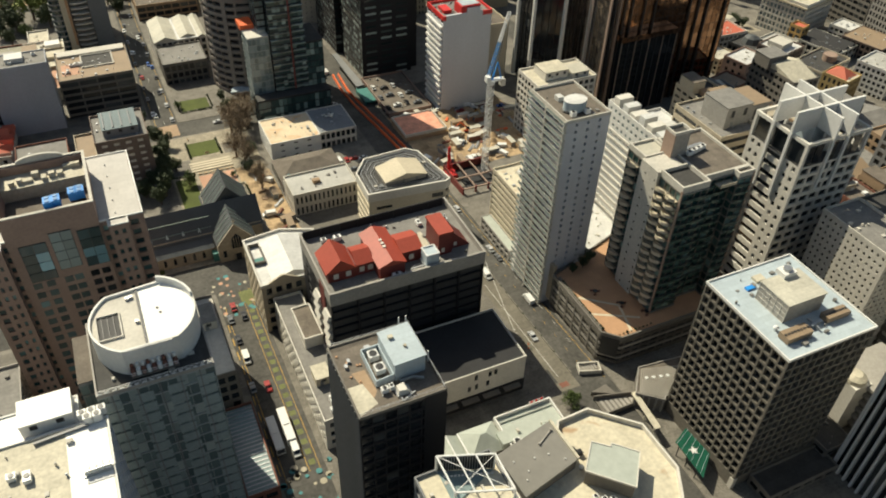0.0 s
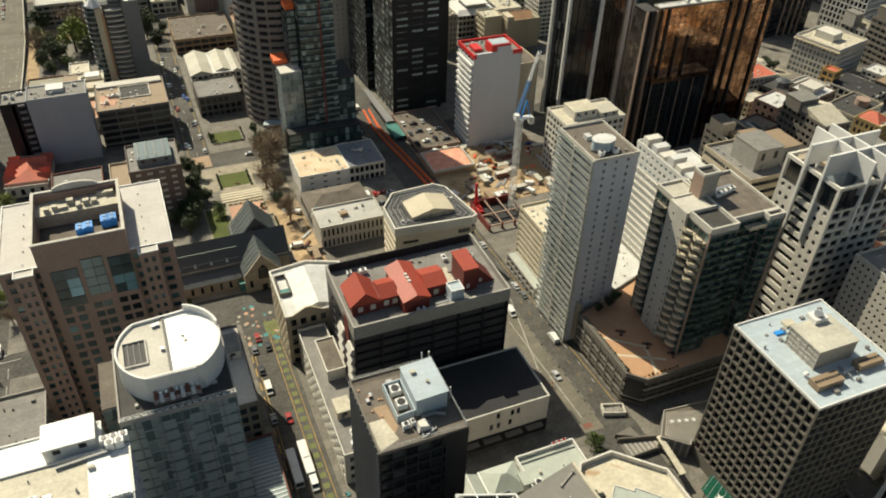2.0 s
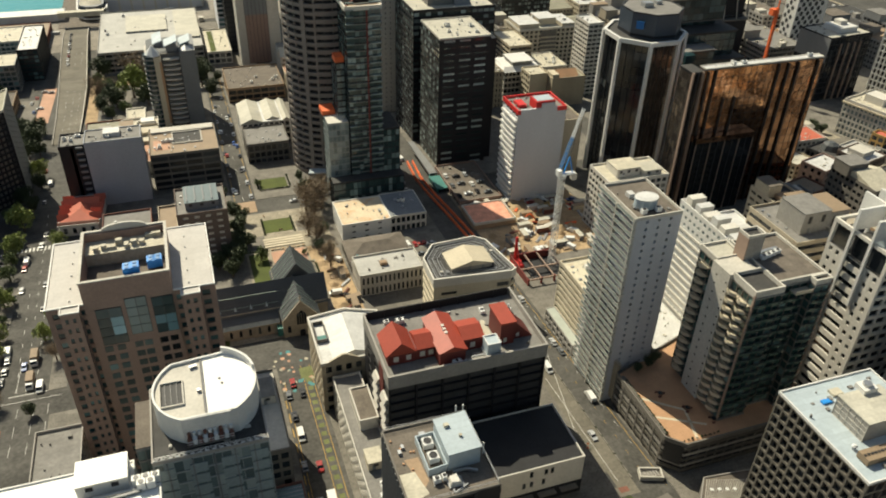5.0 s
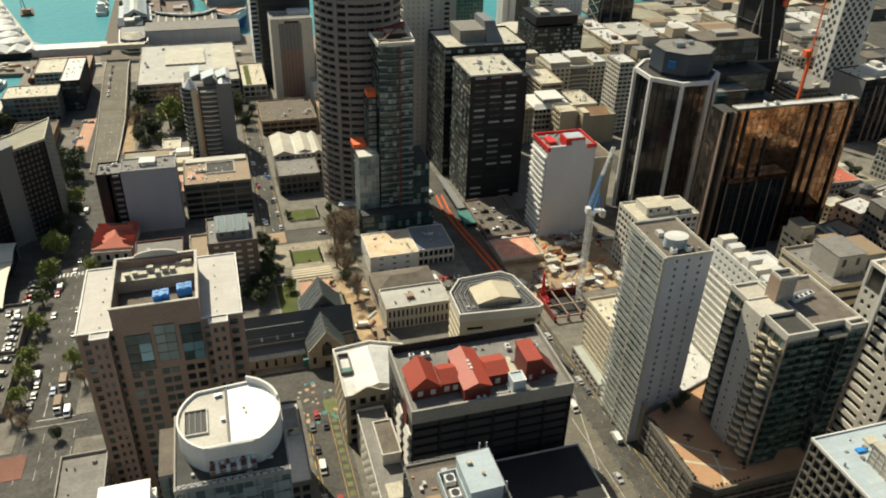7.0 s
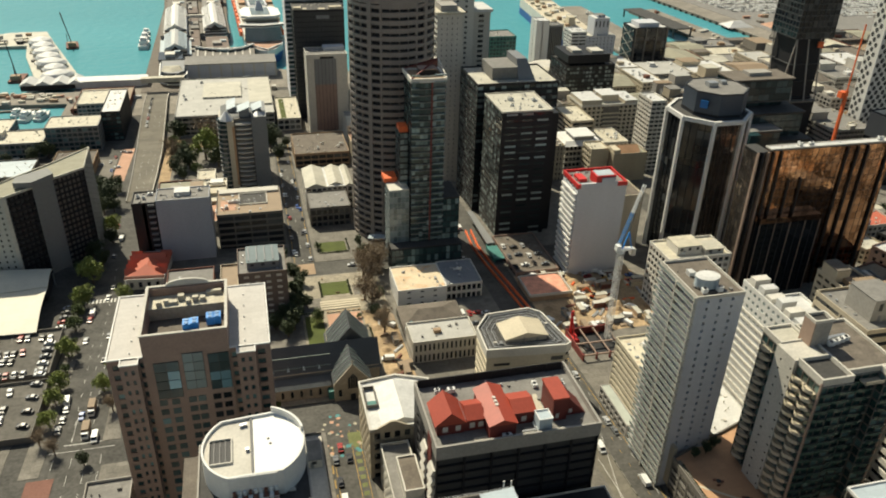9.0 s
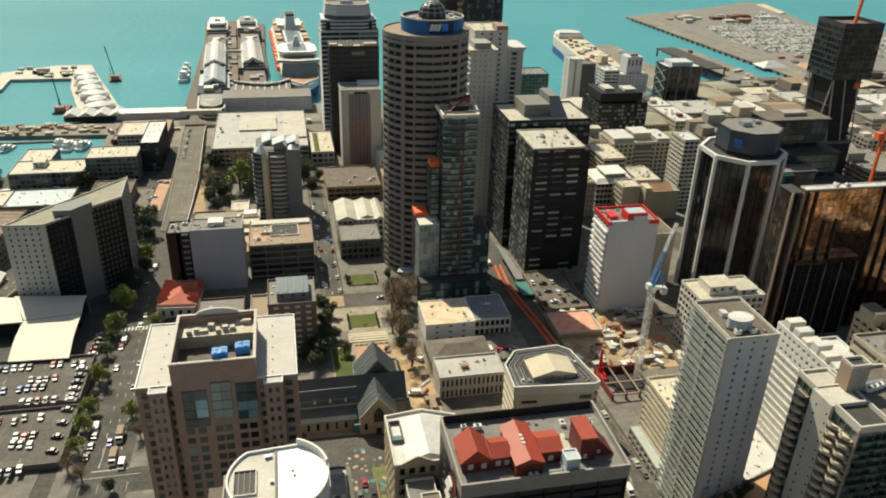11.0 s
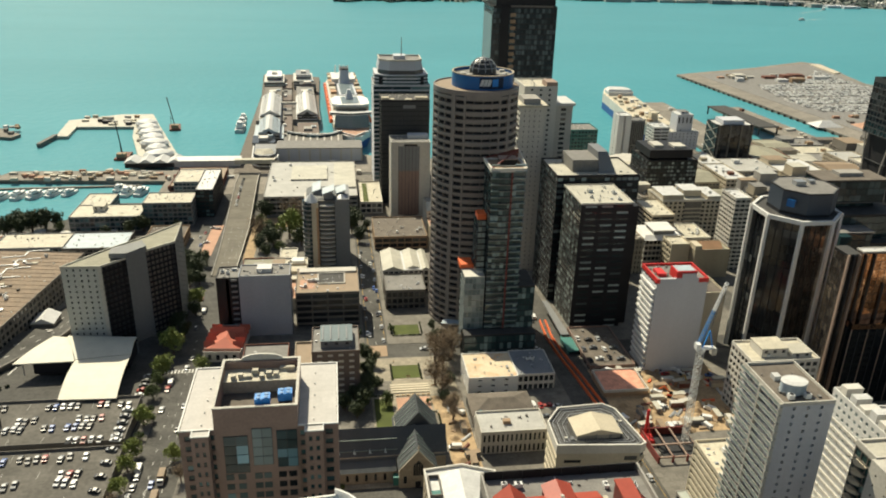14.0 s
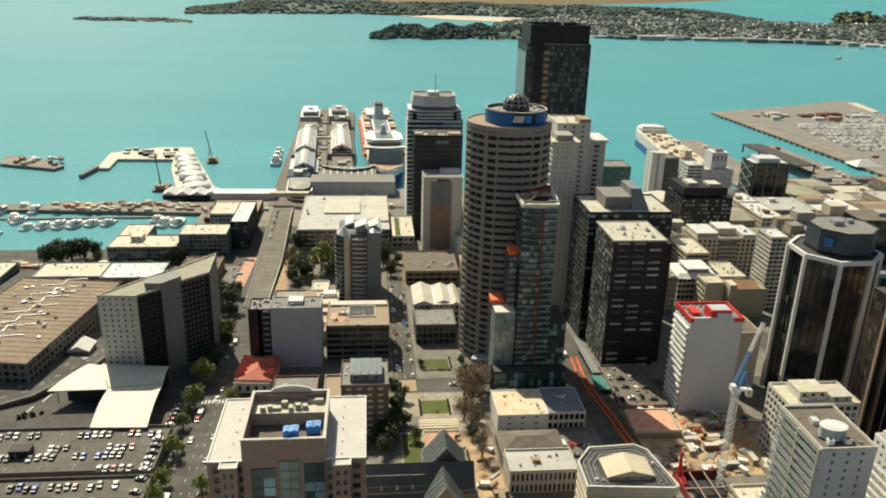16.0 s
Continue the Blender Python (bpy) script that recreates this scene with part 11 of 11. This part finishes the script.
for x, y, cap in ((-83, 1118, ROOF_BRIGHT), (-44, 1128, GREY)):
    e = thing("wharf_end_tower", "white stepped end block of a wharf", "building", x, y, -26.5, 2.7, "wharf end blocks")
    part("wall", Geo().prism(rect(27, 62), 0, 12), OFFWHITE, e)
    part("upper_wall", Geo().prism(rect(19, 44), 12, 17.5), WHITE, e)
    for j in range(3):
        part("window_band", Geo().prism(rect(27.3, 62.3), 1.6 + j * 3.6, 3.2 + j * 3.6), GLASS_D, e)
    part("upper_band", Geo().prism(rect(19.3, 44.3), 13.2, 15.4), GLASS_D, e)
    part("roof", Geo().prism(rect(20, 45), 17.5, 18.3), cap, e)
    part("lift_house", Geo().box(-3, 4, -8, 4, 18.3, 21), OFFWHITE, e)
for k in range(9):
    y0 = 800 + k * 40
    e = thing("wharf_car_deck", "grey parking deck between wharf apartments", "building", -52 - 0.046 * (y0 - 800), y0 + 18, -26.5, 2.7, "wharf decks")
    part("wall", Geo().prism(rect(13, 36), 0, 3.4 + k % 2), CONC_DARK, e)
    part("roof", Geo().prism(rect(12.4, 35), 3.4 + k % 2, 3.8 + k % 2), BRICK_G if k % 3 else ROOF_GREY, e)
    part("roof_house", Geo().cube(-2, 4, 3.8 + k % 2, 4, 5, 2.4), ROOF_WHITE if k % 2 else CONCRETE, e)
solo("wharf_footbridge", Geo().box(-66, -40, 944, 948, -15.5, -12.5), CONC_PALE, "pale covered bridge between wharf apartments", "footbridge")
e = thing("bow_fronted_house", "white deckhouse with curved bow balconies", "building", -68, 742, -26.5)
bow = [(-10, -18), (-4, -25), (6, -26), (12, -18), (12, 22), (-12, 22)]
part("wall", Geo().prism(bow, 0, 9), GLASS_D, e)
for j in range(3):
    part("balcony_band", Geo().ring([(x * 1.12, y * 1.06) for x, y in bow], 1.4, 1 + j * 3.2, 2.1 + j * 3.2), WHITE, e)
part("roof", Geo().prism([(x * 0.9, y * 0.9) for x, y in bow], 9, 11), GREY, e)
part("roof_fin", Geo().prism([(-9, -16), (0, -20), (9, -16), (9, -10), (-9, -10)], 11, 14, [(-7, -10), (0, -12), (7, -10), (7, -9), (-7, -9)]), ROOF_CREAM, e)
e = thing("cruise_terminal", "long grey terminal building with a white wave front", "terminal", -15, 775, -26.5)
part("wall", Geo().box(-42, 40, -38, -10, 0, 12.5), LILAC, e)
part("roof", Geo().box(-42.5, 40.5, -38.5, -9.5, 12.5, 13.3), ROOF_GREY, e)
for k in range(9):
    part("pilaster", Geo().box(-41 + k * 10, -39.4 + k * 10, -38.6, -38, 0, 12.4), CONC_PALE, e)
part("rear_hall", Geo().prism([(-34, -10), (22, -10), (22, 22), (-34, 22)], 0, 13), CONC_DARK, e)
for k in range(8):
    part("roof_strip", Geo().box(-32 + k * 7, -30.6 + k * 7, -9, 21, 13, 13.5), CONC_PALE, e)
wave = [(-34, 18), (-26, 12), (-14, 6), (-2, 3), (10, 8), (22, 22)]
for p, q in zip(wave, wave[1:]):
    part("wave_screen", Geo().beam((*p, 15.6), (*q, 15.6), 1.3), ROOF_BRIGHT, e)
    part("wave_glass", Geo().prism([p, q, (q[0], q[1] + 1), (p[0], p[1] + 1)], 10, 15), GLASS_B, e)


def liner():
    e = thing("cruise_ship", "white cruise liner with orange lifeboats and stacked decks", "ship", 13.5, 931, SEA_Z, 2.3)
    e.scale = (1.12, 1, 1)
    hull = [(-16, -126), (-7, -146), (0, -153), (7, -146), (16, -126), (18, -90), (18, 150), (-18, 150), (-18, -90)]
    part("hull", Geo().prism([(x * 0.8, y * 0.97) for x, y in hull], -3, 10, hull), HULL_BLUE, e)
    part("upper_hull", Geo().prism(hull, 10, 16), WHITE, e)
    part("bow_plate", Geo().prism([(x * 0.96, y * 0.985) for x, y in hull[:5]] + [(16, -116), (-16, -116)], 16, 16.6), SALMON, e)
    part("bow_rim", Geo().beam((-16, -126, 17), (0, -152, 17.6), 1.0).beam((16, -126, 17), (0, -152, 17.6), 1.0), WHITE, e)
    for k in range(6):
        q = 1 - 0.03 * k
        part("deck", Geo().prism([(-17.6 * q, -112 + k * 1.5), (0, -118 + k * 2), (17.6 * q, -112 + k * 1.5), (17.6 * q, 146 - k * 9), (-17.6 * q, 146 - k * 9)], 16 + k * 3, 18.1 + k * 3), WHITE if k % 3 else CREAM, e)
        part("deck_window", Geo().prism([(-17.0 * q, -111.4 + k * 1.5), (0, -117.2 + k * 2), (17.0 * q, -111.4 + k * 1.5), (17.0 * q, 145 - k * 9), (-17.0 * q, 145 - k * 9)], 18.1 + k * 3, 19 + k * 3), GLASS_D, e)
    part("bow_glass", Geo().prism([(-16, -113.5), (0, -119.5), (16, -113.5), (16, -108), (-16, -108)], 17, 29.6, [(-15.4, -110), (0, -115), (15.4, -110), (15.4, -108), (-15.4, -108)]), PANEL, e)
    br = part("bridge", Geo().prism([(-21, -108), (0, -114), (21, -108), (21, -102), (-21, -102)], 29.6, 32.4), WHITE, e)
    part("bridge_window", Geo().prism([(-20, -108.5), (0, -114.5), (20, -108.5), (20, -106), (-20, -106)], 30.6, 31.7), GLASS_D, br)
    part("forward_house", Geo().prism([(-17, -98), (17, -98), (17, -66), (-17, -66)], 33, 36), CREAM, e)
    part("forward_deck", Geo().prism([(-18, -92), (-12, -98), (12, -98), (18, -92), (18, -62), (13, -50), (-13, -50), (-18, -62)], 36, 38.2), ROOF_BRIGHT, e)
    part("pool_deck", Geo().box(-8.5, 8.5, -92, -56, 38.2, 38.6), PANEL, e)
    part("mast", Geo().prism([(-4, -72), (4, -72), (4, -60), (-4, -60)], 38, 48, [(-1.5, -66), (1.5, -66), (1.5, -61), (-1.5, -61)]), LILAC, e)
    part("mid_house", Geo().box(-9, 9, -48, 20, 34, 39), LILAC, e)
    part("mid_roof", Geo().box(-7, 7, -44, 16, 39, 39.6), PANEL, e)
    part("funnel", Geo().prism([(-6, 18), (6, 18), (6, 40), (-6, 40)], 36, 54, [(-4, 26), (4, 26), (4, 42), (-4, 42)]), LILAC, e)
    part("funnel_top", Geo().prism([(-4.2, 26), (4.2, 26), (4.2, 42), (-4.2, 42)], 54, 56), CHARCOAL, e)
    part("aft_house", Geo().box(-13, 13, 46, 92, 34, 40), WHITE, e)
    for k in range(4):
        part("aft_fin", Geo().beam((-8 + k * 5.4, 96, 34), (-7 + k * 4.6, 88, 50), 1.2), WHITE, e)
    for sx in (-1, 1):
        for k in range(7):
            part("deck_pod", Geo().cube(sx * 13.5, -36 + k * 24, 34, 6, 14, 1.8 + k % 2), (ROOF_TAN, TERRA, CREAM)[k % 3], e)
        for k in range(11):
            part("lifeboat", Geo().prism([(sx * 19 - 1.8, -92 + k * 20), (sx * 19 + 1.8, -92 + k * 20), (sx * 19 + 1.8, -78 + k * 20), (sx * 19 - 1.8, -78 + k * 20)], 17, 21.5, [(sx * 19 - 1, -91 + k * 20), (sx * 19 + 1, -91 + k * 20), (sx * 19 + 1, -79 + k * 20), (sx * 19 - 1, -79 + k * 20)]), ORANGE, e)


liner()
for k in range(3):
    boat(-106 - k, 880 + k * 26, 0, 2.0 - 0.3 * k)

# car carrier ship, finger wharves and the vehicle terminal


def carrier():
    e = thing("car_carrier", "blue and white car carrier ship at a wharf", "ship", 366, 908, SEA_Z, -5)
    e.scale = (0.95, 1, 1)
    hull = [(-20, -100), (20, -100), (20, 80), (8, 118), (-8, 118), (-20, 80)]
    part("hull", Geo().prism(hull, -2, 9), HULL_BLUE, e)
    part("upper_hull", Geo().prism(hull, 9, 20), OFFWHITE, e)
    part("deck", Geo().prism([(x * 0.95, y * 0.98) for x, y in hull], 20, 20.5), CREAM, e)
    part("bridge", Geo().prism([(-17, 62), (17, 62), (17, 82), (8, 100), (-8, 100), (-17, 82)], 20.5, 25), WHITE, e)
    part("bridge_roof", Geo().prism([(-18, 64), (18, 64), (18, 80), (8, 94), (-8, 94), (-18, 80)], 25, 27.5, [(-15, 66), (15, 66), (15, 78), (7, 88), (-7, 88), (-15, 78)]), ROOF_WHITE, e)
    for k in range(18):
        part("deck_cargo", Geo().cube(-14 + (k % 4) * 9, -92 + k * 8.2, 20.5, 5, 5.5, 1.6 + (k % 3)), (ROOF_CREAM, TAN, WHITE, CONC_PALE)[k % 4], e)
    part("funnel", Geo().box(-4, 4, -84, -72, 20.5, 30), CREAM, e)
    for k in range(8):
        part("deck_house", Geo().cube(-12 + (k % 3) * 11, -80 + k * 17, 20.5, 6, 8, 2.6), ROOF_CREAM, e)


carrier()
quay("finger_wharf", [(396, 730), (450, 730), (450, 1010), (396, 1010)])
quay("finger_wharf", [(520, 760), (560, 770), (545, 980), (505, 975)])
e = thing("open_shed", "dark flat-roofed open shed on a wharf", "shed", 497, 884, -27, 5)
part("roof", Geo().prism(rect(26, 116), 9, 10.2), ROOF_DARK, e)
for sx in (-12, 12):
    for sy in (-56, -19, 19, 56):
        part("post", Geo().cube(sx, sy, 0, 1.5, 1.5, 9), DARKMETAL, e)
quay("port_wharf", [(600, 780), (1100, 780), (1100, 1000), (905, 1080), (850, 1147), (869, 1236), (894, 1344), (870, 1370), (734, 1299), (564, 1230)], -26.5, WHARF, "broad port wharf with a pale concrete edge")
setting("port_apron", Geo().prism([(632, 800), (1080, 800), (1080, 985), (895, 1068), (838, 1145), (858, 1240), (878, 1335), (868, 1350), (740, 1285), (598, 1226)], -26.6, -26.3), ROOF_GREY, "brown-grey asphalt of the vehicle terminal")
PORT = random.Random(19)
lot = Geo()
glass = Geo()
blue = Geo()
LOT_EDGE = [(700, 927), (950, 850), (950, 960), (826, 1120), (838, 1270), (795, 1216), (715, 1150), (652, 1130), (633, 1024), (646, 939)]


def inside(x, y, pts):
    """Whether a place lies within a plan outline."""
    hit = False
    for (x0, y0), (x1, y1) in zip(pts, pts[1:] + pts[:1]):
        if (y0 > y) != (y1 > y) and x < x0 + (x1 - x0) * (y - y0) / (y1 - y0):
            hit = not hit
    return hit


for r in range(52):
    for c in range(88):
        x, y = 630 + c * 3.6 + PORT.uniform(-0.6, 0.6), 850 + r * 8.2 + (c // 16) * 3
        if (r % 6 == 5) or PORT.random() < 0.22 or not inside(x, y, LOT_EDGE):
            continue
        (blue if PORT.random() < 0.35 else lot).box(x - 1.1, x + 1.1, y - 2.5, y + 2.5, -26.2, -25.3)
        glass.box(x - 0.8, x + 0.8, y - 1.3, y + 0.9, -25.3, -24.7)
solo("imported_dark_cars", blue, SLATE, "dark imported cars in rows on a wharf", "cars", kind="stuff")
setting("gravel_bank", Geo().prism([(866, 1334), (884, 1334), (868, 1244), (852, 1236)], -26.4, -24.6), SAND, "pale gravel bank at the wharf end")
solo("wharf_marquee", Geo().hip(585, 620, 858, 884, -26.3, -20), ROOF_WHITE, "white pitched wharf store", "store")
solo("wharf_marquee", Geo().hip(640, 672, 852, 876, -26.3, -21), SALMON, "faded red pitched wharf store", "store")
solo("imported_cars", lot, WHITE, "dense rows of imported cars on a wharf", "cars", kind="stuff")
solo("imported_car_roofs", glass, STEEL_W, "roofs of imported cars on a wharf", "cars", kind="stuff")
for k in range(26):
    x, y = (PORT.uniform(620, 800), PORT.uniform(1160, 1215)) if k % 2 else (PORT.uniform(640, 1000), PORT.uniform(800, 850))
    q = solo("port_store", Geo().prism(rect(PORT.uniform(8, 30), PORT.uniform(6, 16)), -26.4, -26.4 + PORT.uniform(2, 8)), PORT.choice((TAN, ROOF_CREAM, CONC_PALE, BRICK, ROOF_WHITE)), "low store on the port wharf", "store", "port stores")
    q.location = (x, y, 0)
e = thing("white_port_shed", "white gabled shed on the port wharf", "shed", 680, 850, -26.4)
part("wall", Geo().prism(rect(50, 30), 0, 7), OFFWHITE, e)
part("roof", Geo().gable(-26, 26, -16, 16, 7, 12, "x"), ROOF_WHITE, e)


for k in range(31):
    y = 800 + k * 13.5
    solo("quay_fender", Geo().cube(599.4 - 36 * (y - 780) / 450 - 0.9, y, SEA_Z, 1.6, 3.2, 2.9), RUBBER, "black rubber fender on a wharf edge", "fender", "wharf fenders")
for k in range(30):
    x, y = (PORT.uniform(640, 900), PORT.uniform(860, 915)) if k % 3 else (PORT.uniform(620, 790), PORT.uniform(1170, 1218))
    q = solo("freight_pallet", Geo().prism(rect(PORT.uniform(4, 12), PORT.uniform(3, 8)), -26.3, -26.3 + PORT.uniform(1.5, 4)), PORT.choice((TAN, ROOF_CREAM, SALMON, CONC_PALE, ROOF_TAN, CONC_DARK)), "stacked freight on the port wharf", "freight", "stacked freight")
    q.location = (x, y, 0)
for k in range(24):
    x, y = (PORT.uniform(512, 548), PORT.uniform(775, 965)) if k % 2 else (PORT.uniform(400, 446), PORT.uniform(735, 990))
    q = solo("freight_pallet", Geo().prism(rect(PORT.uniform(3, 8), PORT.uniform(3, 6)), -26.8, -26.8 + PORT.uniform(1.2, 3)), PORT.choice((TAN, ROOF_CREAM, WHITE, CONC_PALE, BRICK, CONC_DARK)), "stacked freight on a finger wharf", "freight", "stacked freight")
    q.location = (x, y, 0)


def crane_mast(x, y, z, h, mat, label, lean=(0.0, 0.0)):
    e = thing("jib_crane", label, "crane", x, y, z, 0, "distant cranes")
    part("mast", Geo().beam((0, 0, 0), (lean[0] * 0.3, lean[1] * 0.3, h * 0.6), 1.7), mat, e)
    part("jib", Geo().beam((lean[0] * 0.3, lean[1] * 0.3, h * 0.6), (lean[0], lean[1], h), 0.7), mat, e)
    part("counterweight", Geo().cube(-lean[0] * 0.1, 3, h * 0.55, 4, 4, 4), mat, e)


crane_mast(382, 470, 99, 40, ORANGE, "orange tower crane on an unfinished tower", (6, 0))
crane_mast(373.5, 408, -20, 104, ORANGE, "orange tower crane beside a lattice tower", (3, 3))
crane_mast(152, 622, 131, 34, STEEL_W, "white jib crane on a dark tower", (4, 1))

# ---- far shore ----


def shore(name, label, az0, az1, near, deep, height, seed, mat, n=90):
    """A low hilly headland: a strip of land rising from the water, seen between two bearings."""
    g = Geo()
    rows = 7
    for i in range(n + 1):
        t = i / n
        a = radians(az0 + (az1 - az0) * t)
        taper = min(1.0, 9 * t, 9 * (1 - t))
        nd = near[0] + (near[1] - near[0]) * t + 90 * (noise.noise(Vector((t * 9, seed, 0))) + 0.5 * noise.noise(Vector((t * 27, seed, 3))))
        for j in range(rows):
            s = j / (rows - 1)
            r = nd + deep * s * (0.35 + 0.65 * taper)
            z = SEA_Z - 1.5 + taper * height * math.sin(math.pi * min(1, s * 1.25)) ** 0.7 * (0.75 + 0.55 * noise.noise(Vector((t * 12, s * 2, seed)))) * (1 if j else 0) + (1.2 if j else 0)
            g.v.append((r * math.sin(a), r * math.cos(a), z))
    for i in range(n):
        for j in range(rows - 1):
            p = i * rows + j
            g.f.append((p, p + rows, p + rows + 1, p + 1))
    setting(name, g, mat, label)
    return g


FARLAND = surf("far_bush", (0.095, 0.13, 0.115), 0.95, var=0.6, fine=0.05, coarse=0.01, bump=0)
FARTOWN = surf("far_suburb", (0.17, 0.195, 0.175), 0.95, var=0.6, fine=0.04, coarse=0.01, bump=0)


def far_scatter(name, label, g, n, seed, mats, lo, hi, w):
    """Small houses or tree clumps strewn on a headland, thick in some parts and thin in others."""
    rr = random.Random(seed)
    q = Geo()
    left = n
    while left > 0:
        f = rr.choice(g.f)
        pts = [Vector(g.v[k]) for k in f]
        p = pts[0].lerp(pts[1], rr.random()).lerp(pts[3].lerp(pts[2], rr.random()), rr.random())
        thick = noise.noise(Vector((p.x * 0.004, p.y * 0.004, seed)))
        if (thick < -0.12) if mats[1] == "tree" else (thick > 0.12):
            if rr.random() < 0.75:
                left -= 0.3
                continue
        left -= 1
        s = w * rr.choice((0.35, 0.5, 0.6, 0.8, 1.0))
        if mats[1] == "tree":
            z, a0, h = p.z - 1, rr.uniform(0, 6), rr.uniform(lo, hi)
            q.cyl(p.x, p.y, z, z + h * 0.6, s * 0.9, s, 7, a0)
            q.cyl(p.x + rr.uniform(-0.3, 0.3) * s, p.y, z + h * 0.6, z + h, s, s * 0.35, 7, a0)
        else:
            q.gable(p.x - s / 2, p.x + s / 2, p.y - s * 0.4, p.y + s * 0.4, p.z - 1 + rr.uniform(lo, hi) * 0.7, p.z + hi, rr.choice("xy"))
            q.cube(p.x, p.y, p.z - 1, s, s * 0.8, hi * 0.7)
    tagged(new(name, q.mesh(name, mats[0])), label, "distance", "", "stuff")


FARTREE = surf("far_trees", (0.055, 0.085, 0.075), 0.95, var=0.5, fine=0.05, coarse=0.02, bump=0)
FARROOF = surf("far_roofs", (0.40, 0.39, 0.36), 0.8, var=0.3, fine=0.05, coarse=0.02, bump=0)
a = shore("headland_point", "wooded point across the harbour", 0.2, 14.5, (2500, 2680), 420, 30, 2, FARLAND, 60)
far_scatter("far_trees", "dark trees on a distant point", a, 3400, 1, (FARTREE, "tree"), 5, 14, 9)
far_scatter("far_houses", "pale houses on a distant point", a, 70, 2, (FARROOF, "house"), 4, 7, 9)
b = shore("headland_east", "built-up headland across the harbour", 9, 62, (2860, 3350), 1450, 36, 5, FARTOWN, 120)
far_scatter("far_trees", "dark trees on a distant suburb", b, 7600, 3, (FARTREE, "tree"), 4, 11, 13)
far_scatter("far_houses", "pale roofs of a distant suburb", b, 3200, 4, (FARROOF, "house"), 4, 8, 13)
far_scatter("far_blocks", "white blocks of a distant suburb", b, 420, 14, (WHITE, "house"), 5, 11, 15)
YARD = random.Random(6)
for k in range(26):
    az, r = radians(16.5 + k * 0.72 + YARD.uniform(-0.2, 0.2)), 2820 + k * 13 + YARD.uniform(-30, 40)
    q = solo("yard_shed", Geo().prism(rect(YARD.uniform(30, 95), YARD.uniform(24, 44)), SEA_Z - 1, SEA_Z + YARD.uniform(7, 15)), YARD.choice((LILAC, GREY, FARTOWN, FARROOF)), "grey shed of a distant naval yard", "shed", "yard sheds")
    q.location = (r * math.sin(az), r * math.cos(az), 0)
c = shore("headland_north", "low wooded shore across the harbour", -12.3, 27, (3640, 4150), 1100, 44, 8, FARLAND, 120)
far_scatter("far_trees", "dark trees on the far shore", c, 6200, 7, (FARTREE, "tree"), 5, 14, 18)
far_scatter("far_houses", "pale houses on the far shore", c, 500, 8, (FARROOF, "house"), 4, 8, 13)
e_ = shore("far_hill", "green volcanic hill beyond a suburb", 31.0, 35.0, (4250, 4250), 420, 78, 21, GRASS, 24)
far_scatter("far_trees", "trees on a distant green hill", e_, 160, 10, (FARTREE, "tree"), 5, 10, 16)
g = Geo()
for k in range(25):
    a = radians(-45 + k * 5)
    g.v += [(5250 * math.sin(a), 5250 * math.cos(a), SEA_Z - 0.5), (5900 * math.sin(a), 5900 * math.cos(a), 110)]
g.f = [(2 * k, 2 * k + 1, 2 * k + 3, 2 * k + 2) for k in range(24)]
setting("backdrop", g, surf("far_water", (0.060, 0.300, 0.342), 0.95, var=0.1, fine=0.004, coarse=0.001, bump=0), "distant open water beyond the far shore")
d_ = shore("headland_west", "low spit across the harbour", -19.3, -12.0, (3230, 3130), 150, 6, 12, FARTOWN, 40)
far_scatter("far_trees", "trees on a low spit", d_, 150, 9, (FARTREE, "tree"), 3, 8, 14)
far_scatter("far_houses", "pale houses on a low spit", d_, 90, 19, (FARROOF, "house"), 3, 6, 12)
BEACH = ((0.8, 3950), (3, 3700), (6, 3560), (10, 3520), (14, 3640), (18.2, 3900))
setting("beach", Geo().prism([(r * math.sin(radians(t)), r * math.cos(radians(t))) for t, r in reversed(BEACH)] + [((r + 330) * math.sin(radians(t)), (r + 330) * math.cos(radians(t))) for t, r in BEACH], SEA_Z - 1, SEA_Z + 1.5), SAND, "pale tidal flats across the harbour")
for x, y, turn, wake in ((1341, 2152, 115, 110), (1628, 2494, -52, 200)):
    e = thing("harbour_ferry", "small white ferry with a pale wake", "boat", x, y, SEA_Z, turn, "ferries")
    part("hull", Geo().prism([(-4, -12), (4, -12), (4, 8), (0, 14), (-4, 8)], -0.5, 3), WHITE, e)
    part("cabin", Geo().box(-3.4, 3.4, -9, 5, 3, 7), STEEL_W, e)
    part("wake", Geo().prism([(-2, -14), (2, -14), (5, -14 - wake), (3, -14 - wake)], 0.05, 0.15), LINE_W, e)
